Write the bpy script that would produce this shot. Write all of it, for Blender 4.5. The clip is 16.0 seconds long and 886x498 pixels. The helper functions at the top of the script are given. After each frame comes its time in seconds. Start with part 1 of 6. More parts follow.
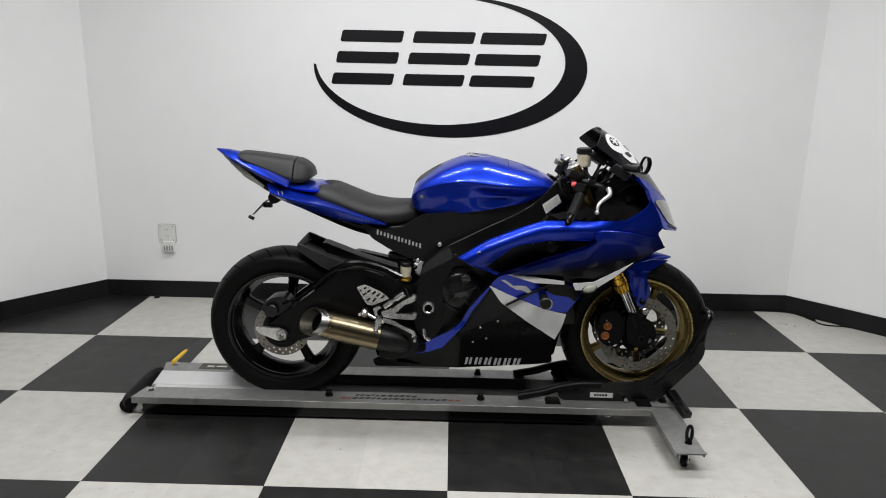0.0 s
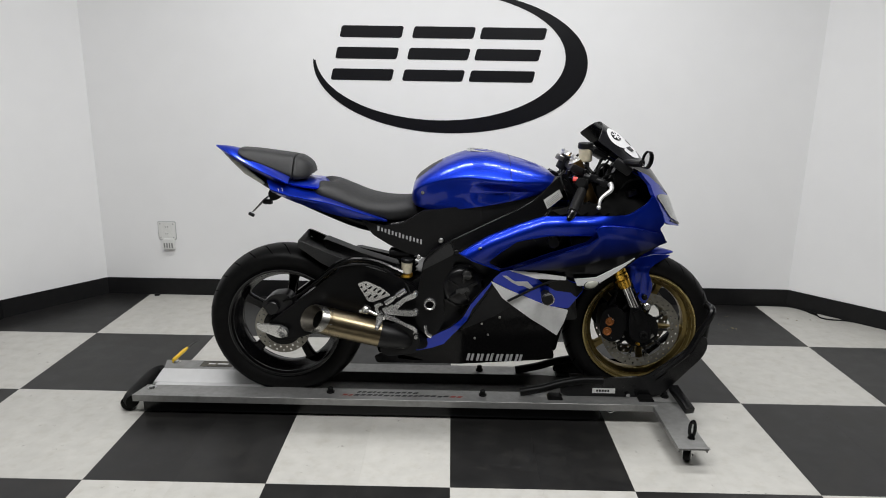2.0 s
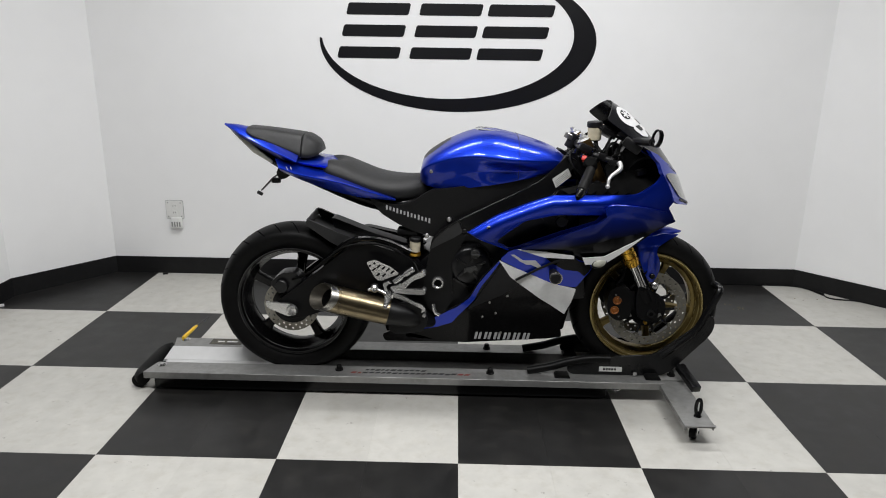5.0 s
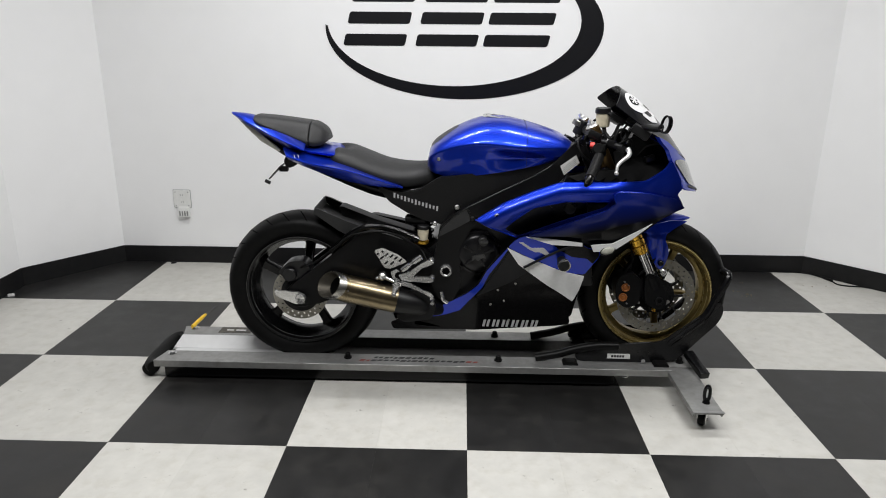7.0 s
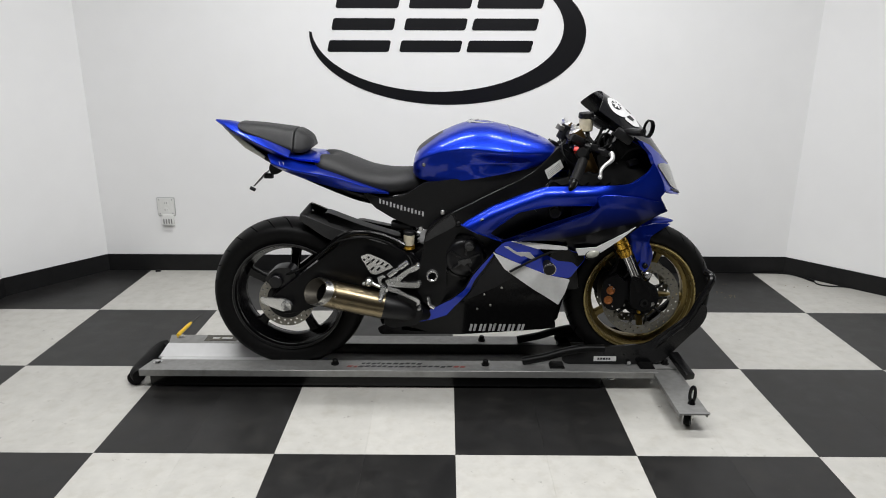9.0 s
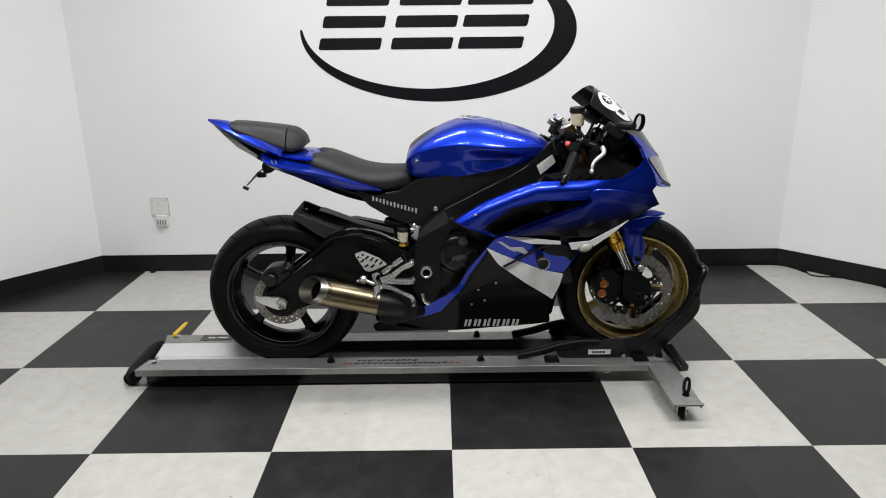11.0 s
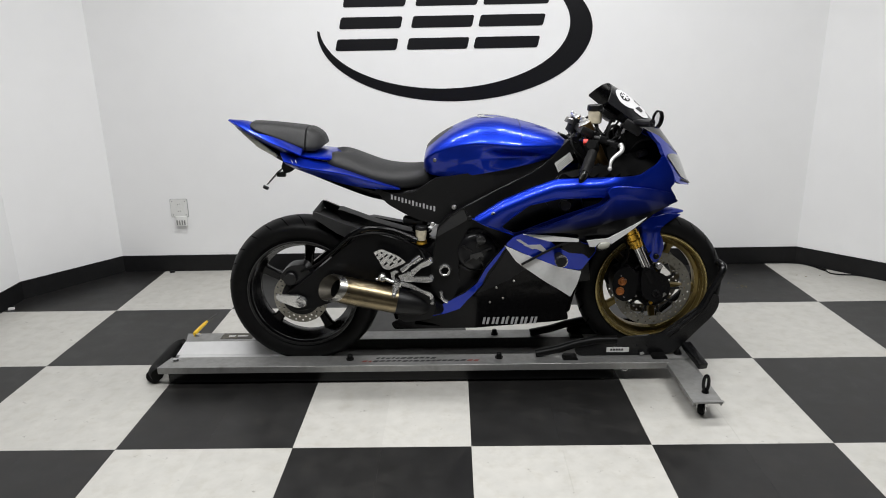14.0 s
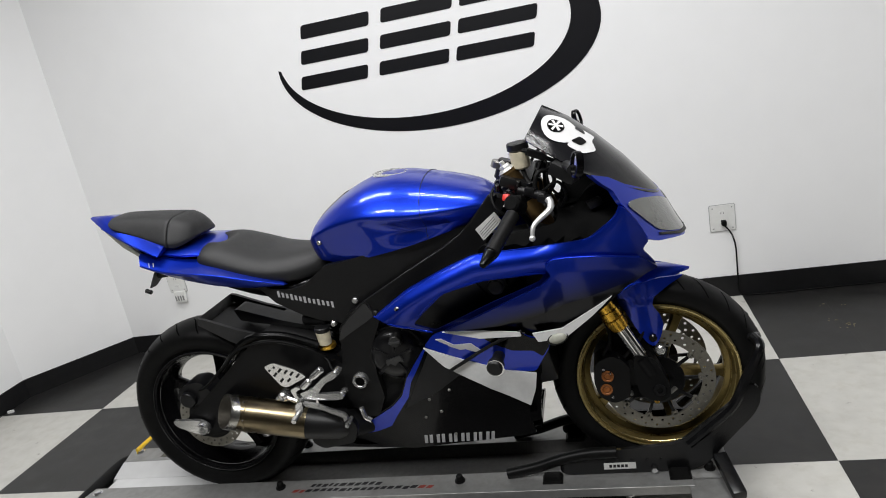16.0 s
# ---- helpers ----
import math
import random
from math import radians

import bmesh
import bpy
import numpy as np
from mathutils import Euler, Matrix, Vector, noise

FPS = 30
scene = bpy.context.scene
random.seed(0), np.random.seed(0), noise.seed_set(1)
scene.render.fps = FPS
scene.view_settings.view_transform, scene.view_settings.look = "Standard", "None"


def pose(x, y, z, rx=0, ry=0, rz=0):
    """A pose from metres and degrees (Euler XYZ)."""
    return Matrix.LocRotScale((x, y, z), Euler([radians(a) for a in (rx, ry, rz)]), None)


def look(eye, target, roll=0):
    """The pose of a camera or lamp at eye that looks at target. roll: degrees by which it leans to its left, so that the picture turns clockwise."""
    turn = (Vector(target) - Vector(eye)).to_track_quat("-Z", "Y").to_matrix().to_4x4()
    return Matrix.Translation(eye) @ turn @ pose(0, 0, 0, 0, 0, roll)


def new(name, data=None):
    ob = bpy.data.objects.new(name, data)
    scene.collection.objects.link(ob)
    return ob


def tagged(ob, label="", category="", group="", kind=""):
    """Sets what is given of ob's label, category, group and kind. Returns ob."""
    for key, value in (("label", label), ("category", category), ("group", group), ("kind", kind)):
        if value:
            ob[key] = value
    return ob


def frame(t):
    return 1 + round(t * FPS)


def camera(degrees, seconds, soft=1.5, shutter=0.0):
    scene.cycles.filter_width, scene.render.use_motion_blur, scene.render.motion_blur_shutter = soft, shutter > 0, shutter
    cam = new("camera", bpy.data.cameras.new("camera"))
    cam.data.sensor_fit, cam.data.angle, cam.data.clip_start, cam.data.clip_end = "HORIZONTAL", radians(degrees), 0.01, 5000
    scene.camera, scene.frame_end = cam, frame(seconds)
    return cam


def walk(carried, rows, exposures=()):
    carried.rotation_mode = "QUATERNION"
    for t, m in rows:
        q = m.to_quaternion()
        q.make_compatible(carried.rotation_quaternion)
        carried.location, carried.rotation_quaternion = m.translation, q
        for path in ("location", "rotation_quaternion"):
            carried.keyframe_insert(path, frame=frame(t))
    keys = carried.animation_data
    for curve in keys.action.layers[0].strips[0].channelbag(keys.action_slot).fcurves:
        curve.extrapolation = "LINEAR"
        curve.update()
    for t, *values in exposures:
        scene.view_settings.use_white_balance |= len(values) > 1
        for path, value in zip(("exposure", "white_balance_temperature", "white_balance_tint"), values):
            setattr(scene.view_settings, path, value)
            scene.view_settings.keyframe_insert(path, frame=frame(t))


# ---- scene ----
cam = camera(66.3, 16.0, soft=1.0)
PATH = [
    (0, (-0.012, -2.014, 1.32), (-0.031, -0.074, 0.835), 1.2),
    (0.5, (-0.009, -2.012, 1.32), (-0.034, -0.072, 0.834), 1.2),
    (1, (-0.014, -2.014, 1.323), (-0.037, -0.074, 0.835), 1.3),
    (1.5, (-0.014, -2.01, 1.323), (-0.038, -0.073, 0.825), 1.2),
    (2, (-0.016, -2.004, 1.317), (-0.035, -0.067, 0.821), 0.9),
    (2.5, (-0.019, -2.007, 1.316), (-0.037, -0.07, 0.818), 0.8),
    (3, (-0.019, -2.014, 1.322), (-0.045, -0.077, 0.823), 1.1),
    (3.5, (-0.02, -2.011, 1.319), (-0.043, -0.074, 0.823), 1.5),
    (4, (-0.023, -2.008, 1.318), (-0.035, -0.073, 0.81), 1.1),
    (6.5, (-0.036, -2.014, 1.31), (-0.097, -0.107, 0.712), 0.7),
    (7, (-0.037, -2.01, 1.313), (-0.085, -0.099, 0.726), 0.5),
    (7.5, (-0.034, -2.009, 1.317), (-0.031, -0.092, 0.747), 0.2),
    (8, (-0.027, -2.015, 1.312), (-0.033, -0.097, 0.744), -0.1),
    (8.5, (-0.029, -2.022, 1.314), (-0.037, -0.106, 0.744), 0.2),
    (9, (-0.037, -2.017, 1.316), (-0.044, -0.101, 0.743), 0.2),
    (11.5, (-0.029, -2.029, 1.316), (-0.027, -0.116, 0.734), -0.8),
    (12, (-0.029, -2.03, 1.321), (-0.034, -0.115, 0.742), -0.9),
    (12.5, (-0.03, -2.032, 1.317), (-0.036, -0.116, 0.743), -0.3),
    (13, (-0.035, -2.044, 1.315), (-0.036, -0.125, 0.75), -0.1),
    (13.5, (-0.04, -2.044, 1.31), (-0.062, -0.127, 0.741), -1.5),
    (14, (-0.049, -2.044, 1.308), (-0.082, -0.129, 0.731), -1.1),
    (14.2, (-0.044, -2.052, 1.314), (-0.073, -0.143, 0.721), -1.5),
    (14.5, (0.039, -2.013, 1.328), (-0.019, -0.11, 0.717), -4.1),
    (14.8, (0.178, -1.939, 1.320), (0.047, -0.039, 0.710), -4.8),
    (15, (0.286, -1.862, 1.323), (0.079, 0.024, 0.69), -4.4),
    (15.2, (0.377, -1.799, 1.333), (0.136, 0.083, 0.700), -3.5),
    (15.5, (0.475, -1.595, 1.333), (0.167, 0.282, 0.713), -7.6),
    (15.8, (0.547, -1.348, 1.357), (0.141, 0.521, 0.772), -9.3),
    (16, (0.656, -1.258, 1.341), (0.177, 0.604, 0.789), -11.1),
]
walk(cam, [(t, look(eye, target, roll)) for t, eye, target, roll in PATH], exposures=[(0.0, -0.15), (4.2, -0.13), (6.4, -0.02), (9.0, 0.0), (14.4, 0.0), (15.5, 0.12), (16.0, 0.0)])


# ---------------------------------------------------------------- helpers
BIKE_Y = 0.58          # the motorcycle's middle plane


def part(name, bm, material, parent=None, label="", angle=35, kind="", category="", group=""):
    """One mesh object from bm (in world places), under parent."""
    root = parent
    while root is not None and root.parent is not None:
        root = root.parent
    if root is not None:
        bmesh.ops.translate(bm, verts=bm.verts, vec=-root.location)
    bmesh.ops.recalc_face_normals(bm, faces=bm.faces)
    me = bpy.data.meshes.new(name)
    bm.to_mesh(me)
    bm.free()
    me.materials.append(material)
    me.shade_smooth()
    me.set_sharp_from_angle(angle=radians(angle))
    ob = new(name, me)
    if parent is not None:
        ob.parent = parent
    return tagged(ob, label, category, group, kind)


def thing(name, x, y, z, label, category, group=""):
    ob = new(name)
    ob.location = (x, y, z)
    ob.empty_display_size = 0.05
    return tagged(ob, label, category, group)


def box(bm, x0, x1, y0, y1, z0, z1, bevel=0.0, turn=None):
    r = bmesh.ops.create_cube(bm, size=1.0)
    vs = r["verts"]
    for v in vs:
        v.co = Vector(((x0 + x1) / 2 + v.co.x * (x1 - x0), (y0 + y1) / 2 + v.co.y * (y1 - y0), (z0 + z1) / 2 + v.co.z * (z1 - z0)))
    if bevel:
        es = list({e for v in vs for e in v.link_edges})
        out = bmesh.ops.bevel(bm, geom=es, offset=bevel, segments=2, affect="EDGES", profile=0.6)
        vs = list({v for f in out["faces"] for v in f.verts} | {v for v in vs if v.is_valid})
    if turn is not None:
        bmesh.ops.transform(bm, matrix=turn, verts=vs)
    return bm


def cyl(bm, a, b, r0, r1=None, seg=20, bevel=0.0):
    """A rod or cone from a to b, with closed ends."""
    r1 = r0 if r1 is None else r1
    a, b = Vector(a), Vector(b)
    d = b - a
    q = d.to_track_quat("Z", "Y").to_matrix()
    length = d.length
    prof = [(0, r0), (length, r1)] if not bevel else [(0, r0 - bevel), (bevel, r0), (length - bevel, r1), (length, r1 - bevel)]
    rings = []
    for h, r in prof:
        rings.append([bm.verts.new(a + q @ Vector((r * math.cos(2 * math.pi * i / seg), r * math.sin(2 * math.pi * i / seg), h))) for i in range(seg)])
    for p, n in zip(rings, rings[1:]):
        for i in range(seg):
            bm.faces.new((p[i], p[(i + 1) % seg], n[(i + 1) % seg], n[i]))
    bm.faces.new(rings[0][::-1])
    bm.faces.new(rings[-1])
    return bm


def smooth_line(pts, steps=6):
    """Points of a Catmull-Rom curve through pts."""
    ps = [Vector(p) for p in pts]
    ps = [ps[0] * 2 - ps[1]] + ps + [ps[-1] * 2 - ps[-2]]
    out = []
    for i in range(1, len(ps) - 2):
        p0, p1, p2, p3 = ps[i - 1:i + 3]
        for k in range(steps):
            t = k / steps
            out.append(0.5 * ((2 * p1) + (p2 - p0) * t + (2 * p0 - 5 * p1 + 4 * p2 - p3) * t * t + (3 * p1 - p0 - 3 * p2 + p3) * t ** 3))
    out.append(ps[-2])
    return out


def tube(bm, pts, r, seg=10, steps=6, taper=None):
    line = smooth_line(pts, steps) if steps > 1 else [Vector(p) for p in pts]
    rings = []
    side = None
    for i, p in enumerate(line):
        d = (line[min(i + 1, len(line) - 1)] - line[max(i - 1, 0)]).normalized()
        if side is None:
            side = d.orthogonal().normalized()
        side = (side - d * side.dot(d)).normalized()
        up = d.cross(side)
        rr = r if taper is None else r + (taper - r) * i / (len(line) - 1)
        rings.append([bm.verts.new(p + (side * math.cos(2 * math.pi * k / seg) + up * math.sin(2 * math.pi * k / seg)) * rr) for k in range(seg)])
    for a, b in zip(rings, rings[1:]):
        for k in range(seg):
            bm.faces.new((a[k], a[(k + 1) % seg], b[(k + 1) % seg], b[k]))
    bm.faces.new(rings[0][::-1])
    bm.faces.new(rings[-1])
    return bm


def lathe(bm, prof, centre, seg=64, turn=None, closed=True):
    """Turn a profile of (radius, offset along the axle) round the y axis at centre."""
    rings = []
    for r, o in prof:
        rings.append([bm.verts.new((r * math.cos(2 * math.pi * i / seg), o, r * math.sin(2 * math.pi * i / seg))) for i in range(seg)])
    pairs = list(zip(rings, rings[1:])) + ([(rings[-1], rings[0])] if closed else [])
    for a, b in pairs:
        for i in range(seg):
            bm.faces.new((a[i], a[(i + 1) % seg], b[(i + 1) % seg], b[i]))
    m = Matrix.Translation(centre) @ (turn or Matrix.Identity(4))
    bmesh.ops.transform(bm, matrix=m, verts=[v for ring in rings for v in ring])
    return bm


def prism(bm, outline, y0, y1, bevel=0.0, holes=()):
    """A plate: an outline in (x, z), and holes in it, from y0 to y1."""
    loops = [outline, *holes]
    edges = []
    for loop in loops:
        vs = [bm.verts.new((x, y0, z)) for x, z in loop]
        edges += [bm.edges.new((vs[i], vs[(i + 1) % len(vs)])) for i in range(len(vs))]
    faces = [g for g in bmesh.ops.triangle_fill(bm, use_beauty=True, use_dissolve=False, edges=edges)["geom"] if isinstance(g, bmesh.types.BMFace)]
    out = bmesh.ops.extrude_face_region(bm, geom=faces)
    top = [g for g in out["geom"] if isinstance(g, bmesh.types.BMVert)]
    bmesh.ops.translate(bm, verts=top, vec=(0, y1 - y0, 0))
    return bm


def oval(cx, cz, rx, rz, n=24, tilt=0.0):
    c, s = math.cos(radians(tilt)), math.sin(radians(tilt))
    return [(cx + c * rx * math.cos(2 * math.pi * i / n) - s * rz * math.sin(2 * math.pi * i / n), cz + s * rx * math.cos(2 * math.pi * i / n) + c * rz * math.sin(2 * math.pi * i / n)) for i in range(n)]


def round_outline(pts, r=0.02, n=4):
    """The outline with its corners rounded."""
    out = []
    for i, p in enumerate(pts):
        p = Vector(p)
        a, b = Vector(pts[i - 1]) - p, Vector(pts[(i + 1) % len(pts)]) - p
        ra, rb = min(r, a.length * 0.45), min(r, b.length * 0.45)
        pa, pb = p + a.normalized() * ra, p + b.normalized() * rb
        for k in range(n + 1):
            t = k / n
            q = pa * (1 - t) ** 2 + p * 2 * t * (1 - t) + pb * t * t
            out.append((q.x, q.y))
    return out


# ---------------------------------------------------------------- world and lights
world = bpy.data.worlds.new("world")
scene.world = world
world.use_nodes = True
world.node_tree.nodes["Background"].inputs[0].default_value = (0.9, 0.95, 1.0, 1)
world.node_tree.nodes["Background"].inputs[1].default_value = 0.02
CEILING = 2.75
LAMPS = [(-0.75, 0.55, 28.0), (0.83, 0.55, 28.0), (-0.75, -1.0, 44.0), (0.83, -1.0, 44.0)]     # place and power
for lx, ly, power in LAMPS:
    for k in (-1, 1):
        data = bpy.data.lights.new("tube_light", "AREA")
        data.shape, data.size, data.size_y, data.energy = "RECTANGLE", 1.2, 0.035, power / 2
        data.color = (1.0, 1.0, 1.0)
        ob = new("tube_light", data)
        ob.matrix_world = pose(lx, ly + k * 0.085, CEILING - 0.11)


# ---------------------------------------------------------------- materials
def material(name, colour, rough=0.5, metal=0.0, grain=0.06, grain_size=60.0, stain=0.0, stain_size=4.0, stain_colour=(0.2, 0.18, 0.15),
             bump=0.0, bump_size=200.0, coat=0.0, rough_var=0.08, island=0.0, speck=0.0, specular=0.5):
    m = bpy.data.materials.new(name)
    m.use_nodes = True
    nt = m.node_tree
    b = nt.nodes["Principled BSDF"]
    b.inputs["Roughness"].default_value = rough
    b.inputs["Metallic"].default_value = metal
    b.inputs["Coat Weight"].default_value = coat
    b.inputs["Coat Roughness"].default_value = 0.04
    b.inputs["Specular IOR Level"].default_value = specular
    geo = nt.nodes.new("ShaderNodeNewGeometry")
    n1 = nt.nodes.new("ShaderNodeTexNoise")
    n1.inputs["Scale"].default_value, n1.inputs["Detail"].default_value = grain_size, 4
    nt.links.new(geo.outputs["Position"], n1.inputs["Vector"])
    mix = nt.nodes.new("ShaderNodeMix")
    mix.data_type, mix.blend_type = "RGBA", "MULTIPLY"
    ramp = nt.nodes.new("ShaderNodeMapRange")
    ramp.inputs["From Min"].default_value, ramp.inputs["From Max"].default_value = 0.3, 0.7
    ramp.inputs["To Min"].default_value, ramp.inputs["To Max"].default_value = 1 - grain * 2, 1 + grain
    nt.links.new(n1.outputs["Fac"], ramp.inputs["Value"])
    mix.inputs["Factor"].default_value = 1.0
    mix.inputs["A"].default_value = (*colour, 1)
    nt.links.new(ramp.outputs["Result"], mix.inputs["B"])
    last = mix.outputs["Result"]
    n2 = nt.nodes.new("ShaderNodeTexNoise")
    n2.inputs["Scale"].default_value, n2.inputs["Detail"].default_value, n2.inputs["Roughness"].default_value = stain_size, 6, 0.62
    nt.links.new(geo.outputs["Position"], n2.inputs["Vector"])
    if stain:
        r2 = nt.nodes.new("ShaderNodeMapRange")
        r2.inputs["From Min"].default_value, r2.inputs["From Max"].default_value = 0.5, 0.78
        r2.inputs["To Min"].default_value, r2.inputs["To Max"].default_value = 0.0, stain
        nt.links.new(n2.outputs["Fac"], r2.inputs["Value"])
        m2 = nt.nodes.new("ShaderNodeMix")
        m2.data_type = "RGBA"
        m2.inputs["B"].default_value = (*stain_colour, 1)
        nt.links.new(last, m2.inputs["A"])
        nt.links.new(r2.outputs["Result"], m2.inputs["Factor"])
        last = m2.outputs["Result"]
    if speck:
        n5 = nt.nodes.new("ShaderNodeTexNoise")
        n5.inputs["Scale"].default_value, n5.inputs["Detail"].default_value, n5.inputs["Roughness"].default_value = 21.0, 5, 0.7
        nt.links.new(geo.outputs["Position"], n5.inputs["Vector"])
        r5 = nt.nodes.new("ShaderNodeMapRange")
        r5.inputs["From Min"].default_value, r5.inputs["From Max"].default_value = 0.645, 0.75
        r5.inputs["To Min"].default_value, r5.inputs["To Max"].default_value = 0.0, speck
        nt.links.new(n5.outputs["Fac"], r5.inputs["Value"])
        m5 = nt.nodes.new("ShaderNodeMix")
        m5.data_type = "RGBA"
        m5.inputs["B"].default_value = (0.10, 0.09, 0.075, 1)
        nt.links.new(last, m5.inputs["A"])
        nt.links.new(r5.outputs["Result"], m5.inputs["Factor"])
        last = m5.outputs["Result"]
    if island:
        info = nt.nodes.new("ShaderNodeObjectInfo")
        r3 = nt.nodes.new("ShaderNodeMapRange")
        r3.inputs["To Min"].default_value, r3.inputs["To Max"].default_value = 1 - island, 1 + island
        nt.links.new(info.outputs["Random"], r3.inputs["Value"])
        m3 = nt.nodes.new("ShaderNodeMix")
        m3.data_type, m3.blend_type = "RGBA", "MULTIPLY"
        m3.inputs["Factor"].default_value = 1.0
        nt.links.new(last, m3.inputs["A"])
        nt.links.new(r3.outputs["Result"], m3.inputs["B"])
        last = m3.outputs["Result"]
    nt.links.new(last, b.inputs["Base Color"])
    rr = nt.nodes.new("ShaderNodeMapRange")
    rr.inputs["To Min"].default_value, rr.inputs["To Max"].default_value = max(0.02, rough - rough_var), min(1, rough + rough_var)
    nt.links.new(n2.outputs["Fac"], rr.inputs["Value"])
    nt.links.new(rr.outputs["Result"], b.inputs["Roughness"])
    if bump:
        n4 = nt.nodes.new("ShaderNodeTexNoise")
        n4.inputs["Scale"].default_value, n4.inputs["Detail"].default_value = bump_size, 3
        nt.links.new(geo.outputs["Position"], n4.inputs["Vector"])
        bp = nt.nodes.new("ShaderNodeBump")
        bp.inputs["Strength"].default_value, bp.inputs["Distance"].default_value = bump, 0.002
        nt.links.new(n4.outputs["Fac"], bp.inputs["Height"])
        nt.links.new(bp.outputs["Normal"], b.inputs["Normal"])
    return m


WALL = material("wall_paint", (0.85, 0.85, 0.85), 0.55, grain=0.006, grain_size=8, stain=0.10, stain_size=0.9, stain_colour=(0.74, 0.74, 0.73), bump=0.03, bump_size=120)
# Nearly black: these added, unseen walls keep the bike's reflections dark.
DARK_SURROUND = material("unseen_dark_grey", (0.05, 0.05, 0.052), 0.8, grain=0.05)
CEIL = material("ceiling_paint", (0.45, 0.45, 0.45), 0.8, grain=0.02)
BASE = material("black_base", (0.006, 0.006, 0.0065), 0.5, grain=0.15, grain_size=30, stain=0.25, stain_size=9, stain_colour=(0.014, 0.014, 0.014), specular=0.3)
TILE_W = material("white_vinyl", (0.50, 0.490, 0.456), 0.36, grain=0.04, grain_size=16, stain=0.42, stain_size=18, stain_colour=(0.36, 0.335, 0.28), rough_var=0.14, island=0.03, bump=0.04, bump_size=60, speck=0.9)
TILE_B = material("black_vinyl", (0.0125, 0.0122, 0.012), 0.40, grain=0.14, grain_size=12, stain=0.6, stain_size=9, stain_colour=(0.030, 0.028, 0.025), rough_var=0.14, island=0.1, bump=0.04, bump_size=60, specular=0.36, speck=0.12)
GROUT = material("joint", (0.035, 0.034, 0.032), 0.9, grain=0.1)
DECAL_K = material("black_vinyl_film", (0.005, 0.005, 0.0065), 0.4, grain=0.05, specular=0.25)
ALU = material("brushed_aluminium", (0.30, 0.30, 0.293), 0.50, metal=0.65, grain=0.05, grain_size=45, stain=0.55, stain_size=13, stain_colour=(0.17, 0.165, 0.15), rough_var=0.14, bump=0.06)
# Cleaner than ALU, and paler for the light its slope catches.
ALU_CLEAN = material("clean_lit_aluminium", (0.60, 0.60, 0.60), 0.45, metal=0.30, grain=0.02, grain_size=25, stain=0.12, stain_size=9, stain_colour=(0.48, 0.48, 0.47), rough_var=0.1)
LABEL_DARK = material("grimy_label", (0.045, 0.04, 0.03), 0.5, grain=0.3, grain_size=60, stain=0.6, stain_size=30, stain_colour=(0.20, 0.18, 0.12))
RUBBER = material("black_rubber", (0.0045, 0.0045, 0.0045), 0.5, grain=0.15, stain=0.3, stain_size=14, stain_colour=(0.012, 0.0117, 0.011), bump=0.1, specular=0.12)
BLACK_STEEL = material("black_powder_coat", (0.004, 0.004, 0.0045), 0.24, grain=0.1, stain=0.15, stain_size=20, stain_colour=(0.012, 0.012, 0.012), bump=0.05, specular=0.32)
STEEL = material("bright_steel", (0.62, 0.62, 0.62), 0.25, metal=1.0, grain=0.05)
PLASTIC_W = material("white_plastic", (0.72, 0.72, 0.70), 0.4, grain=0.02)
EDGE_SHADE = material("edge_shadow_grey", (0.40, 0.40, 0.40), 0.6, grain=0.05)
GREY_P = material("grey_plastic", (0.22, 0.22, 0.22), 0.5, grain=0.05)
YELLOW = material("yellow_plastic", (0.75, 0.48, 0.02), 0.4, grain=0.05)
RED_FILM = material("red_print", (0.22, 0.03, 0.02), 0.45, grain=0.1)
TAN_BIT = material("straw_bits", (0.26, 0.22, 0.13), 0.8, grain=0.3, grain_size=40)
GREY_MAT = material("worn_grip_rubber", (0.105, 0.103, 0.099), 0.6, grain=0.08, stain=0.4, stain_size=6, stain_colour=(0.17, 0.165, 0.155), bump=0.1)
LOCK_BLACK = material("black_dipped_steel", (0.004, 0.004, 0.004), 0.4, grain=0.1, specular=0.15)
CAST_STEEL = material("dark_tool_steel", (0.06, 0.06, 0.06), 0.4, metal=0.6, grain=0.1)
PAPER = material("pale_label", (0.62, 0.62, 0.60), 0.5, grain=0.05)

# ---------------------------------------------------------------- the room
TILE = 0.61
WALL_Y = 1.91
BOOTH = 0.45      # where the side walls stop; the dark walls beyond are unseen and added
PLAN = [(-2.44, BOOTH), (-2.44, 1.45), (-2.085, WALL_Y), (2.02, WALL_Y), (2.45, 1.46), (2.45, BOOTH), (5.0, BOOTH), (5.0, -8.0), (-5.0, -8.0), (-5.0, BOOTH)]   # the wall line, seen from above
WALL_NAMES = ["wall_west", "wall_corner_west", "wall_north", "wall_corner_east", "wall_east", "wall_shop_northeast", "wall_shop_east", "wall_shop_south", "wall_shop_west", "wall_shop_northwest"]


def offset_line(pts, d):
    """The closed plan moved outwards by d (mitred)."""
    out = []
    n = len(pts)
    for i in range(n):
        a, p, b = Vector(pts[i - 1]), Vector(pts[i]), Vector(pts[(i + 1) % n])
        n1, n2 = (p - a).normalized(), (b - p).normalized()
        n1, n2 = Vector((-n1.y, n1.x)), Vector((-n2.y, n2.x))
        m = (n1 + n2).normalized()
        out.append(tuple(p + m * d / max(0.3, m.dot(n1))))
    return out


def ring_piece(i, d0, d1, z0, z1):
    """The stretch i of the wall line, between the offsets d0 and d1 and the heights z0 and z1."""
    a, b = offset_line(PLAN, d0), offset_line(PLAN, d1)
    j = (i + 1) % len(PLAN)
    bm = bmesh.new()
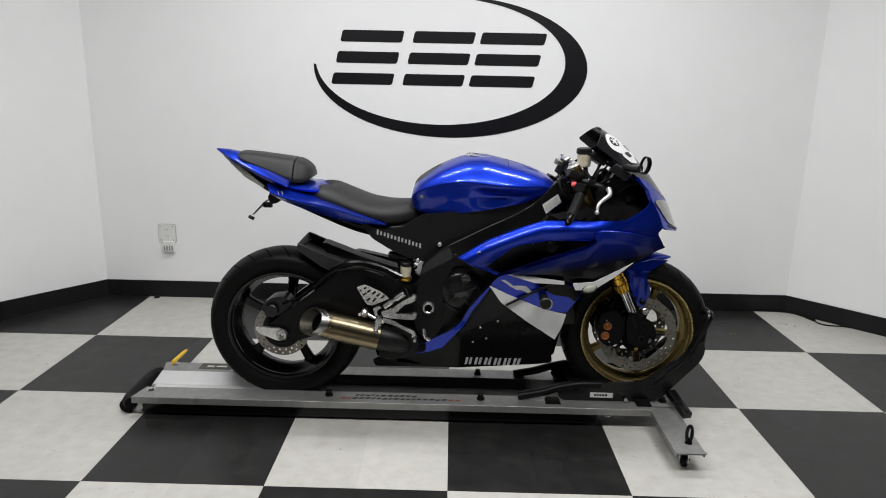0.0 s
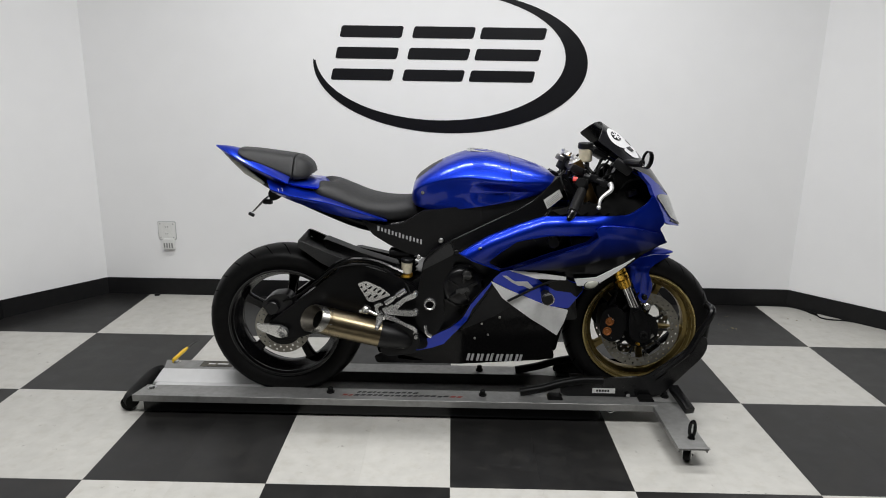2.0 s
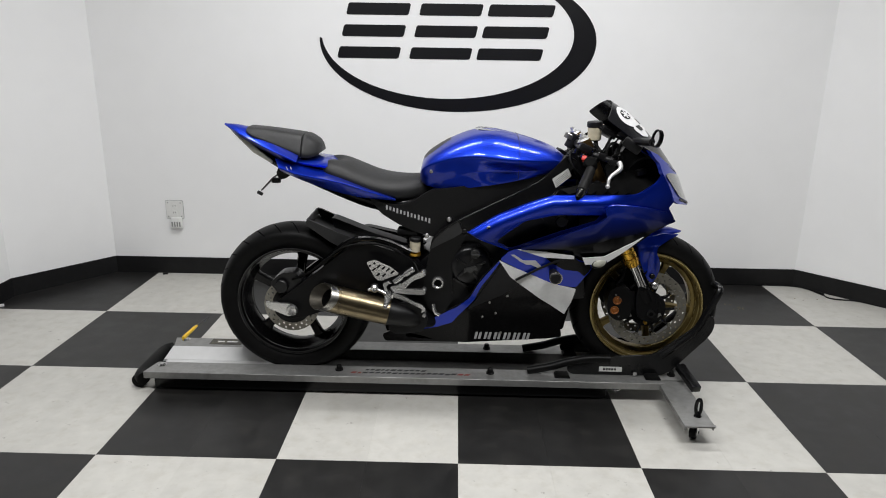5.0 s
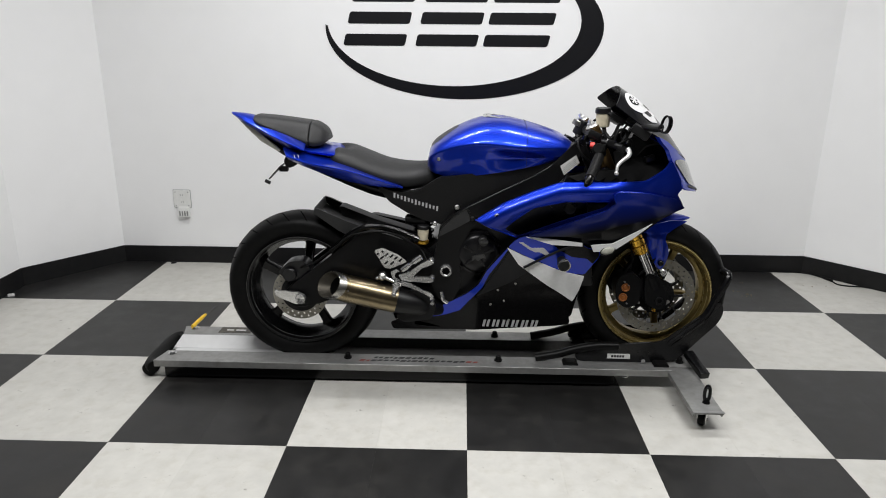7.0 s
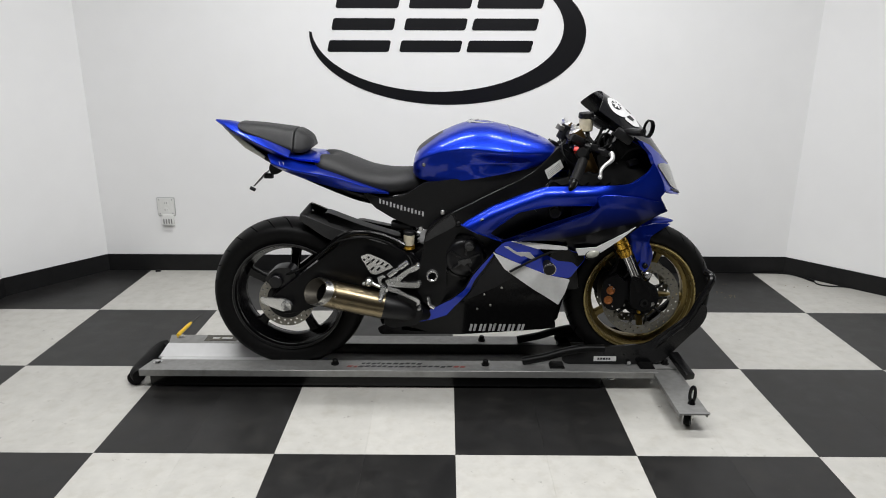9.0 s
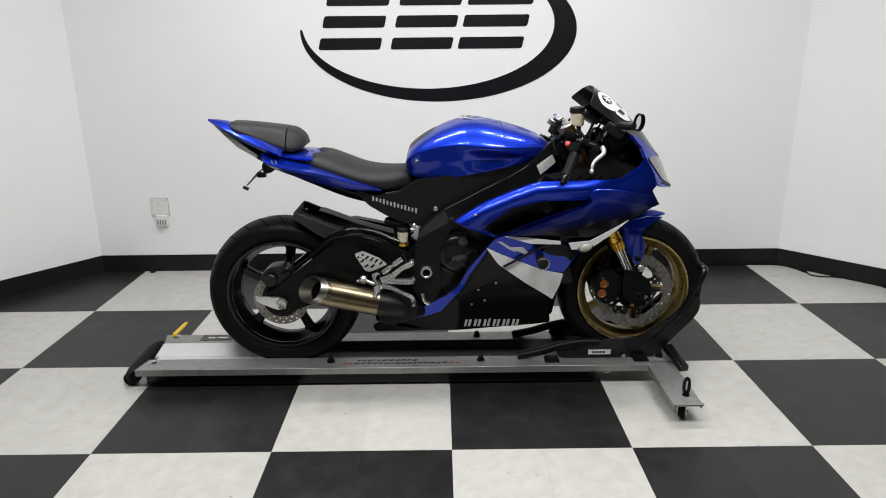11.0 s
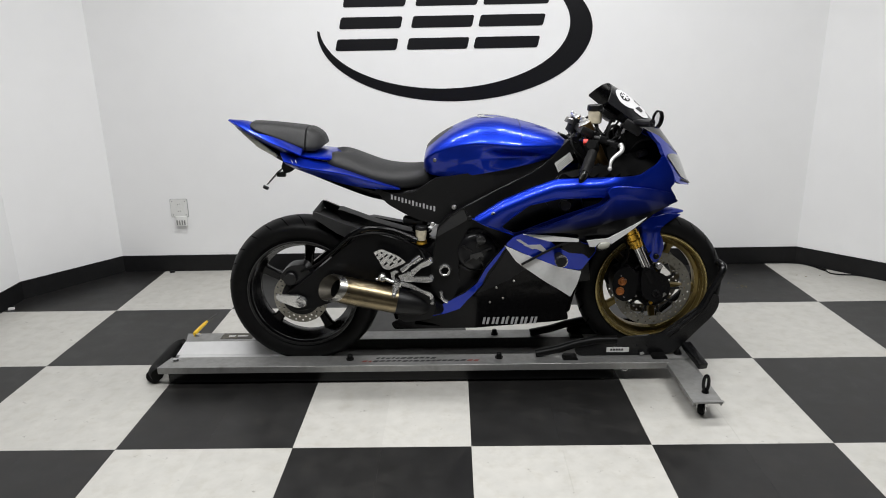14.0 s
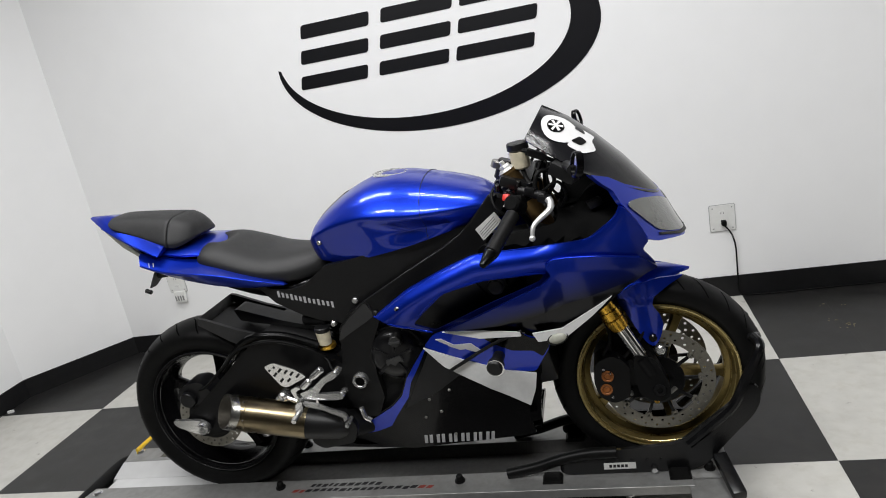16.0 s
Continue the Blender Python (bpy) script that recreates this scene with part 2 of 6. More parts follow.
    low = [bm.verts.new((*p, z0)) for p in (a[i], a[j], b[j], b[i])]
    high = [bm.verts.new((*p, z1)) for p in (a[i], a[j], b[j], b[i])]
    bm.faces.new(low[::-1])
    bm.faces.new(high)
    for k in range(4):
        bm.faces.new((low[k], low[(k + 1) % 4], high[(k + 1) % 4], high[k]))
    return bm


for i, wall_name in enumerate(WALL_NAMES):
    part(wall_name, ring_piece(i, 0.0, 0.12, -0.05, CEILING), WALL if i < 5 else DARK_SURROUND, label="plain white painted plasterboard wall" if i < 5 else "unseen dark grey wall, added to keep reflections dark", kind="structure", category="wall")
    bm = ring_piece(i, -0.006, -0.0005, 0.0, 0.102)
    part("baseboard", bm, BASE, label="black rubber cove base along the wall", kind="structure", category="baseboard")
# Unseen ceiling, kept grey to lower the light it bounces.
bm = bmesh.new()
box(bm, -5.2, 5.2, -8.2, 2.1, CEILING, CEILING + 0.1)
part("ceiling", bm, CEIL, label="plain grey ceiling, out of view", kind="structure", category="ceiling")

# lamps on the ceiling
for lx, ly, _ in LAMPS:
    lamp = thing("ceiling_light", lx, ly, CEILING - 0.1, "white strip light with two tubes on the ceiling", "ceiling light", "strip lights on the ceiling")
    bm = bmesh.new()
    box(bm, lx - 0.62, lx + 0.62, ly - 0.13, ly + 0.13, CEILING - 0.05, CEILING, 0.008)
    part("housing", bm, PLASTIC_W, lamp)
    for k in (-1, 1):
        bm = bmesh.new()
        cyl(bm, (lx - 0.6, ly + k * 0.085, CEILING - 0.075), (lx + 0.6, ly + k * 0.085, CEILING - 0.075), 0.016, seg=12)
        part("tube", bm, PLASTIC_W, lamp)
        for e in (-0.61, 0.61):
            bm = bmesh.new()
            box(bm, lx + e - 0.008, lx + e + 0.008, ly + k * 0.085 - 0.014, ly + k * 0.085 + 0.014, CEILING - 0.095, CEILING - 0.045, 0.003)
            part("tube_holder", bm, PLASTIC_W, lamp)


# ---------------------------------------------------------------- the sign on the wall
sign = thing("wall_sign", 0, WALL_Y, 1.0, "large black vinyl emblem of slanted bars inside a crescent", "wall sign")
bm = bmesh.new()
outer, inner = [], []
for k in range(97):
    f = k / 96
    a = radians(178 + f * 285)
    w = min(1.0, f / 0.02) * min(1.0, (1 - f) / 0.10)
    po = Vector((-0.0305 + 0.7640 * math.cos(a), 1.380 + 0.3825 * math.sin(a)))
    pi = Vector((-0.087 + 0.696 * math.cos(a), 1.4125 + 0.3435 * math.sin(a)))
    outer.append(po)
    inner.append(po.lerp(pi, w))
fr, bk = [], []
for y, store in ((WALL_Y - 0.0025, fr), (WALL_Y - 0.0003, bk)):
    store += [[bm.verts.new((p.x, y, p.y)) for p in line] for line in (outer, inner)]
for k in range(96):
    bm.faces.new((fr[0][k], fr[0][k + 1], fr[1][k + 1], fr[1][k]))
    bm.faces.new((fr[0][k], bk[0][k], bk[0][k + 1], fr[0][k + 1]))
    bm.faces.new((fr[1][k], fr[1][k + 1], bk[1][k + 1], bk[1][k]))
part("crescent", bm, DECAL_K, sign)


def slanted(x0, x1, z0, z1):
    s = lambda z: (z - 1.282) * 0.24
    return round_outline([(x0 + s(z0), z0), (x1 + s(z0), z0), (x1 + s(z1), z1), (x0 + s(z1), z1)], 0.014)


for x0, x1 in ((-0.700, -0.358), (-0.300, 0.038), (0.073, 0.430)):
    for z in (1.284, 1.400, 1.514):
        bm = bmesh.new()
        prism(bm, slanted(x0, x1, z, z + 0.062), WALL_Y - 0.0025, WALL_Y - 0.0003)
        part("bar", bm, DECAL_K, sign)

# ---------------------------------------------------------------- sockets on the wall


def socket(x, z, w, h, label):
    t = thing("wall_outlet", x, WALL_Y, z, label, "outlet", "outlets on the wall")
    y = WALL_Y
    bm = bmesh.new()
    prism(bm, round_outline([(x - w / 2, z - h / 2), (x + w / 2, z - h / 2), (x + w / 2, z + h / 2), (x - w / 2, z + h / 2)], 0.008), y - 0.007, y - 0.0005)
    part("cover_plate", bm, PLASTIC_W, t)
    bm = bmesh.new()
    o = lambda e: round_outline([(x - w / 2 - e, z - h / 2 - e), (x + w / 2 + e, z - h / 2 - e), (x + w / 2 + e, z + h / 2 + e), (x - w / 2 - e, z + h / 2 + e)], 0.009)
    # Thin grey ring set in for the shadow line at the plate's edge.
    prism(bm, o(0.003), y - 0.004, y - 0.0004, holes=[o(0.0005)])
    part("edge_gap", bm, EDGE_SHADE, t, "grey ring standing for the shadow round the plate")
    for dz in (0.021, -0.021):
        bm = bmesh.new()
        prism(bm, oval(x, z + dz, 0.017, 0.015), y - 0.009, y - 0.006)
        rec = part("receptacle", bm, PLASTIC_W, t)
        for dx in (-0.006, 0.006):
            # Small black chips drawn on for the dark inside the slots.
            bm = bmesh.new()
            box(bm, x + dx - 0.001, x + dx + 0.001, y - 0.0095, y - 0.0085, z + dz - 0.002, z + dz + 0.006)
            part("slot", bm, BASE, rec)
    for dx in (-1, 1):
        for dz in (-1, 1):
            bm = bmesh.new()
            cyl(bm, (x + dx * (w / 2 - 0.012), y - 0.006, z + dz * (h / 2 - 0.012)), (x + dx * (w / 2 - 0.012), y - 0.009, z + dz * (h / 2 - 0.012)), 0.003, seg=8)
            part("screw", bm, GREY_P, t)
    return t


socket(-1.696, 0.398, 0.100, 0.106, "white wall outlet plate with a small white adapter plugged in below")
socket(1.159, 0.387, 0.107, 0.121, "white double wall outlet plate with a black plug in it")
ad = thing("wall_adapter", -1.684, WALL_Y - 0.01, 0.32, "small white plug-in adapter with four prongs under the outlet", "adapter")
bm = bmesh.new()
box(bm, -1.716, -1.652, WALL_Y - 0.03, WALL_Y - 0.0095, 0.290, 0.352, 0.004)
part("body", bm, PLASTIC_W, ad)
for k in range(4):
    bm = bmesh.new()
    box(bm, -1.711 + k * 0.015, -1.704 + k * 0.015, WALL_Y - 0.032, WALL_Y - 0.028, 0.30, 0.328)
    part("rib", bm, GREY_P, ad)

cord = thing("power_cord", 1.161, WALL_Y - 0.02, 0.0, "black power cord hanging from the outlet and lying along the baseboard", "power cord")
bm = bmesh.new()
box(bm, 1.150, 1.172, WALL_Y - 0.036, WALL_Y - 0.009, 0.356, 0.380, 0.005)
part("plug", bm, RUBBER, cord)
bm = bmesh.new()
tube(bm, [(1.161, WALL_Y - 0.03, 0.358), (1.180, WALL_Y - 0.03, 0.332), (1.197, WALL_Y - 0.018, 0.293), (1.206, WALL_Y - 0.014, 0.237), (1.206, WALL_Y - 0.014, 0.154), (1.207, WALL_Y - 0.014, 0.09), (1.214, WALL_Y - 0.02, 0.02),
          (1.30, WALL_Y - 0.02, 0.005), (1.60, WALL_Y - 0.016, 0.005), (1.90, WALL_Y - 0.018, 0.005), (2.0, WALL_Y - 0.025, 0.005), (2.057, 1.855, 0.005), (2.100, 1.783, 0.005), (2.117, 1.745, 0.005), (2.118, 1.69, 0.005), (2.160, 1.662, 0.005), (2.25, 1.645, 0.005), (2.33, 1.58, 0.005), (2.41, 1.48, 0.005), (2.425, 1.2, 0.005), (2.425, 0.6, 0.005)], 0.0036, seg=8)
part("cable", bm, RUBBER, cord)
bm = bmesh.new()
cyl(bm, (2.094, 1.793, 0.008), (2.117, 1.735, 0.008), 0.0078, seg=10, bevel=0.002)
part("connector", bm, RUBBER, cord)

# ---------------------------------------------------------------- the wheel dolly
DOLLY_TOP = 0.09


def dolly():
    t = thing("motorcycle_dolly", -0.2, BIKE_Y, 0.0, "worn silver aluminium motorcycle dolly with two rails and castors", "motorcycle dolly")
    x0, x1 = -1.245, 0.80
    # the two rails and the trough between them
    for name, y_out, y_in in (("side_rail", 0.404, 0.498), ("side_rail", 0.742, 0.658)):
        k = 1 if y_in > y_out else -1
        bm = bmesh.new()
        prof = [(y_out, 0.063), (y_out, 0.0892), (y_out + k * 0.0008, 0.09), (y_in - k * 0.001, 0.09), (y_in, 0.0892), (y_in, 0.080), (y_out + k * 0.006, 0.080), (y_out + k * 0.006, 0.063)]
        a = [bm.verts.new((x0, y, z)) for y, z in prof]
        b = [bm.verts.new((x1, y, z)) for y, z in prof]
        for i in range(len(prof)):
            j = (i + 1) % len(prof)
            bm.faces.new((a[i], a[j], b[j], b[i]))
        bm.faces.new(a)
        bm.faces.new(b[::-1])
        for v in a:
            v.co.x += 0.022 * abs(v.co.y - y_out) / abs(y_in - y_out)
        part(name, bm, ALU, t)
        # The face turns dark grey forward of x = -0.76.
        for c0, c1, d, finish, words in ((x0 + 0.018, -0.76, 0.05, ALU_CLEAN, "clean inner face of the rail, brightened where it catches light"), (-0.76, x1 - 0.02, 0.009, GREY_MAT, "dark grey inner face of the rail")):
            bm = bmesh.new()
            web = [(y_in - k * 0.0015, 0.0795), (y_in + k * 0.0005, 0.0885), (y_in + k * d, 0.0495), (y_in + k * d, 0.040), (y_in - k * 0.003, 0.040)]
            a = [bm.verts.new((c0 - (0.03 * (0.0885 - z) / 0.05 if d > 0.01 else 0.0), y, z)) for y, z in web]
            b = [bm.verts.new((c1, y, z)) for y, z in web]
            for i in range(len(web)):
                bm.faces.new((a[i], a[(i + 1) % len(web)], b[(i + 1) % len(web)], b[i]))
            bm.faces.new(a)
            bm.faces.new(b[::-1])
            part("rail_web", bm, finish, t, words)
        # Black beam added where only the rail's shadow on the floor shows.
        bm = bmesh.new()
        box(bm, x0 + 0.03, 0.585, y_out + k * 0.035 - 0.012, y_out + k * 0.035 + 0.012, 0.012, 0.079, 0.003)
        part("under_beam", bm, BLACK_STEEL, t)
    bm = bmesh.new()
    box(bm, x0 + 0.01, x1, 0.508, 0.648, 0.040, 0.048)
    part("trough", bm, ALU_CLEAN, t, "bright bare bottom of the channel")
    bm = bmesh.new()
    box(bm, -0.76, x1 - 0.02, 0.509, 0.647, 0.0485, 0.0505)
    part("grip_mat", bm, GREY_MAT, t, "black rubber grip mat")
    # rounded black roller at the rear
    bm = bmesh.new()
    tube(bm, [(-1.262, 0.435, 0.045), (-1.285, 0.47, 0.045), (-1.288, 0.58, 0.045), (-1.285, 0.70, 0.045), (-1.262, 0.73, 0.045)], 0.026, seg=12)
    part("rear_bumper", bm, RUBBER, t)
    for y in (0.455, 0.705):
        bm = bmesh.new()
        lathe(bm, [(0.010, -0.014), (0.026, -0.014), (0.029, -0.010), (0.029, 0.010), (0.026, 0.014), (0.010, 0.014)], (-1.287, y, 0.0295), seg=24)
        part("roller", bm, RUBBER, t)
    # bolts and rubber plugs on the rails
    for x, y in ((-1.195, 0.47), (-1.195, 0.72)):
        bm = bmesh.new()
        cyl(bm, (x, y, 0.0902), (x, y, 0.098), 0.012, seg=6, bevel=0.001)
        cyl(bm, (x, y, 0.0902), (x, y, 0.0925), 0.018, seg=16)
        part("bolt", bm, STEEL, t)
    for x, y in ((-0.478, 0.462), (0.126, 0.462), (0.122, 0.697), (-0.478, 0.70), (0.850, 0.476)):
        bm = bmesh.new()
        cyl(bm, (x, y, 0.0902), (x, y, 0.112), 0.012, 0.010, seg=14, bevel=0.002)
        cyl(bm, (x, y, 0.0902), (x, y, 0.095), 0.016, seg=14)
        part("rubber_plug", bm, RUBBER, t)
    # printed strip on the near rail: plain bars
    rng = random.Random(3)
    for x, end, y, h in ((-0.375, -0.15, 0.468, 0.015), (-0.43, 0.03, 0.442, 0.014)):
        first, last = x, end
        while x < last:
            w = rng.uniform(0.010, 0.022)
            bm = bmesh.new()
            yy = y + rng.uniform(-0.002, 0.002)
            bm.faces.new([bm.verts.new((px, py, 0.0903)) for px, py in ((x, yy - h / 2), (x + w, yy - h / 2), (x + w + 0.008, yy + h / 2), (x + 0.008, yy + h / 2))])
            part("print_bar", bm, RED_FILM if y < 0.45 and (x < -0.40 or x > -0.02) else DECAL_K, t)
            x += w + 0.006
    bm = bmesh.new()
    box(bm, -1.08, -0.94, 0.678, 0.735, 0.0902, 0.0912)
    tag = part("label", bm, LABEL_DARK, t, "worn dark label on the rail")
    for px, w in ((-1.05, 0.03), (-1.01, 0.045)):
        bm = bmesh.new()
        box(bm, px, px + w, 0.700, 0.712, 0.0913, 0.0916)
        part("print_bar", bm, PAPER, tag)
    # cross arm with castor
    arm_w0, arm_w1, y0, y1 = 0.786, 0.891, 0.097, 0.46
    bm = bmesh.new()
    box(bm, arm_w0, arm_w1, y0, y1, 0.079, 0.085, 0.001)
    box(bm, arm_w0, arm_w0 + 0.005, y0 + 0.004, 0.418, 0.069, 0.080)
    box(bm, arm_w1 - 0.005, arm_w1, y0 + 0.01, y1, 0.066, 0.080)
    part("cross_arm", bm, ALU, t)
    bm = bmesh.new()
    box(bm, arm_w0 + 0.002, arm_w1 + 0.003, y0 - 0.002, y0 + 0.012, 0.0853, 0.0866, 0.0005)
    part("arm_lip", bm, ALU, t)
    bm = bmesh.new()
    box(bm, 0.789, 0.903, 0.436, 0.74, 0.0862, 0.0915, 0.001)
    part("end_plate", bm, ALU, t)
    cast = [(0.845, 0.165), (0.845, 0.66), (-1.15, 0.69), (-1.15, 0.46)]
    for x, y in cast:
        bm = bmesh.new()
        lathe(bm, [(0.008, -0.011), (0.024, -0.011), (0.0265, -0.007), (0.0265, 0.007), (0.024, 0.011), (0.008, 0.011)], (x, y, 0.027), seg=28, turn=pose(0, 0, 0, 0, 0, 55))
        wheel = part("castor_wheel", bm, RUBBER, t)
        bm = bmesh.new()
        m = Matrix.Translation((x, y, 0)) @ pose(0, 0, 0, 0, 0, 55)
        for k in (-1, 1):
            box(bm, -0.013, 0.013, k * 0.015 - 0.0015, k * 0.015 + 0.0015, 0.018, 0.066, turn=m)
        box(bm, -0.02, 0.02, -0.018, 0.018, 0.064, 0.078, turn=m)
        cyl(bm, m @ Vector((0, -0.019, 0.027)), m @ Vector((0, 0.019, 0.027)), 0.005, seg=8)
        part("fork", bm, STEEL, wheel)
    # ring bolt on the arm
    bm = bmesh.new()
    ring = [(0.853 + 0.0095 * math.cos(a), 0.170, 0.121 + 0.030 * math.sin(a)) for a in [2 * math.pi * i / 14 for i in range(15)]]
    tube(bm, ring, 0.0062, seg=8, steps=3)
    cyl(bm, (0.853, 0.170, 0.085), (0.853, 0.170, 0.100), 0.014, 0.009, seg=14)
    part("lifting_ring", bm, BLACK_STEEL, t)
    # small latch under the rail
    bm = bmesh.new()
    tube(bm, [(0.61, 0.43, 0.064), (0.612, 0.422, 0.054), (0.628, 0.418, 0.052), (0.64, 0.424, 0.060)], 0.005, seg=8)
    part("latch", bm, STEEL, t)
    return t


dolly()

# ---------------------------------------------------------------- the front wheel chock
CH_X = 0.743


def chock():
    t = thing("wheel_chock", CH_X, BIKE_Y, DOLLY_TOP, "black steel wheel chock clamped round the front wheel on the dolly", "wheel chock")
    for k in (-1, 1):
        y = BIKE_Y + k * 0.105
        bm = bmesh.new()
        prism(bm, round_outline([(0.44, 0.092), (0.80, 0.092), (0.845, 0.112), (0.875, 0.148), (0.922, 0.203), (0.976, 0.261), (0.995, 0.305), (0.988, 0.350), (0.955, 0.350), (0.930, 0.310), (0.895, 0.280), (0.823, 0.222), (0.770, 0.180), (0.50, 0.160), (0.43, 0.125)] if k < 0 else [(0.44, 0.092), (0.80, 0.092), (0.86, 0.14), (0.80, 0.165), (0.50, 0.160), (0.43, 0.125)], 0.03), y - 0.006, y + 0.006)
        part("side_plate", bm, BLACK_STEEL, t)
        bm = bmesh.new()
        tube(bm, [(0.80, y, 0.175), (0.862, y, 0.228), (0.925, y, 0.290), (0.960, y, 0.365), (0.990, y, 0.430), (1.000, y + k * -0.01, 0.458), (0.99, y + k * -0.04, 0.468)], 0.014, seg=10)
        part("upright_tube", bm, BLACK_STEEL, t)
        bm = bmesh.new()
        tube(bm, [(0.275, y, 0.100), (0.32, y, 0.109), (0.37, y, 0.120), (0.44, y, 0.142), (0.52, y, 0.157), (0.60, y, 0.158)], 0.0165, seg=12)
        part("lock_bar", bm, LOCK_BLACK, t)
        for x in (0.378, 0.735) if k < 0 else (0.44, 0.735):
            bm = bmesh.new()
            prism(bm, round_outline([(x, 0.0905), (x + 0.064, 0.0905), (x + 0.056, 0.104), (x + 0.008, 0.104)], 0.006), y - 0.045, y - 0.005)
            part("clamp_foot", bm, RUBBER, t)
        for x in (0.60, 0.64, 0.68, 0.72):
            # Thin black discs laid on for the dark of the pin holes.
            bm = bmesh.new()
            cyl(bm, (x, y - 0.0062, 0.135), (x, y - 0.0068, 0.135), 0.004, seg=8)
            part("pin_hole", bm, BASE, t)
    bm = bmesh.new()
    tube(bm, [(0.99, BIKE_Y - 0.066, 0.467), (1.005, BIKE_Y - 0.03, 0.45), (1.01, BIKE_Y, 0.44), (1.005, BIKE_Y + 0.03, 0.45), (0.99, BIKE_Y + 0.066, 0.467)], 0.014, seg=10)
    part("front_hoop", bm, BLACK_STEEL, t)
    bm = bmesh.new()
    arc = [radians(-100 + i * 2.6) for i in range(14)]
    pts = [(0.737 + 0.299 * math.cos(a), 0.361 + 0.299 * math.sin(a)) for a in arc]
    pts2 = [(0.737 + 0.305 * math.cos(a), 0.361 + 0.305 * math.sin(a)) for a in reversed(arc)]
    prism(bm, pts + pts2, BIKE_Y - 0.098, BIKE_Y + 0.098)
    part("cradle", bm, BLACK_STEEL, t)
    bm = bmesh.new()
    leg_a, leg_b = Vector((0.878, BIKE_Y - 0.115, 0.135)), Vector((0.903, BIKE_Y - 0.245, 0.104))
    q = (leg_b - leg_a).to_track_quat("Y", "Z").to_matrix().to_4x4()
    box(bm, -0.018, 0.018, -0.005, (leg_b - leg_a).length, -0.013, 0.013, 0.004, turn=Matrix.Translation(leg_a) @ q)
    part("foot_bar", bm, BLACK_STEEL, t)
    bm = bmesh.new()
    y = BIKE_Y - 0.1115
    box(bm, 0.560, 0.650, y - 0.0005, y + 0.0003, 0.106, 0.127)
    lab = part("label", bm, PAPER, t, "small white printed label")
    for k in range(5):
        bm = bmesh.new()
        box(bm, 0.575 + k * 0.011, 0.583 + k * 0.011, y - 0.0012, y - 0.0007, 0.112, 0.121)
        part("print_bar", bm, DECAL_K, lab)
    bm = bmesh.new()
    cyl(bm, (0.70, y + 0.005, 0.103), (0.70, y - 0.012, 0.103), 0.009, seg=6)
    part("bolt", bm, STEEL, t)
    return t


chock()

# small things on the floor
rng = random.Random(11)
bits = bmesh.new()
for x, y, n, spread in ((1.545, 1.495, 7, 0.05), (1.485, 1.56, 4, 0.05), (1.54, 1.70, 4, 0.05), (2.0, 1.68, 3, 0.08)):
    for _ in range(n):
        px, py, a = x + rng.uniform(-spread, spread), y + rng.uniform(-spread, spread) * 0.5, rng.uniform(0, 180)
        w = rng.choice((0.0025, 0.003, 0.004, 0.005, 0.011))
        box(bits, -w, w, -0.0015, 0.0015, 0.0005, 0.0025, turn=Matrix.Translation((px, py, 0)) @ pose(0, 0, 0, 0, 0, a))
tagged(part("floor_debris", bits, TAN_BIT), "pale straw-coloured crumbs lying on a black tile", "debris", kind="stuff")
for name, x, y, mat_, lab in (("paper_scrap", -2.405, 1.285, PLASTIC_W, "small white scrap lying by the baseboard"), ("rubber_chip", -1.775, 1.872, BASE, "small black chip lying on a white tile")):
    bm = bmesh.new()
    prism(bm, round_outline([(-0.016, 0.0), (0.012, -0.002), (0.017, 0.008), (-0.010, 0.011)], 0.003), -0.006, 0.006)
    bmesh.ops.transform(bm, matrix=Matrix.Translation((x, y, 0.0015)) @ pose(0, 0, 0, -90, 0, 25), verts=bm.verts)
    bmesh.ops.translate(bm, verts=bm.verts, vec=(0, 0, -min(v.co.z for v in bm.verts) + 0.0005))
    tagged(part(name, bm, mat_), lab, "scrap")
tool = thing("screwdriver", -1.20, 0.80, 0.09, "yellow-handled screwdriver lying across the dolly's edge", "screwdriver")
bm = bmesh.new()
for a, b, r0, r1 in ((0.0, 0.10, 0.0070, 0.0086), (0.10, 0.80, 0.0086, 0.0080), (0.80, 1.0, 0.0080, 0.0058)):
    cyl(bm, Vector((-1.207, 0.716, 0.0992)).lerp(Vector((-1.200, 0.856, 0.0992)), a), Vector((-1.207, 0.716, 0.0992)).lerp(Vector((-1.200, 0.856, 0.0992)), b), r0, r1, seg=8)
part("handle", bm, YELLOW, tool)
bm = bmesh.new()
cyl(bm, (-1.200, 0.852, 0.0992), (-1.185, 0.960, 0.097), 0.0042, seg=8)
part("shaft", bm, CAST_STEEL, tool)

# ---------------------------------------------------------------- the motorcycle
BLUE = material("metallic_blue_paint", (0.004, 0.027, 0.40), 0.37, metal=0.80, grain=0.05, grain_size=900, coat=0.65, rough_var=0.04, specular=0.2, stain=0.06, stain_size=3, stain_colour=(0.004, 0.026, 0.30))


def fade_paint():
    """The blue paint that fades to black towards the blade's lower edge."""
    m = BLUE.copy()
    m.name = "blue_to_black_paint"
    nt = m.node_tree
    b = nt.nodes["Principled BSDF"]
    b.inputs["Coat Roughness"].default_value = 0.11
    b.inputs["Coat Weight"].default_value = 0.4
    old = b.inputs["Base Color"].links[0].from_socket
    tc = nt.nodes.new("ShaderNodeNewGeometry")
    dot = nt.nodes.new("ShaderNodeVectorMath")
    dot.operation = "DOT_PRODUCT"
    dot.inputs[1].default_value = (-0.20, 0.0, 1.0)
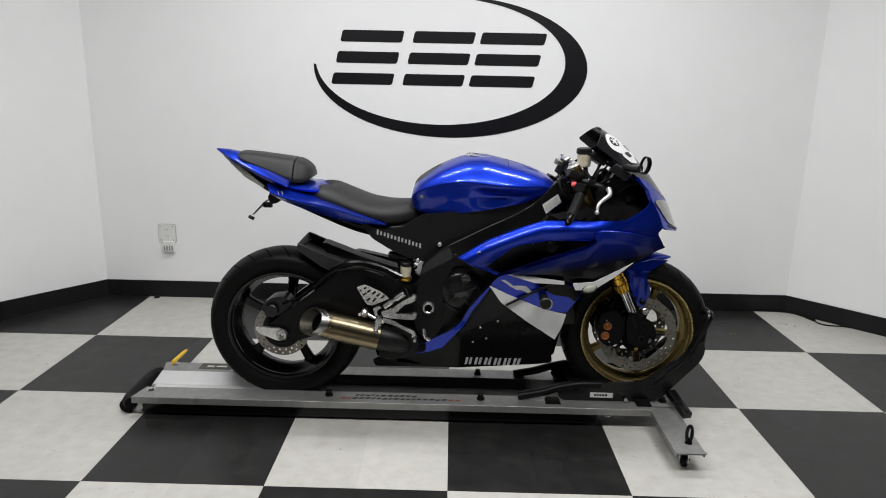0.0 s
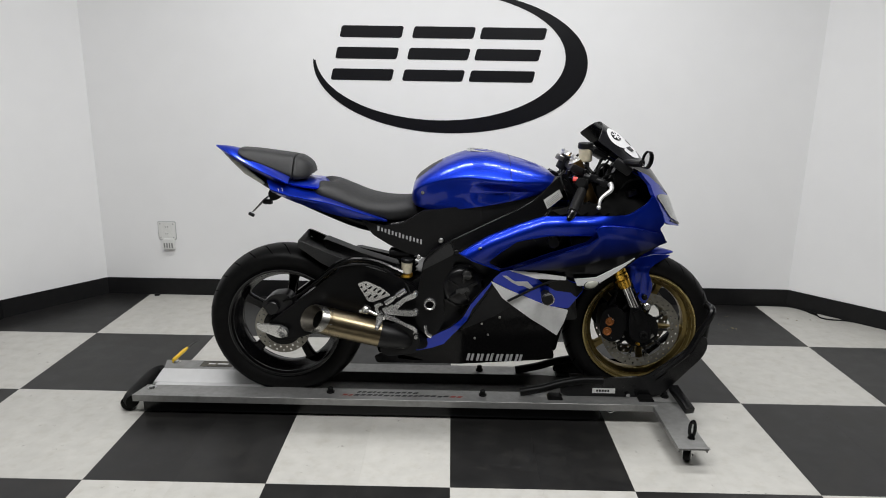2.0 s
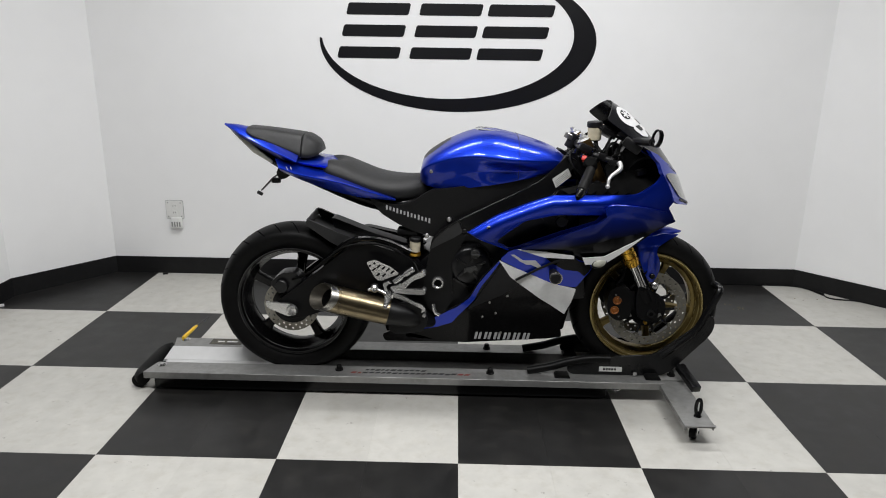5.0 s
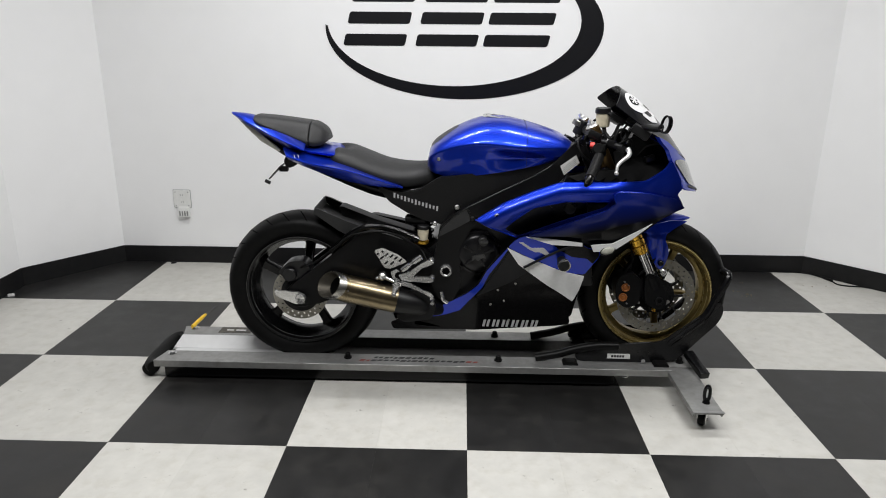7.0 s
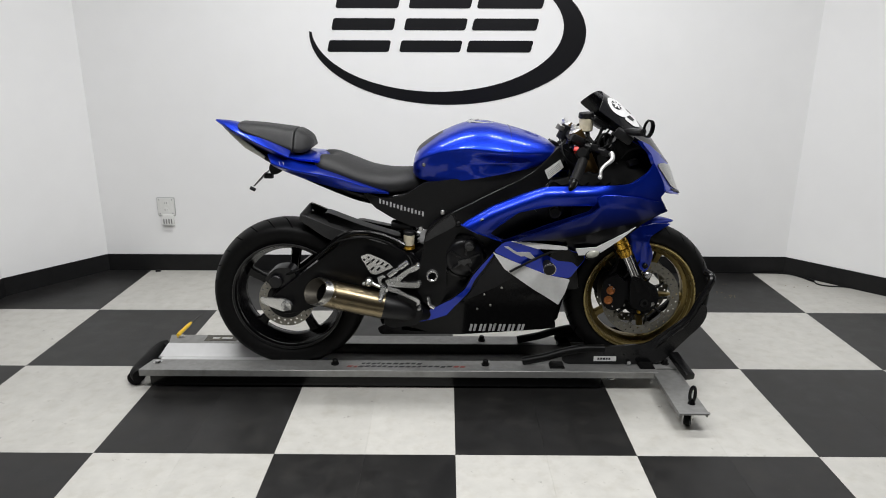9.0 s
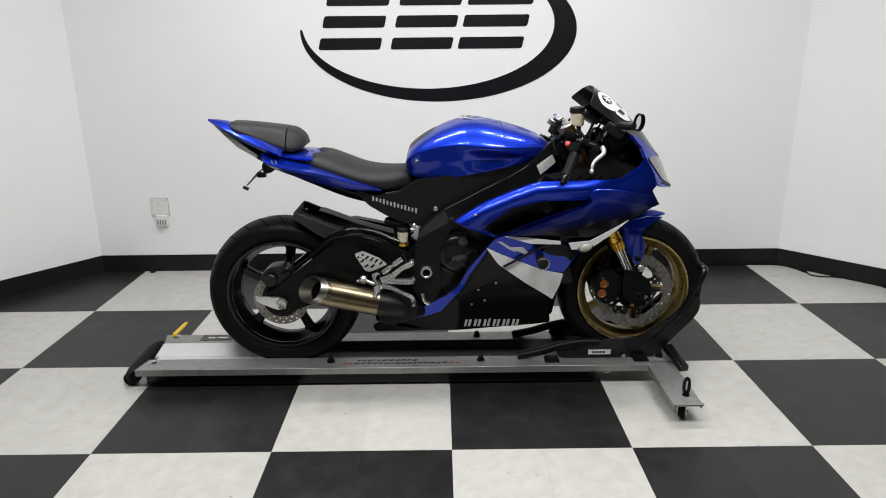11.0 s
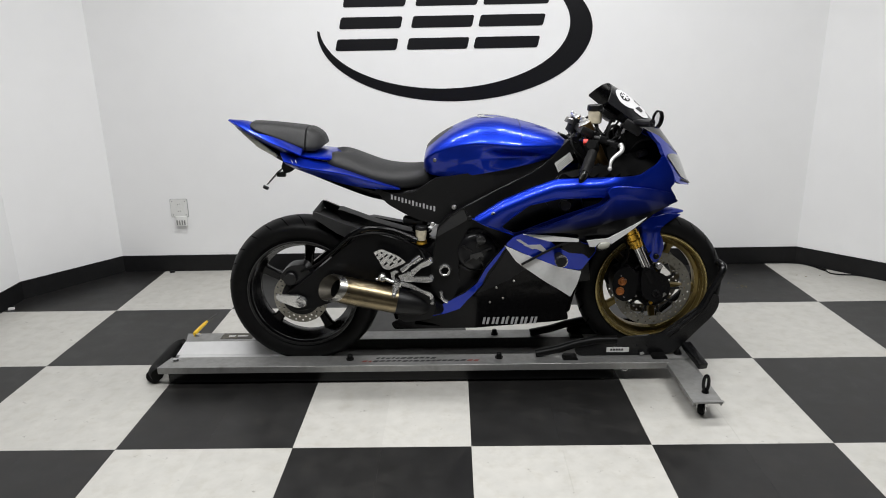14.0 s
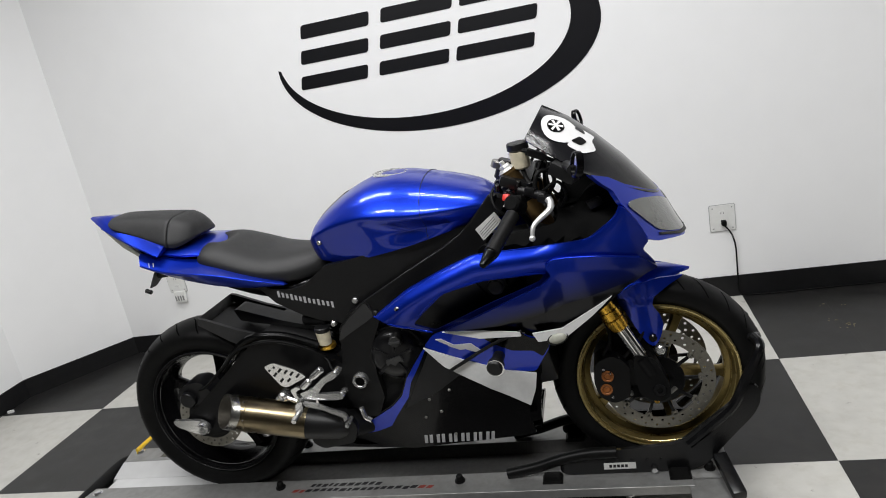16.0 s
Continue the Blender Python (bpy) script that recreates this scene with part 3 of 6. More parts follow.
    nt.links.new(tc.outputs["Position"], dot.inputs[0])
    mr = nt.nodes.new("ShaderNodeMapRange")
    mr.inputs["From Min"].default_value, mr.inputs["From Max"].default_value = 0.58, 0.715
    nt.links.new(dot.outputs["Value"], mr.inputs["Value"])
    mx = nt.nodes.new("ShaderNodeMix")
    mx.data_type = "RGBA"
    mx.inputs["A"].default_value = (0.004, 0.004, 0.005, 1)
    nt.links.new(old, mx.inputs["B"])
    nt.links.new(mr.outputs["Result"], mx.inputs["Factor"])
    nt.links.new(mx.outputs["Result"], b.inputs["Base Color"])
    return m


FADE = fade_paint()
BLACK_GLOSS = material("gloss_black_paint", (0.002, 0.002, 0.0022), 0.20, grain=0.08, coat=0.10, specular=0.10, rough_var=0.05)
BLACK_SATIN = material("satin_black_plastic", (0.0055, 0.0055, 0.006), 0.42, grain=0.12, grain_size=120, stain=0.2, stain_size=10, stain_colour=(0.010, 0.010, 0.010), bump=0.10, bump_size=400, specular=0.32)
FRAME_BLACK = material("satin_black_frame_paint", (0.0035, 0.0035, 0.0038), 0.46, grain=0.12, grain_size=120, stain=0.2, stain_size=10, stain_colour=(0.007, 0.007, 0.007), bump=0.10, bump_size=400, specular=0.25)
GREY_P2 = material("grey_textured_plastic", (0.020, 0.020, 0.0205), 0.5, grain=0.12, grain_size=150, bump=0.15, bump_size=500)
BLACK_MID = material("semi_gloss_black", (0.003, 0.003, 0.0034), 0.34, grain=0.1, stain=0.15, stain_size=12, stain_colour=(0.008, 0.008, 0.008), bump=0.05, specular=0.17)
MATTE = material("matte_black_plastic", (0.004, 0.004, 0.004), 0.75, grain=0.15, bump=0.1, specular=0.07)
GREY_SATIN = material("dark_grey_paint", (0.009, 0.009, 0.010), 0.38, grain=0.08, specular=0.2)
WHITE_PAINT = material("white_paint", (0.68, 0.68, 0.68), 0.35, grain=0.03, coat=0.3)
VINYL = material("seat_vinyl", (0.012, 0.012, 0.0125), 0.5, grain=0.1, grain_size=80, stain=0.25, stain_size=9, stain_colour=(0.022, 0.021, 0.020), bump=0.3, bump_size=700, specular=0.32)
TYRE = material("tyre_rubber", (0.0045, 0.0045, 0.0046), 0.50, grain=0.15, grain_size=50, stain=0.3, stain_size=12, stain_colour=(0.011, 0.0107, 0.010), bump=0.08, specular=0.15)
# Near black, standing for the shade inside grooves and bores.
RECESS_BLACK = material("recess_black", (0.0015, 0.0015, 0.0015), 0.9, grain=0.1, specular=0.05)
GOLD = material("gold_paint_lit", (0.50, 0.40, 0.17), 0.27, metal=0.8, grain=0.04, grain_size=300, stain=0.15, stain_size=18, stain_colour=(0.18, 0.13, 0.05))
# Darker copy of the same gold, for the shade inside the rim.
GOLD_SHADE = material("gold_paint_shaded", (0.25, 0.185, 0.065), 0.30, metal=0.8, grain=0.06, grain_size=120, stain=0.5, stain_size=14, stain_colour=(0.10, 0.075, 0.035))
GOLD_ANO = material("gold_anodised", (0.80, 0.46, 0.06), 0.28, metal=0.9, grain=0.04)
BRONZE = material("bronze_anodised", (0.20, 0.125, 0.05), 0.35, metal=0.9, grain=0.05)
CHROME = material("polished_chrome", (0.75, 0.75, 0.75), 0.10, metal=1.0, grain=0.02)
DISC = material("brake_disc_steel", (0.36, 0.345, 0.30), 0.42, metal=0.75, grain=0.08, grain_size=200, stain=0.25, stain_size=25, stain_colour=(0.24, 0.22, 0.18))
# Darker copy of DISC, because the front discs stand in shade.
DISC_F = material("shaded_disc_steel", (0.22, 0.21, 0.18), 0.40, metal=0.8, grain=0.08, grain_size=200, stain=0.3, stain_size=25, stain_colour=(0.14, 0.13, 0.10))
TITAN = material("titanium", (0.25, 0.205, 0.13), 0.29, metal=1.0, grain=0.08, grain_size=30, stain=0.5, stain_size=7, stain_colour=(0.24, 0.175, 0.09), rough_var=0.1)
BILLET = material("machined_aluminium", (0.76, 0.76, 0.75), 0.25, metal=0.92, grain=0.02, grain_size=40, stain=0.12, stain_size=18, stain_colour=(0.55, 0.55, 0.54))
AMBER = material("amber_piston", (0.26, 0.085, 0.017), 0.45, metal=0.3, grain=0.15, grain_size=90)
TAN = material("translucent_tan_plastic", (0.60, 0.54, 0.40), 0.35, grain=0.08)
ENGINE = material("engine_black", (0.007, 0.007, 0.008), 0.30, metal=0.1, grain=0.15, grain_size=60, stain=0.3, stain_size=18, stain_colour=(0.02, 0.019, 0.018), bump=0.1, specular=0.35)
RED = material("red_switch", (0.55, 0.03, 0.02), 0.4, grain=0.05)
LENS = material("smoked_headlamp_lens", (0.080, 0.083, 0.074), 0.10, grain=0.12, grain_size=18, coat=1.0, specular=0.6)
CLEAR_L = material("pale_lamp_lens", (0.42, 0.42, 0.36), 0.2, grain=0.08)
SILVER_PRINT = material("silver_print", (0.42, 0.42, 0.43), 0.4, grain=0.05)
DECAL_W = material("worn_white_print", (0.58, 0.58, 0.58), 0.45, grain=0.04, stain=0.4, stain_size=30, stain_colour=(0.40, 0.40, 0.40))
DULL_ALLOY = material("dull_alloy", (0.30, 0.295, 0.28), 0.36, metal=0.95, grain=0.1, grain_size=60)
# Paler and glossier than the frame paint, for the glint on its edges.
EDGE_BLACK = material("edge_glint_black", (0.010, 0.010, 0.010), 0.38, grain=0.15, grain_size=80, stain=0.4, stain_size=40, stain_colour=(0.03, 0.03, 0.03), specular=0.4)
CAST_GREY = material("cast_grey_metal", (0.045, 0.045, 0.045), 0.4, metal=0.3, grain=0.12, grain_size=80, specular=0.5)
BRIGHT = material("bright_lever_alloy", (0.62, 0.62, 0.61), 0.32, metal=0.6, grain=0.05)
SMOKE = material("smoked_screen", (0.006, 0.006, 0.007), 0.16, grain=0.05, specular=0.16)

RX, RZ, RR = -0.659, 0.360, 0.308     # rear wheel: place and radius
FX, FZ, FR = 0.737, 0.361, 0.296      # front wheel
STEER = pose(0, 0, 0, 0, 0, 1)

bike = thing("motorcycle", 0.0, BIKE_Y, 0.05, "metallic blue sport motorcycle with black seats and gold front wheel", "motorcycle")


def ys(s, k=1):
    """The y of a point at s from the near side's reference line; k = -1 mirrors it."""
    y = 0.60 - s
    return y if k == 1 else 2 * BIKE_Y - y


def fair(x, z):
    """How far the fairing stands out at (x, z)."""
    s = 0.252
    if x > 0.50:
        s -= 2.4 * (x - 0.50) ** 3
    if x < 0.02:
        s -= 0.28 * (0.02 - x)
    if z < 0.70:
        s -= 0.05 * (0.70 - z) + 0.24 * (0.70 - z) ** 2
    return s


def fair_up(x, z):
    """The upper fairing: it rolls inwards along its top edge and is cut under below a soft ridge."""
    top = interp([(0.0, 0.690), (0.124, 0.760), (0.229, 0.804), (0.319, 0.836), (0.6, 0.846), (0.68, 0.90), (0.75, 1.0)], x)[0]
    d = max(0.0, top - z)
    under = 0.5 * (d - 0.040 + math.sqrt((d - 0.040) ** 2 + 0.00006))
    ends = min(1.0, max(0.0, (x - 0.06) / 0.10)) * min(1.0, max(0.0, (0.60 - x) / 0.12))
    return fair(x, z) - (17.0 * min(1.0, max(0.2, (0.60 - x) / 0.12)) * (0.040 - d) ** 2 if d < 0.040 else 0.0) - 0.42 * min(under, 0.05) * ends


def blade_s(x, z):
    """The blade stands proud along its top and turns under below."""
    top = interp([(0.2, 0.65), (0.35, 0.70), (0.48, 0.745), (0.53, 0.812), (0.63, 0.805), (0.73, 0.782), (0.78, 0.745)], x)[0]
    d = max(0.0, top - z)
    return fair(x, z) + 0.014 - 0.40 * max(0.0, d - 0.03) ** 1.3


def panel(name, outline, sfun, mat_, parent=bike, thick=0.006, holes=(), both=False, label="", lift=0.0, cut=0.035, round_r=0.012):
    """A curved sheet: its outline in (x, z) laid on the surface sfun, and thickened inwards."""
    made = None
    for k in ((1, -1) if both else (1,)):
        bm = bmesh.new()
        edges = []
        for n, loop in enumerate([outline, *holes]):
            pts = round_outline(loop, round_r, 3) if round_r else loop
            vs = [bm.verts.new((x, 0, z)) for x, z in pts]
            edges += [bm.edges.new((vs[i], vs[(i + 1) % len(vs)])) for i in range(len(vs))]
        bmesh.ops.triangle_fill(bm, use_beauty=True, use_dissolve=False, edges=edges)
        for _ in range(5):
            long = [e for e in bm.edges if e.calc_length() > cut]
            if not long:
                break
            bmesh.ops.subdivide_edges(bm, edges=long, cuts=1)
            bmesh.ops.triangulate(bm, faces=bm.faces)
            bmesh.ops.beautify_fill(bm, faces=bm.faces, edges=[e for e in bm.edges if not e.is_boundary])
        faces = list(bm.faces)
        low = {}
        for v in list(bm.verts):
            s = sfun(v.co.x, v.co.z) + lift
            v.co.y = ys(s, k)
            low[v] = bm.verts.new((v.co.x, ys(s - thick, k), v.co.z))
        for e in [e for e in bm.edges if e.is_boundary]:
            a, b = e.verts
            bm.faces.new((a, b, low[b], low[a]))
        for f in faces:
            bm.faces.new([low[v] for v in reversed(f.verts)])
        ob = part(name, bm, mat_, parent, label, angle=40)
        made = made or ob
    return made


def interp(rows, x):
    if x <= rows[0][0]:
        return rows[0][1:]
    for a, b in zip(rows, rows[1:]):
        if x <= b[0]:
            t = (x - a[0]) / (b[0] - a[0])
            return [p + (q - p) * t for p, q in zip(a[1:], b[1:])]
    return rows[-1][1:]


def loft(bm, stations, section, dense=5):
    """A body along x, symmetrical in y. stations: rows that section() turns into a half outline of (s, z) from top to bottom."""
    rows = smooth_rows(stations, dense)
    rings = []
    for row in rows:
        half = section(row)
        pts = [(BIKE_Y - s, z) for s, z in half] + [(BIKE_Y + s, z) for s, z in reversed(half) if s > 1e-6]
        rings.append([bm.verts.new((row[0], y, z)) for y, z in pts])
    n = len(rings[0])
    for a, b in zip(rings, rings[1:]):
        for i in range(n):
            bm.faces.new((a[i], a[(i + 1) % n], b[(i + 1) % n], b[i]))
    bm.faces.new(rings[0])
    bm.faces.new(rings[-1][::-1])
    return bm


def smooth_rows(rows, steps):
    ps = [list(r) for r in rows]
    ps = [[2 * a - b for a, b in zip(ps[0], ps[1])]] + ps + [[2 * a - b for a, b in zip(ps[-1], ps[-2])]]
    out = []
    for i in range(1, len(ps) - 2):
        for k in range(steps):
            t = k / steps
            out.append([0.5 * (2 * b + (c - a) * t + (2 * a - 5 * b + 4 * c - d) * t * t + (3 * b - a - 3 * c + d) * t ** 3) for a, b, c, d in zip(*ps[i - 1:i + 3])])
    out.append(ps[-2])
    return out


# ---- fuel tank
def tank_section(row):
    """Half of the tank's outline; a knee hollow lies under the shoulder towards the front."""
    x, top, low, w, mid = row
    h, d = top - mid, mid - low
    hol = 0.17 * math.exp(-((x - 0.16) / 0.085) ** 2)
    return [(0, top), (0.25 * w, top - 0.03 * h), (0.40 * w, top - 0.085 * h), (0.55 * w, top - 0.17 * h), (0.68 * w, top - 0.29 * h), (0.79 * w, top - 0.44 * h), (0.88 * w, top - 0.62 * h), (0.95 * w, mid + 0.18 * h), (0.99 * w, mid + 0.06 * h), (w, mid), (0.99 * w, mid - 0.008), ((0.955 - 0.35 * hol) * w, mid - 0.022),
            ((0.925 - 0.75 * hol) * w, mid - 0.022 - 0.22 * d), ((0.90 - 0.70 * hol) * w, low + 0.42 * d), ((0.875 - 0.25 * hol) * w, low + 0.2 * d), (0.83 * w, low), (0.5 * w, low - 0.002), (0, low - 0.002)]


TANK = [(-0.160, 0.892, 0.868, 0.075, 0.884), (-0.150, 0.928, 0.850, 0.105, 0.905), (-0.120, 0.962, 0.840, 0.128, 0.925), (-0.047, 1.008, 0.833, 0.150, 0.950), (0.034, 1.040, 0.846, 0.172, 0.962),
        (0.106, 1.047, 0.858, 0.182, 0.958), (0.171, 1.036, 0.870, 0.180, 0.952), (0.261, 1.012, 0.887, 0.158, 0.948), (0.335, 0.985, 0.902, 0.126, 0.945), (0.378, 0.955, 0.918, 0.09, 0.935)]
bm = bmesh.new()
loft(bm, TANK, tank_section, 6)
tank = part("fuel_tank", bm, BLUE, bike, "glossy metallic blue fuel tank", angle=60)
# front cover seam: a thin dark band round the tank
bm = bmesh.new()
loft(bm, [(0.200, 1.0305, 0.8755, 0.1762, 0.9522), (0.2010, 1.0302, 0.8758, 0.176, 0.952)], lambda r: [(s * 1.0012, z + (0.0004 if z > 0.95 else 0)) for s, z in tank_section(r)], 1)
part("cover_seam", bm, BLACK_SATIN, tank)
bm = bmesh.new()
bmesh.ops.create_circle(bm, cap_ends=True, segments=40, radius=0.052, matrix=Matrix.Translation((0.095, BIKE_Y, 1.0435)) @ pose(0, 0, 0, 0, 5, 0))
lathe(bm, [(0.030, -0.002), (0.052, -0.002), (0.052, -0.007), (0.046, -0.010), (0.032, -0.009)], (0.095, BIKE_Y, 1.0365), seg=40, turn=pose(0, 0, 0, 0, 5, 0) @ pose(0, 0, 0, -90, 0, 0))
cap = part("filler_cap", bm, BILLET, tank, "silver round filler cap")
for i in range(7):
    bm = bmesh.new()
    a = 2 * math.pi * i / 7
    p = Vector((0.095 + 0.041 * math.cos(a), BIKE_Y + 0.041 * math.sin(a), 1.0445 - 0.085 * 0.041 * math.cos(a)))
    cyl(bm, p, p + Vector((0, 0, 0.003)), 0.0035, seg=8)
    part("cap_screw", bm, STEEL, bike)
bm = bmesh.new()
rows = [r for r in smooth_rows(TANK, 6) if -0.150 < r[0] < -0.045]
grid = []
for i, r in enumerate(rows):
    half = tank_section(r)[:5]
    f = 0.55 + 0.25 * math.sin(math.pi * i / (len(rows) - 1))
    pts = [(BIKE_Y - s * f, z) for s, z in reversed(half)] + [(BIKE_Y + s * f, z) for s, z in half[1:]]
    grid.append([bm.verts.new((r[0] - 0.0015, y, z + 0.002)) for y, z in pts])
for p, q in zip(grid, grid[1:]):
    for j in range(len(p) - 1):
        bm.faces.new((p[j], p[j + 1], q[j + 1], q[j]))
part("tank_pad", bm, GREY_P2, tank, "dark grey tank pad", angle=60)
bm = bmesh.new()
cyl(bm, (-0.117, 0.478, 0.899), (-0.117, 0.452, 0.899), 0.0075, seg=14, bevel=0.002)
part("tank_screw", bm, STEEL, bike)


# ---- seats
def seat_section(row):
    """A rounded cushion over a narrow skirt; dip hollows the middle."""
    x, top, low, w, dip = row
    h = top - low
    out = []
    for k in range(13):
        a = math.pi / 2 * k / 12
        s_, c_ = math.sin(a) ** 0.86, math.cos(a) ** 0.78
        out.append((w * s_, low + 0.20 * h + 0.80 * h * c_ - dip * max(0.0, 1 - (s_ / 0.42) ** 2)))
    return out + [(0.985 * w, low + 0.06 * h), (0.93 * w, low), (0.4 * w, low), (0, low)]


def pad_section(row):
    """A pad with a flat top and leaning sides."""
    x, top, low, w = row
    h = top - low
    return [(0, top), (0.25 * w, top - 0.008 * h), (0.42 * w, top - 0.03 * h), (0.54 * w, top - 0.075 * h), (0.64 * w, top - 0.155 * h), (0.74 * w, top - 0.29 * h), (0.84 * w, top - 0.46 * h), (0.93 * w, low + 0.33 * h), (0.985 * w, low + 0.20 * h), (w, low + 0.12 * h), (0.98 * w, low), (0.4 * w, low), (0, low)]


bm = bmesh.new()
loft(bm, [(-0.522, 0.905, 0.888, 0.09, 0.014), (-0.514, 0.920, 0.880, 0.115, 0.032), (-0.500, 0.929, 0.872, 0.130, 0.032), (-0.480, 0.931, 0.862, 0.138, 0.022), (-0.455, 0.928, 0.852, 0.142, 0.008), (-0.430, 0.920, 0.845, 0.144, 0), (-0.386, 0.902, 0.832, 0.147, 0),
          (-0.321, 0.878, 0.812, 0.144, 0), (-0.256, 0.868, 0.796, 0.132, 0), (-0.200, 0.867, 0.791, 0.112, 0), (-0.150, 0.870, 0.800, 0.088, 0), (-0.125, 0.866, 0.812, 0.072, 0), (-0.105, 0.853, 0.832, 0.055, 0)], seat_section)
part("rider_seat", bm, VINYL, bike, "black vinyl rider seat with a notched rear", angle=70)
bm = bmesh.new()
loft(bm, [(-0.812, 1.040, 1.032, 0.045), (-0.806, 1.0415, 1.024, 0.066), (-0.780, 1.040, 1.010, 0.082), (-0.740, 1.037, 0.993, 0.088), (-0.695, 1.032, 0.975, 0.096), (-0.640, 1.025, 0.953, 0.108), (-0.605, 1.020, 0.941, 0.113), (-0.599, 1.016, 0.941, 0.110)], pad_section)
pillion = part("pillion_seat", bm, VINYL, bike, "black vinyl pillion pad", angle=50)
bm = bmesh.new()
loft(bm, [(-0.5975, 1.0155, 0.941, 0.110), (-0.592, 1.018, 0.940, 0.113), (-0.575, 1.012, 0.937, 0.106), (-0.557, 1.001, 0.940, 0.092), (-0.543, 0.988, 0.946, 0.072), (-0.535, 0.975, 0.952, 0.045)], pad_section)
part("seat_nose", bm, VINYL, pillion, "stitched nose of the pad", angle=50)


# ---- tail
def cowl_section(row):
    x, top, low, w = row
    h = top - low
    return [(0, top), (0.5 * w, top - 0.02 * h), (0.85 * w, top - 0.2 * h), (w, top - 0.5 * h), (0.97 * w, top - 0.8 * h), (0.85 * w, low), (0.3 * w, low), (0, low)]


def ribs(name, lines, mat_, parent=bike, label="", angle=28, steps=5, both=True):
    """A body drawn over several lines along it, each of points (x, s, z); the lines close to a ring."""
    made = None
    for k in ((1, -1) if both else (1,)):
        bm = bmesh.new()
        cols = [[bm.verts.new((x, ys(s, k), z)) for x, s, z in smooth_rows(line, steps)] for line in lines]
        n = len(cols)
        for i in range(n):
            a, b = cols[i], cols[(i + 1) % n]
            for j in range(len(a) - 1):
                bm.faces.new((a[j], a[j + 1], b[j + 1], b[j]))
        bm.faces.new([c[0] for c in cols])
        bm.faces.new([c[-1] for c in cols][::-1])
        ob = part(name, bm, mat_, parent, label, angle=angle)
        made = made or ob
    return made


bm = bmesh.new()
loft(bm, [(-0.74, 0.985, 0.957, 0.080), (-0.68, 0.960, 0.934, 0.100), (-0.62, 0.938, 0.915, 0.118), (-0.56, 0.930, 0.905, 0.124), (-0.50, 0.922, 0.895, 0.118), (-0.46, 0.89, 0.86, 0.11)], cowl_section)
part("tail_deck", bm, BLUE, bike, angle=45)
ribs("tail_cowl", [[(-0.906, 0.021, 1.049), (-0.843, 0.021, 1.043), (-0.768, 0.021, 1.020), (-0.696, 0.021, 0.99), (-0.632, 0.021, 0.96), (-0.606, 0.021, 0.948)],
                   [(-0.906, 0.027, 1.048), (-0.843, 0.058, 1.038), (-0.768, 0.092, 1.012), (-0.696, 0.112, 0.985), (-0.632, 0.130, 0.959), (-0.606, 0.135, 0.947)],
                   [(-0.905, 0.032, 1.046), (-0.838, 0.080, 1.020), (-0.768, 0.116, 0.993), (-0.704, 0.145, 0.968), (-0.643, 0.170, 0.948), (-0.604, 0.178, 0.932)],
                   [(-0.905, 0.031, 1.044), (-0.840, 0.072, 1.010), (-0.772, 0.102, 0.982), (-0.708, 0.127, 0.954), (-0.650, 0.145, 0.934), (-0.618, 0.152, 0.924)],
                   [(-0.904, 0.021, 1.041), (-0.845, 0.045, 1.000), (-0.775, 0.075, 0.968), (-0.712, 0.10, 0.940), (-0.660, 0.12, 0.921), (-0.630, 0.125, 0.915)],
                   [(-0.904, 0.021, 1.042), (-0.845, 0.021, 1.002), (-0.775, 0.021, 0.972), (-0.712, 0.021, 0.945), (-0.660, 0.021, 0.93), (-0.630, 0.021, 0.925)]], BLUE, label="pointed blue tail cowl", angle=55)
bm = bmesh.new()
loft(bm, [(-0.895, 1.043, 1.040, 0.006), (-0.86, 1.018, 1.004, 0.022), (-0.769, 0.972, 0.942, 0.058), (-0.707, 0.942, 0.900, 0.078), (-0.588, 0.900, 0.846, 0.100), (-0.388, 0.825, 0.765, 0.115), (-0.274, 0.81, 0.738, 0.120), (-0.215, 0.81, 0.725, 0.12), (-0.15, 0.82, 0.72, 0.11)], cowl_section)
part("under_tail", bm, BLACK_GLOSS, bike, angle=45)
panel("tail_lamp", [(-0.868, 1.022), (-0.850, 1.014), (-0.788, 0.975), (-0.708, 0.921), (-0.712, 0.912), (-0.788, 0.948), (-0.848, 0.998)], lambda x, z: 0.048 + 0.38 * (x + 0.87), CLEAR_L, both=True, thick=0.012, round_r=0.004, cut=0.03, label="pale clear tail lamp lens")
ribs("tail_side", [[(-0.690, 0.135, 0.936), (-0.622, 0.125, 0.921), (-0.550, 0.125, 0.901), (-0.483, 0.135, 0.886), (-0.423, 0.153, 0.864), (-0.342, 0.155, 0.833), (-0.252, 0.152, 0.799)],
                   [(-0.686, 0.152, 0.932), (-0.622, 0.150, 0.912), (-0.550, 0.155, 0.894), (-0.483, 0.162, 0.881), (-0.423, 0.172, 0.863), (-0.342, 0.168, 0.833), (-0.252, 0.159, 0.7995)],
                   [(-0.668, 0.183, 0.912), (-0.599, 0.200, 0.893), (-0.537, 0.208, 0.882), (-0.476, 0.210, 0.872), (-0.417, 0.206, 0.858), (-0.339, 0.190, 0.830), (-0.246, 0.163, 0.797)],
                   [(-0.667, 0.183, 0.906), (-0.601, 0.199, 0.886), (-0.539, 0.206, 0.873), (-0.478, 0.207, 0.861), (-0.419, 0.203, 0.847), (-0.340, 0.188, 0.821), (-0.247, 0.162, 0.795)],
                   [(-0.664, 0.165, 0.894), (-0.605, 0.172, 0.870), (-0.547, 0.177, 0.850), (-0.486, 0.179, 0.831), (-0.425, 0.178, 0.815), (-0.343, 0.172, 0.800), (-0.248, 0.158, 0.791)],
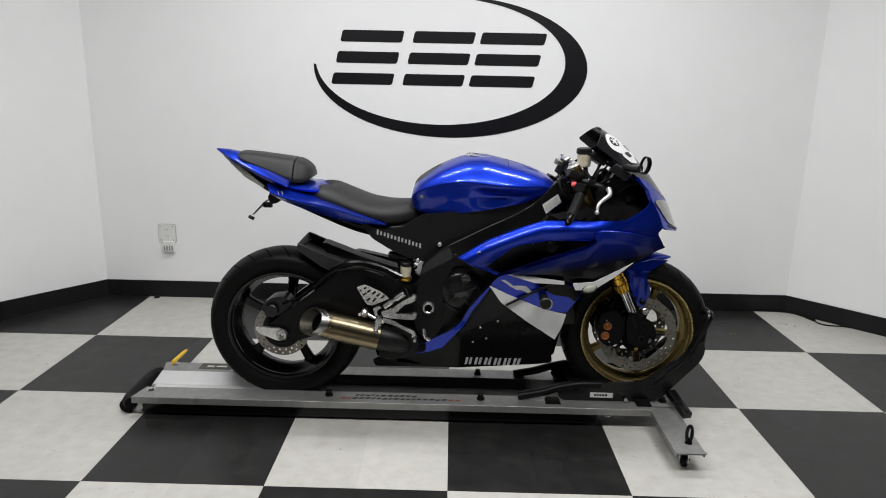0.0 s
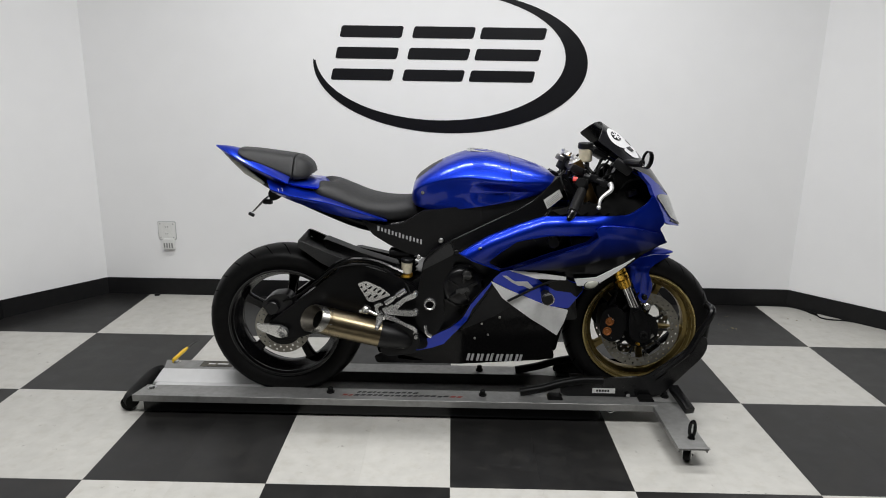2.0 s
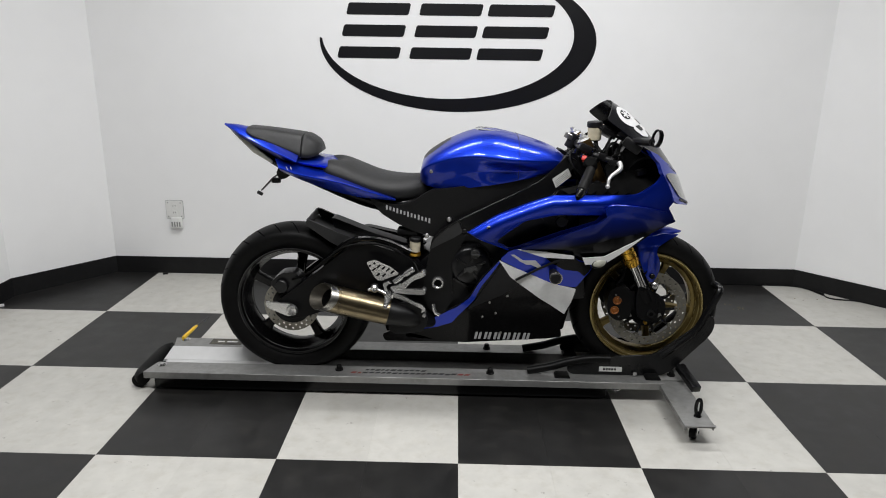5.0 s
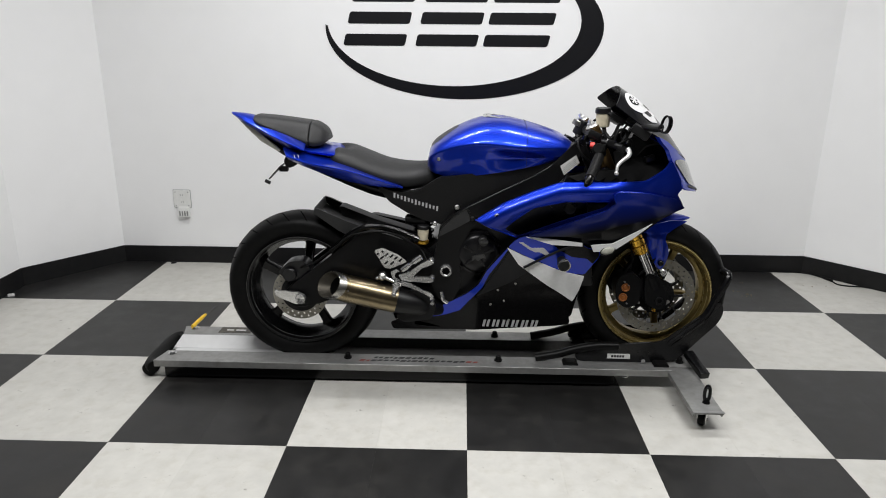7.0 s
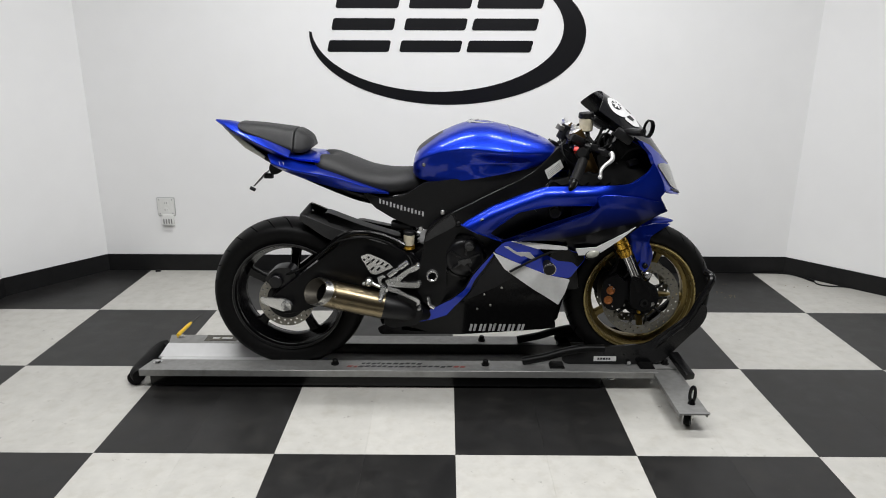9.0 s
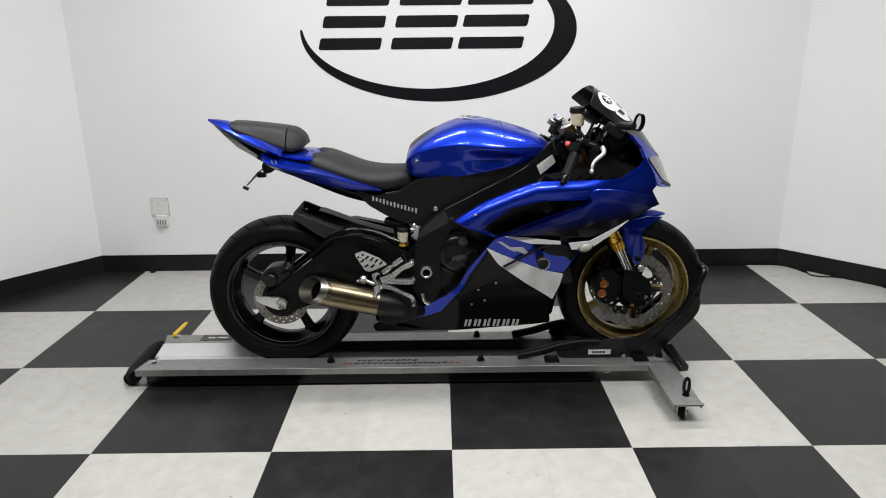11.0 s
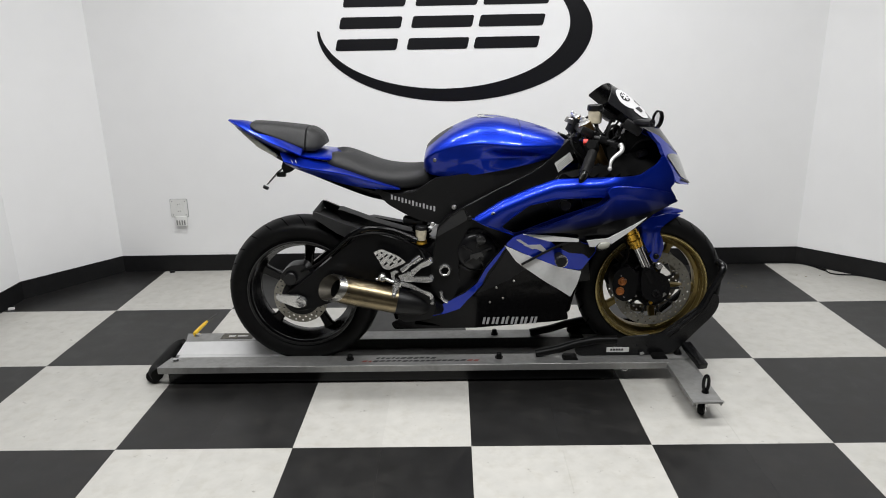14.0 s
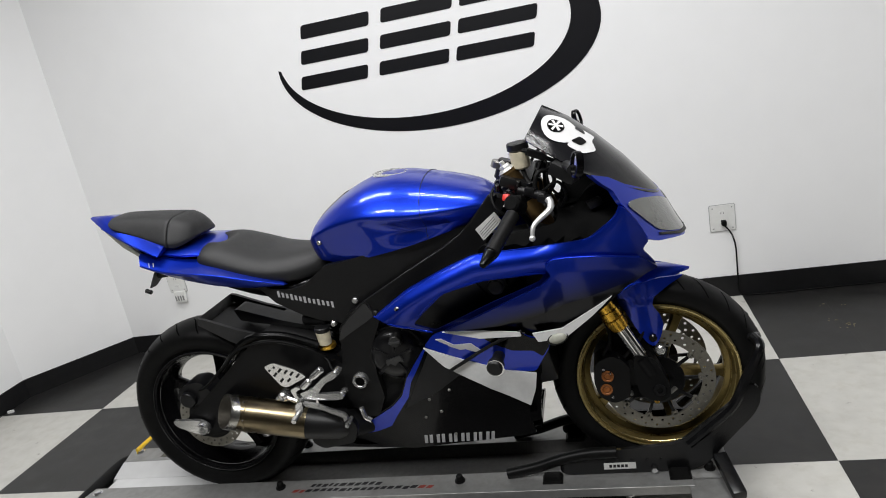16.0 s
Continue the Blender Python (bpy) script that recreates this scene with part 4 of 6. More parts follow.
                   [(-0.664, 0.13, 0.893), (-0.605, 0.13, 0.869), (-0.547, 0.13, 0.849), (-0.486, 0.13, 0.830), (-0.425, 0.13, 0.814), (-0.343, 0.13, 0.799), (-0.248, 0.14, 0.790)]], BLUE, label="blue tail flank with a crisp ledge")
for line in ([(-0.668, 0.183, 0.912), (-0.599, 0.200, 0.893), (-0.537, 0.208, 0.882), (-0.476, 0.210, 0.872), (-0.417, 0.206, 0.858), (-0.339, 0.190, 0.830), (-0.250, 0.163, 0.797)],
             [(-0.838, 0.080, 1.020), (-0.768, 0.116, 0.993), (-0.704, 0.145, 0.968), (-0.643, 0.170, 0.948), (-0.606, 0.178, 0.932)]):
    for k in (1, -1):
        bm = bmesh.new()
        tube(bm, [(x, ys(s - 0.0018, k), z - 0.0022) for x, s, z in line], 0.003, seg=10)
        part("rolled_edge", bm, BLUE, bike)
for dx in (0, 0.014):
    bm = bmesh.new()
    tube(bm, [(-0.640 + dx, ys(0.178), 0.9135), (-0.634 + dx, ys(0.190), 0.9035)], 0.0012, seg=6, steps=1)
    part("print_bar", bm, SILVER_PRINT, bike)
# plate bracket
bm = bmesh.new()
prism(bm, round_outline([(-0.652, 0.880), (-0.700, 0.895), (-0.712, 0.868), (-0.702, 0.842), (-0.678, 0.846), (-0.655, 0.862)], 0.008), BIKE_Y - 0.035, BIKE_Y + 0.035)
box(bm, -0.735, -0.70, BIKE_Y - 0.028, BIKE_Y - 0.008, 0.826, 0.846, 0.005)
bracket = part("plate_bracket", bm, BLACK_SATIN, bike, "short black plate bracket under the tail")
bm = bmesh.new()
sl = Vector((-0.055, 0, -0.056))
up_ = Vector((-0.724, BIKE_Y, 0.851))
vs = []
for k in (0.0012, -0.0012):
    off = Vector((k, 0, -k))
    vs.append([bm.verts.new(up_ + sl * f + off + Vector((0, w, 0))) for f, w in ((0, -0.045), (1.0, -0.018), (1.05, 0.016), (0, 0.05))])
bm.faces.new(vs[0])
bm.faces.new(vs[1][::-1])
for i in range(4):
    bm.faces.new((vs[0][i], vs[1][i], vs[1][(i + 1) % 4], vs[0][(i + 1) % 4]))
part("plate_holder", bm, GREY_P2, bracket, "thin dark plate holder")
bm = bmesh.new()
cyl(bm, (-0.790, BIKE_Y - 0.03, 0.792), (-0.770, BIKE_Y - 0.03, 0.782), 0.007, seg=12, bevel=0.002)
part("plate_lamp", bm, BLACK_SATIN, bracket)

# ---- frame, subframe cover, engine
panel("side_cover", [(-0.350, 0.800), (-0.300, 0.782), (-0.240, 0.775), (-0.19, 0.785), (-0.115, 0.835), (-0.06, 0.840), (0.097, 0.866), (0.222, 0.895), (0.333, 0.915), (0.372, 0.948), (0.355, 0.915), (0.290, 0.850), (0.12, 0.775), (-0.02, 0.700), (-0.10, 0.655), (-0.170, 0.672), (-0.235, 0.700), (-0.30, 0.738)],
      lambda x, z: 0.160 - 0.12 * max(0, x - 0.1) - 0.10 * max(0, -0.2 - x), BLACK_SATIN, both=True, thick=0.02, label="satin black side cover with pale lettering bars")
spar_s = lambda x, z: 0.188 - 0.16 * max(0, x - 0.05)
panel("frame_spar", [(0.377, 0.965), (0.282, 0.872), (0.12, 0.793), (-0.011, 0.728), (-0.080, 0.690), (-0.112, 0.650), (-0.118, 0.600), (-0.135, 0.520), (-0.145, 0.430), (-0.110, 0.365), (-0.06, 0.360), (-0.030, 0.420), (-0.035, 0.500), (-0.02, 0.60), (0.019, 0.672), (0.14, 0.740), (0.323, 0.815), (0.345, 0.838), (0.420, 0.945)],
      spar_s, FRAME_BLACK, both=True, thick=0.045, label="satin black aluminium frame beam")
panel("warning_label", [(0.326, 0.880), (0.383, 0.919), (0.398, 0.890), (0.342, 0.846)], spar_s, PAPER, thick=0.001, lift=0.0015, round_r=0)
for n in range(4):
    u = 0.12 + 0.22 * n
    panel("print_bar", [(0.330 + 0.011 * u + 0.004, 0.874 - 0.026 * u), (0.378 + 0.011 * u, 0.910 - 0.026 * u), (0.3785 + 0.011 * u, 0.908 - 0.026 * u), (0.3345 + 0.011 * u, 0.872 - 0.026 * u)], spar_s, GREY_P, thick=0.0005, lift=0.0022, round_r=0)
bm = bmesh.new()
prism(bm, round_outline([(-0.26, 0.385), (-0.05, 0.30), (0.22, 0.30), (0.34, 0.42), (0.36, 0.58), (0.30, 0.74), (0.10, 0.76), (-0.05, 0.66), (-0.15, 0.56), (-0.26, 0.50)], 0.03), BIKE_Y - 0.135, BIKE_Y + 0.135)
engine = part("engine", bm, ENGINE, bike)
for cx, cz, r0, out, dep in ((0.034, 0.553, 0.078, 0.205, 0.06), (0.128, 0.50, 0.050, 0.19, 0.05)):
    bm = bmesh.new()
    y = ys(out)
    lathe(bm, [(0.0, 0.004), (r0 * 0.30, 0.003), (r0 * 0.55, 0.006), (r0 * 0.82, 0.010), (r0 * 0.95, 0.020), (r0, 0.032), (r0 * 1.08, 0.034), (r0 * 1.08, 0.042), (r0 * 1.02, 0.044), (r0 * 1.02, dep + 0.03), (0, dep + 0.03)], (cx, y, cz), seg=36, closed=False)
    cover = part("clutch_cover", bm, ENGINE, engine)
    for i in range(7):
        a = 2 * math.pi * i / 7 + 0.3
        bm = bmesh.new()
        cyl(bm, (cx + r0 * 1.05 * math.cos(a), y + 0.037, cz + r0 * 1.05 * math.sin(a)), (cx + r0 * 1.05 * math.cos(a), y + 0.024, cz + r0 * 1.05 * math.sin(a)), 0.006, seg=6)
        part("cover_bolt", bm, ENGINE, engine)
for a in (20, 80, 150, 220, 300):
    bm = bmesh.new()
    m = Matrix.Translation((0.034, ys(0.205) + 0.003, 0.553)) @ pose(0, 0, 0, 0, -a, 0)
    box(bm, 0.018, 0.060, -0.003, 0.006, -0.004, 0.004, 0.001, turn=m)
    part("cover_rib", bm, ENGINE, engine)
bm = bmesh.new()
cyl(bm, (0.052, ys(0.185), 0.606), (0.052, ys(0.215), 0.606), 0.019, 0.017, seg=18, bevel=0.002)
box(bm, 0.036, 0.068, ys(0.222), ys(0.214), 0.603, 0.609, 0.001)
part("oil_cap", bm, CAST_GREY, engine, "grey oil filler cap")
bm = bmesh.new()
prism(bm, round_outline([(0.010, 0.548), (0.055, 0.560), (0.062, 0.540), (0.050, 0.545), (0.034, 0.530), (0.022, 0.540), (0.012, 0.530)], 0.003, 2), ys(0.210), ys(0.200))
part("cover_emblem", bm, CAST_GREY, engine)
# Paler panel laid on where the beam's end turns up to the light.
panel("pivot_cover", [(-0.117, 0.614), (-0.102, 0.651), (-0.065, 0.686), (-0.013, 0.725), (0.004, 0.682), (-0.033, 0.660), (-0.075, 0.638)], lambda x, z: spar_s(x, z), GREY_P2, lift=0.003, thick=0.01, label="grey panel for the lit rear end of the frame beam")
# Thin beads added to carry the highlight along the beam edges.
for pts, lift in (([(0.377, 0.965), (0.282, 0.872), (0.12, 0.793), (-0.011, 0.728)], -0.002), ([(0.345, 0.838), (0.323, 0.815), (0.14, 0.740), (0.019, 0.672)], -0.002), ([(-0.117, 0.616), (-0.102, 0.652), (-0.065, 0.687), (-0.013, 0.726), (0.004, 0.684)], 0.001)):
    for k in (1, -1):
        bm = bmesh.new()
        tube(bm, [(x, ys(spar_s(x, z) + lift, k), z) for x, z in pts], 0.0022, seg=8, steps=3)
        part("beam_edge", bm, EDGE_BLACK, bike)
# pivot cap and frame bolts
bm = bmesh.new()
lathe(bm, [(0.010, 0.0), (0.016, -0.006), (0.021, -0.006), (0.024, 0.0), (0.024, 0.012), (0.010, 0.012)], (-0.086, ys(0.200), 0.486), seg=20)
nut = part("pivot_nut", bm, BILLET, bike, "bright swingarm pivot nut")
# Black disc put in for the dark of the hex hole.
bm = bmesh.new()
cyl(bm, (-0.086, ys(0.200), 0.486), (-0.086, ys(0.2045), 0.486), 0.0135, seg=6)
part("hex_bore", bm, RECESS_BLACK, nut)
for x, z, s in ((-0.048, 0.725, 0.168), (-0.130, 0.662, 0.17), (0.010, 0.688, 0.19)):
    bm = bmesh.new()
    cyl(bm, (x, ys(s - 0.01), z), (x, ys(s + 0.006), z), 0.0095, seg=14, bevel=0.003)
    part("frame_bolt", bm, STEEL if x < 0 else BLACK_SATIN, bike)
# lettering bars on the side cover
for i in range(13):
    f = i / 13
    x, z = -0.284 + 0.172 * f, 0.765 - 0.050 * f
    s = 0.1607 - 0.10 * max(0, -0.2 - x)
    bm = bmesh.new()
    hh = 0.0068 if i % 3 else 0.0092
    prism(bm, [(x, z - hh), (x + 0.0065, z - hh - 0.002), (x + 0.0075, z + hh - 0.002), (x + 0.001, z + hh)], ys(s + 0.0012), ys(s - 0.002))
    part("lettering_bar", bm, SILVER_PRINT, bike)

# ---- fairings
UP = [(0.022, 0.697), (0.124, 0.760), (0.229, 0.804), (0.319, 0.835), (0.425, 0.836), (0.516, 0.840), (0.614, 0.848), (0.679, 0.889), (0.697, 0.916), (0.712, 0.905), (0.744, 0.85), (0.757, 0.815), (0.735, 0.798), (0.752, 0.775), (0.769, 0.746), (0.681, 0.707), (0.623, 0.660), (0.526, 0.600), (0.449, 0.586), (0.408, 0.609), (0.203, 0.637), (0.172, 0.630)]
HOLE = [(0.124, 0.663), (0.225, 0.744), (0.343, 0.767), (0.495, 0.768), (0.481, 0.746), (0.346, 0.701), (0.177, 0.635)]
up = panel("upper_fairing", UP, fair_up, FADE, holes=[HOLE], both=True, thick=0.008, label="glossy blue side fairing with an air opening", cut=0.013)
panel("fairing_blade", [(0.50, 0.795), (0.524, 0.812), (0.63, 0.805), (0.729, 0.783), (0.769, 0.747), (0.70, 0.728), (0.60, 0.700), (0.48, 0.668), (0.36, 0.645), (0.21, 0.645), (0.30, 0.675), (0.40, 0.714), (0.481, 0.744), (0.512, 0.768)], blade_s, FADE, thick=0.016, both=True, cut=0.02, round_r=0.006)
def bead(pts, sfun, lift, r, mat_, name="rolled_edge", both=True):
    """A thin rolled edge along a line of (x, z) on the surface sfun."""
    for k in ((1, -1) if both else (1,)):
        bm = bmesh.new()
        tube(bm, [(x, ys(sfun(x, z) + lift, k), z) for x, z in pts], r, seg=8, steps=5)
        part(name, bm, mat_, bike)


bead([(0.020, 0.696), (0.07, 0.673), (0.12, 0.651), (0.170, 0.630)], fair_up, -0.001, 0.0030, BLUE)
bead([(0.150, 0.690), (0.222, 0.745), (0.343, 0.769), (0.42, 0.772), (0.498, 0.770)], fair_up, -0.001, 0.0024, BLUE)
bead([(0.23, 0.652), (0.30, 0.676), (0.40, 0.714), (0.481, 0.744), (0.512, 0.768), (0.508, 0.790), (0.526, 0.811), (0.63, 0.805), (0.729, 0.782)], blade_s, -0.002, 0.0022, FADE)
bead([(0.34, 0.835), (0.425, 0.8365), (0.516, 0.840), (0.614, 0.848), (0.679, 0.889), (0.697, 0.916)], fair_up, -0.002, 0.0024, BLUE)
panel("white_stripe", [(0.203, 0.639), (0.308, 0.631), (0.407, 0.618), (0.408, 0.606), (0.299, 0.610)], fair, WHITE_PAINT, lift=0.004, thick=0.006, round_r=0)
panel("white_stripe", [(0.438, 0.611), (0.514, 0.618), (0.582, 0.656), (0.650, 0.694), (0.593, 0.645), (0.517, 0.589), (0.449, 0.586)], fair, WHITE_PAINT, lift=0.006, thick=0.008, round_r=0)
MID = [(0.139, 0.596), (0.172, 0.630), (0.203, 0.639), (0.401, 0.616), (0.427, 0.598), (0.475, 0.590), (0.475, 0.563), (0.449, 0.526), (0.426, 0.490), (0.342, 0.501), (0.271, 0.531)]
panel("middle_fairing", MID, fair, BLUE, lift=-0.004, both=True, thick=0.006)
panel("black_patch", [(0.300, 0.612), (0.369, 0.6175), (0.405, 0.614), (0.427, 0.597), (0.470, 0.587), (0.474, 0.566), (0.452, 0.536), (0.430, 0.556), (0.374, 0.562), (0.330, 0.587)], fair, BLACK_GLOSS, lift=-0.0025, thick=0.004, round_r=0.006)
panel("white_flash", [(0.137, 0.594), (0.198, 0.564), (0.270, 0.534), (0.342, 0.503), (0.426, 0.484), (0.414, 0.431), (0.392, 0.377), (0.341, 0.413), (0.294, 0.443), (0.218, 0.500), (0.181, 0.529)], fair, WHITE_PAINT, lift=-0.001, thick=0.006, round_r=0.003, label="white painted flash on the fairing")
panel("silver_flash", [(0.178, 0.617), (0.193, 0.617), (0.229, 0.592), (0.218, 0.590)], fair, SILVER_PRINT, lift=0.0, thick=0.004, round_r=0)
panel("silver_flash", [(0.208, 0.595), (0.270, 0.596), (0.299, 0.566), (0.281, 0.567), (0.253, 0.580), (0.239, 0.579)], fair, SILVER_PRINT, lift=0.0, thick=0.004, round_r=0)
LOW = [(0.131, 0.587), (0.181, 0.529), (0.218, 0.502), (0.293, 0.446), (0.388, 0.381), (0.383, 0.317), (0.393, 0.272), (0.341, 0.263), (0.206, 0.252), (-0.004, 0.234), (-0.200, 0.205), (-0.300, 0.190), (-0.312, 0.221), (-0.257, 0.258), (-0.145, 0.275), (-0.120, 0.325), (-0.012, 0.400), (0.034, 0.445), (0.072, 0.520)]
panel("fairing_return", [(0.38, 0.50), (0.437, 0.49), (0.428, 0.43), (0.418, 0.375), (0.410, 0.33), (0.404, 0.285), (0.36, 0.275), (0.35, 0.40)], fair, BLACK_GLOSS, lift=-0.055, both=True, thick=0.008)
low = panel("lower_fairing", LOW, fair, BLACK_GLOSS, lift=-0.006, both=True, thick=0.006, label="gloss black belly fairing")
panel("blue_strip", [(-0.140, 0.277), (-0.115, 0.325), (-0.010, 0.396), (0.036, 0.441), (0.066, 0.500), (0.100, 0.545), (0.137, 0.590), (0.142, 0.588), (0.108, 0.533), (0.074, 0.484), (0.053, 0.433), (0.001, 0.368), (-0.031, 0.323), (-0.086, 0.295)], fair, BLUE, lift=-0.001, thick=0.006, round_r=0.002)
panel("grey_graphic", [(0.150, 0.583), (0.192, 0.517), (0.218, 0.497), (0.150, 0.450), (0.030, 0.390), (0.058, 0.428), (0.090, 0.484), (0.121, 0.533)], fair, GREY_SATIN, lift=-0.0035, thick=0.004, round_r=0.002)
for i in range(6):
    for dx in (0.0, 0.0155):
        x = 0.056 + i * 0.037 + dx
        panel("lettering_bar", [(x, 0.255), (x + 0.0095, 0.255), (x + 0.0155, 0.286), (x + 0.006, 0.286)], fair, SILVER_PRINT, lift=-0.004, thick=0.003, round_r=0)
for x, z in ((0.110, 0.419), (0.135, 0.373), (0.175, 0.448), (0.158, 0.286), (0.085, 0.356)):
    bm = bmesh.new()
    s = fair(x, z)
    cyl(bm, (x, ys(s - 0.012), z), (x, ys(s - 0.002), z), 0.0045, seg=10, bevel=0.0012)
    part("fairing_screw", bm, DULL_ALLOY, bike)
bm = bmesh.new()
cyl(bm, (0.097, ys(0.235), 0.712), (0.097, ys(0.249), 0.712), 0.012, seg=14, bevel=0.003)
bolt = part("fairing_bolt", bm, DULL_ALLOY, bike)
# Another black disc, for the dark of this bolt's socket.
bm = bmesh.new()
cyl(bm, (0.097, ys(0.2485), 0.712), (0.097, ys(0.2500), 0.712), 0.0065, seg=6)
part("hex_bore", bm, RECESS_BLACK, bolt)
bm = bmesh.new()
loft(bm, [(-0.21, 0.245, 0.222, 0.10), (-0.1, 0.245, 0.218, 0.115), (0.2, 0.255, 0.230, 0.115), (0.40, 0.275, 0.250, 0.105)], cowl_section, 3)
part("belly_pan", bm, BLACK_GLOSS, bike)
bm = bmesh.new()
box(bm, 0.40, 0.45, BIKE_Y - 0.15, BIKE_Y + 0.15, 0.42, 0.78, 0.01, turn=Matrix.Translation((0.42, 0, 0.6)) @ pose(0, 0, 0, 0, -8, 0) @ Matrix.Translation((-0.42, 0, -0.6)))
part("radiator", bm, ENGINE, bike)
bm = bmesh.new()
prism(bm, round_outline([(0.10, 0.63), (0.35, 0.62), (0.54, 0.70), (0.56, 0.82), (0.30, 0.80), (0.12, 0.74)], 0.02), BIKE_Y - 0.12, BIKE_Y + 0.12)
part("air_box", bm, ENGINE, bike)
bm = bmesh.new()
cyl(bm, (0.36, ys(0.19), 0.735), (0.36, ys(0.215), 0.735), 0.022, seg=16, bevel=0.004)
part("coolant_cap", bm, GREY_SATIN, bike)
# crash slider and side lamp
bm = bmesh.new()
cyl(bm, (0.338, ys(0.20), 0.548), (0.336, ys(0.29), 0.551), 0.016, seg=16)
cyl(bm, (0.337, ys(0.285), 0.551), (0.335, ys(0.318), 0.553), 0.022, 0.021, seg=24, bevel=0.005)
slider = part("crash_slider", bm, BLACK_SATIN, bike)
bm = bmesh.new()
lathe(bm, [(0.016, 0), (0.0232, 0), (0.0232, 0.0025), (0.016, 0.0025)], (0.337, ys(0.312), 0.552), seg=24)
part("slider_ring", bm, STEEL, slider)
bm = bmesh.new()
tube(bm, [(0.20, ys(0.243), 0.520), (0.32, ys(0.246), 0.585), (0.41, ys(0.243), 0.618)], 0.005, seg=8, steps=3)
part("slider_stay", bm, BLACK_SATIN, bike)
bm = bmesh.new()
bmesh.ops.create_uvsphere(bm, u_segments=16, v_segments=10, radius=1.0, matrix=Matrix.Translation((0.500, 0.356, 0.592)) @ pose(0, 0, 0, 0, -15, 0) @ Matrix.Diagonal((0.026, 0.016, 0.016, 1)))
sig = part("turn_signal", bm, CLEAR_L, bike, "small pale turn signal")
bm = bmesh.new()
ring = [(0.500 + 0.0265 * math.cos(a) * 0.966, 0.352, 0.592 + 0.0165 * math.sin(a) + 0.007 * math.cos(a)) for a in [2 * math.pi * i / 20 for i in range(21)]]
tube(bm, ring, 0.0032, seg=6, steps=1)
part("signal_rim", bm, BLACK_SATIN, sig)


# ---- nose, headlamps, screen
def nose_x(s, z):
    centre = interp([(0.74, 0.840), (0.765, 0.858), (0.781, 0.858), (0.827, 0.836), (0.874, 0.816), (0.905, 0.800), (0.96, 0.775), (1.0, 0.75)], z)[0]
    return centre - 2.16 * s * s


def nose_patch(name, pts, mat_, lift, thick, label="", parent=bike, sgn=1):
    """A sheet on the nose: an outline in (s, z)."""
    bm = bmesh.new()
    vs = [bm.verts.new((0, s, z)) for s, z in pts]
    edges = [bm.edges.new((vs[i], vs[(i + 1) % len(vs)])) for i in range(len(vs))]
    bmesh.ops.triangle_fill(bm, use_beauty=True, use_dissolve=False, edges=edges)
    for _ in range(5):
        long = [e for e in bm.edges if e.calc_length() > 0.022]
        if not long:
            break
        bmesh.ops.subdivide_edges(bm, edges=long, cuts=1)
        bmesh.ops.triangulate(bm, faces=bm.faces)
        bmesh.ops.beautify_fill(bm, faces=bm.faces, edges=[e for e in bm.edges if not e.is_boundary])
    faces, back = list(bm.faces), {}
    for v in list(bm.verts):
        s, z = v.co.y, v.co.z
        x = nose_x(s, z) + lift
        v.co = Vector((x, BIKE_Y - s * sgn * (1 + lift * 4), z))
        back[v] = bm.verts.new((x - thick, BIKE_Y - s * sgn * 0.97, z))
    for e in [e for e in bm.edges if e.is_boundary]:
        a, b = e.verts
        bm.faces.new((a, b, back[b], back[a]))
    for f in faces:
        bm.faces.new([back[v] for v in reversed(f.verts)])
    return part(name, bm, mat_, parent, label, angle=40)


right_half = [(0.222, 1.003), (0.190, 0.985), (0.1665, 0.958), (0.111, 0.925), (0.0555, 0.904), (0.0, 0.895), (0.0, 0.774), (0.06, 0.778), (0.12, 0.792), (0.175, 0.806), (0.197, 0.820), (0.197, 0.86), (0.201, 0.90), (0.205, 0.922), (0.204, 0.954), (0.214, 0.974)]
LAMP = [(0.014, 0.866), (0.026, 0.792), (0.070, 0.797), (0.120, 0.812), (0.158, 0.830), (0.178, 0.865), (0.195, 0.910), (0.184, 0.918), (0.150, 0.914), (0.070, 0.892)]
for sgn in (1, -1):
    nose_patch("nose_cowl", right_half, BLUE, 0.0, 0.012, sgn=sgn)
    nose_patch("headlamp", round_outline(LAMP, 0.008, 3), LENS, 0.003, 0.008, "smoked grey headlamp lens", sgn=sgn)
    nose_patch("lamp_lip", [(0.010, 0.790), (0.026, 0.788), (0.080, 0.796), (0.127, 0.811), (0.160, 0.823), (0.164, 0.818), (0.127, 0.805), (0.080, 0.789), (0.02, 0.781)], BLACK_SATIN, 0.004, 0.010, sgn=sgn)

C_LINE = [(0.0, 0.806, 0.893), (0.25, 0.735, 0.988), (0.5, 0.666, 1.063), (0.75, 0.601, 1.120), (1.0, 0.541, 1.158)]
E_LINE = [(0.0, 0.643, 1.002, 0.222), (0.25, 0.617, 1.017, 0.218), (0.5, 0.585, 1.040, 0.208), (0.75, 0.540, 1.073, 0.194), (1.0, 0.500, 1.103, 0.176)]


def screen_point(u, v, lift=0.0):
    cx, cz = interp(C_LINE, u)
    ex, ez, es = interp(E_LINE, u)
    b = 1 - abs(v) ** 2.2
    return Vector((ex + (cx - ex) * b + lift * 0.7, BIKE_Y - (es + lift) * v, ez + (cz - ez) * b + lift * 0.6))


def screen_sheet(name, pts, mat_, parent, lift, thick, label=""):
    """A sheet on the screen: an outline in (u, v)."""
    bm = bmesh.new()
    vs = [bm.verts.new((u, v, 0)) for u, v in pts]
    edges = [bm.edges.new((vs[i], vs[(i + 1) % len(vs)])) for i in range(len(vs))]
    bmesh.ops.triangle_fill(bm, use_beauty=True, use_dissolve=False, edges=edges)
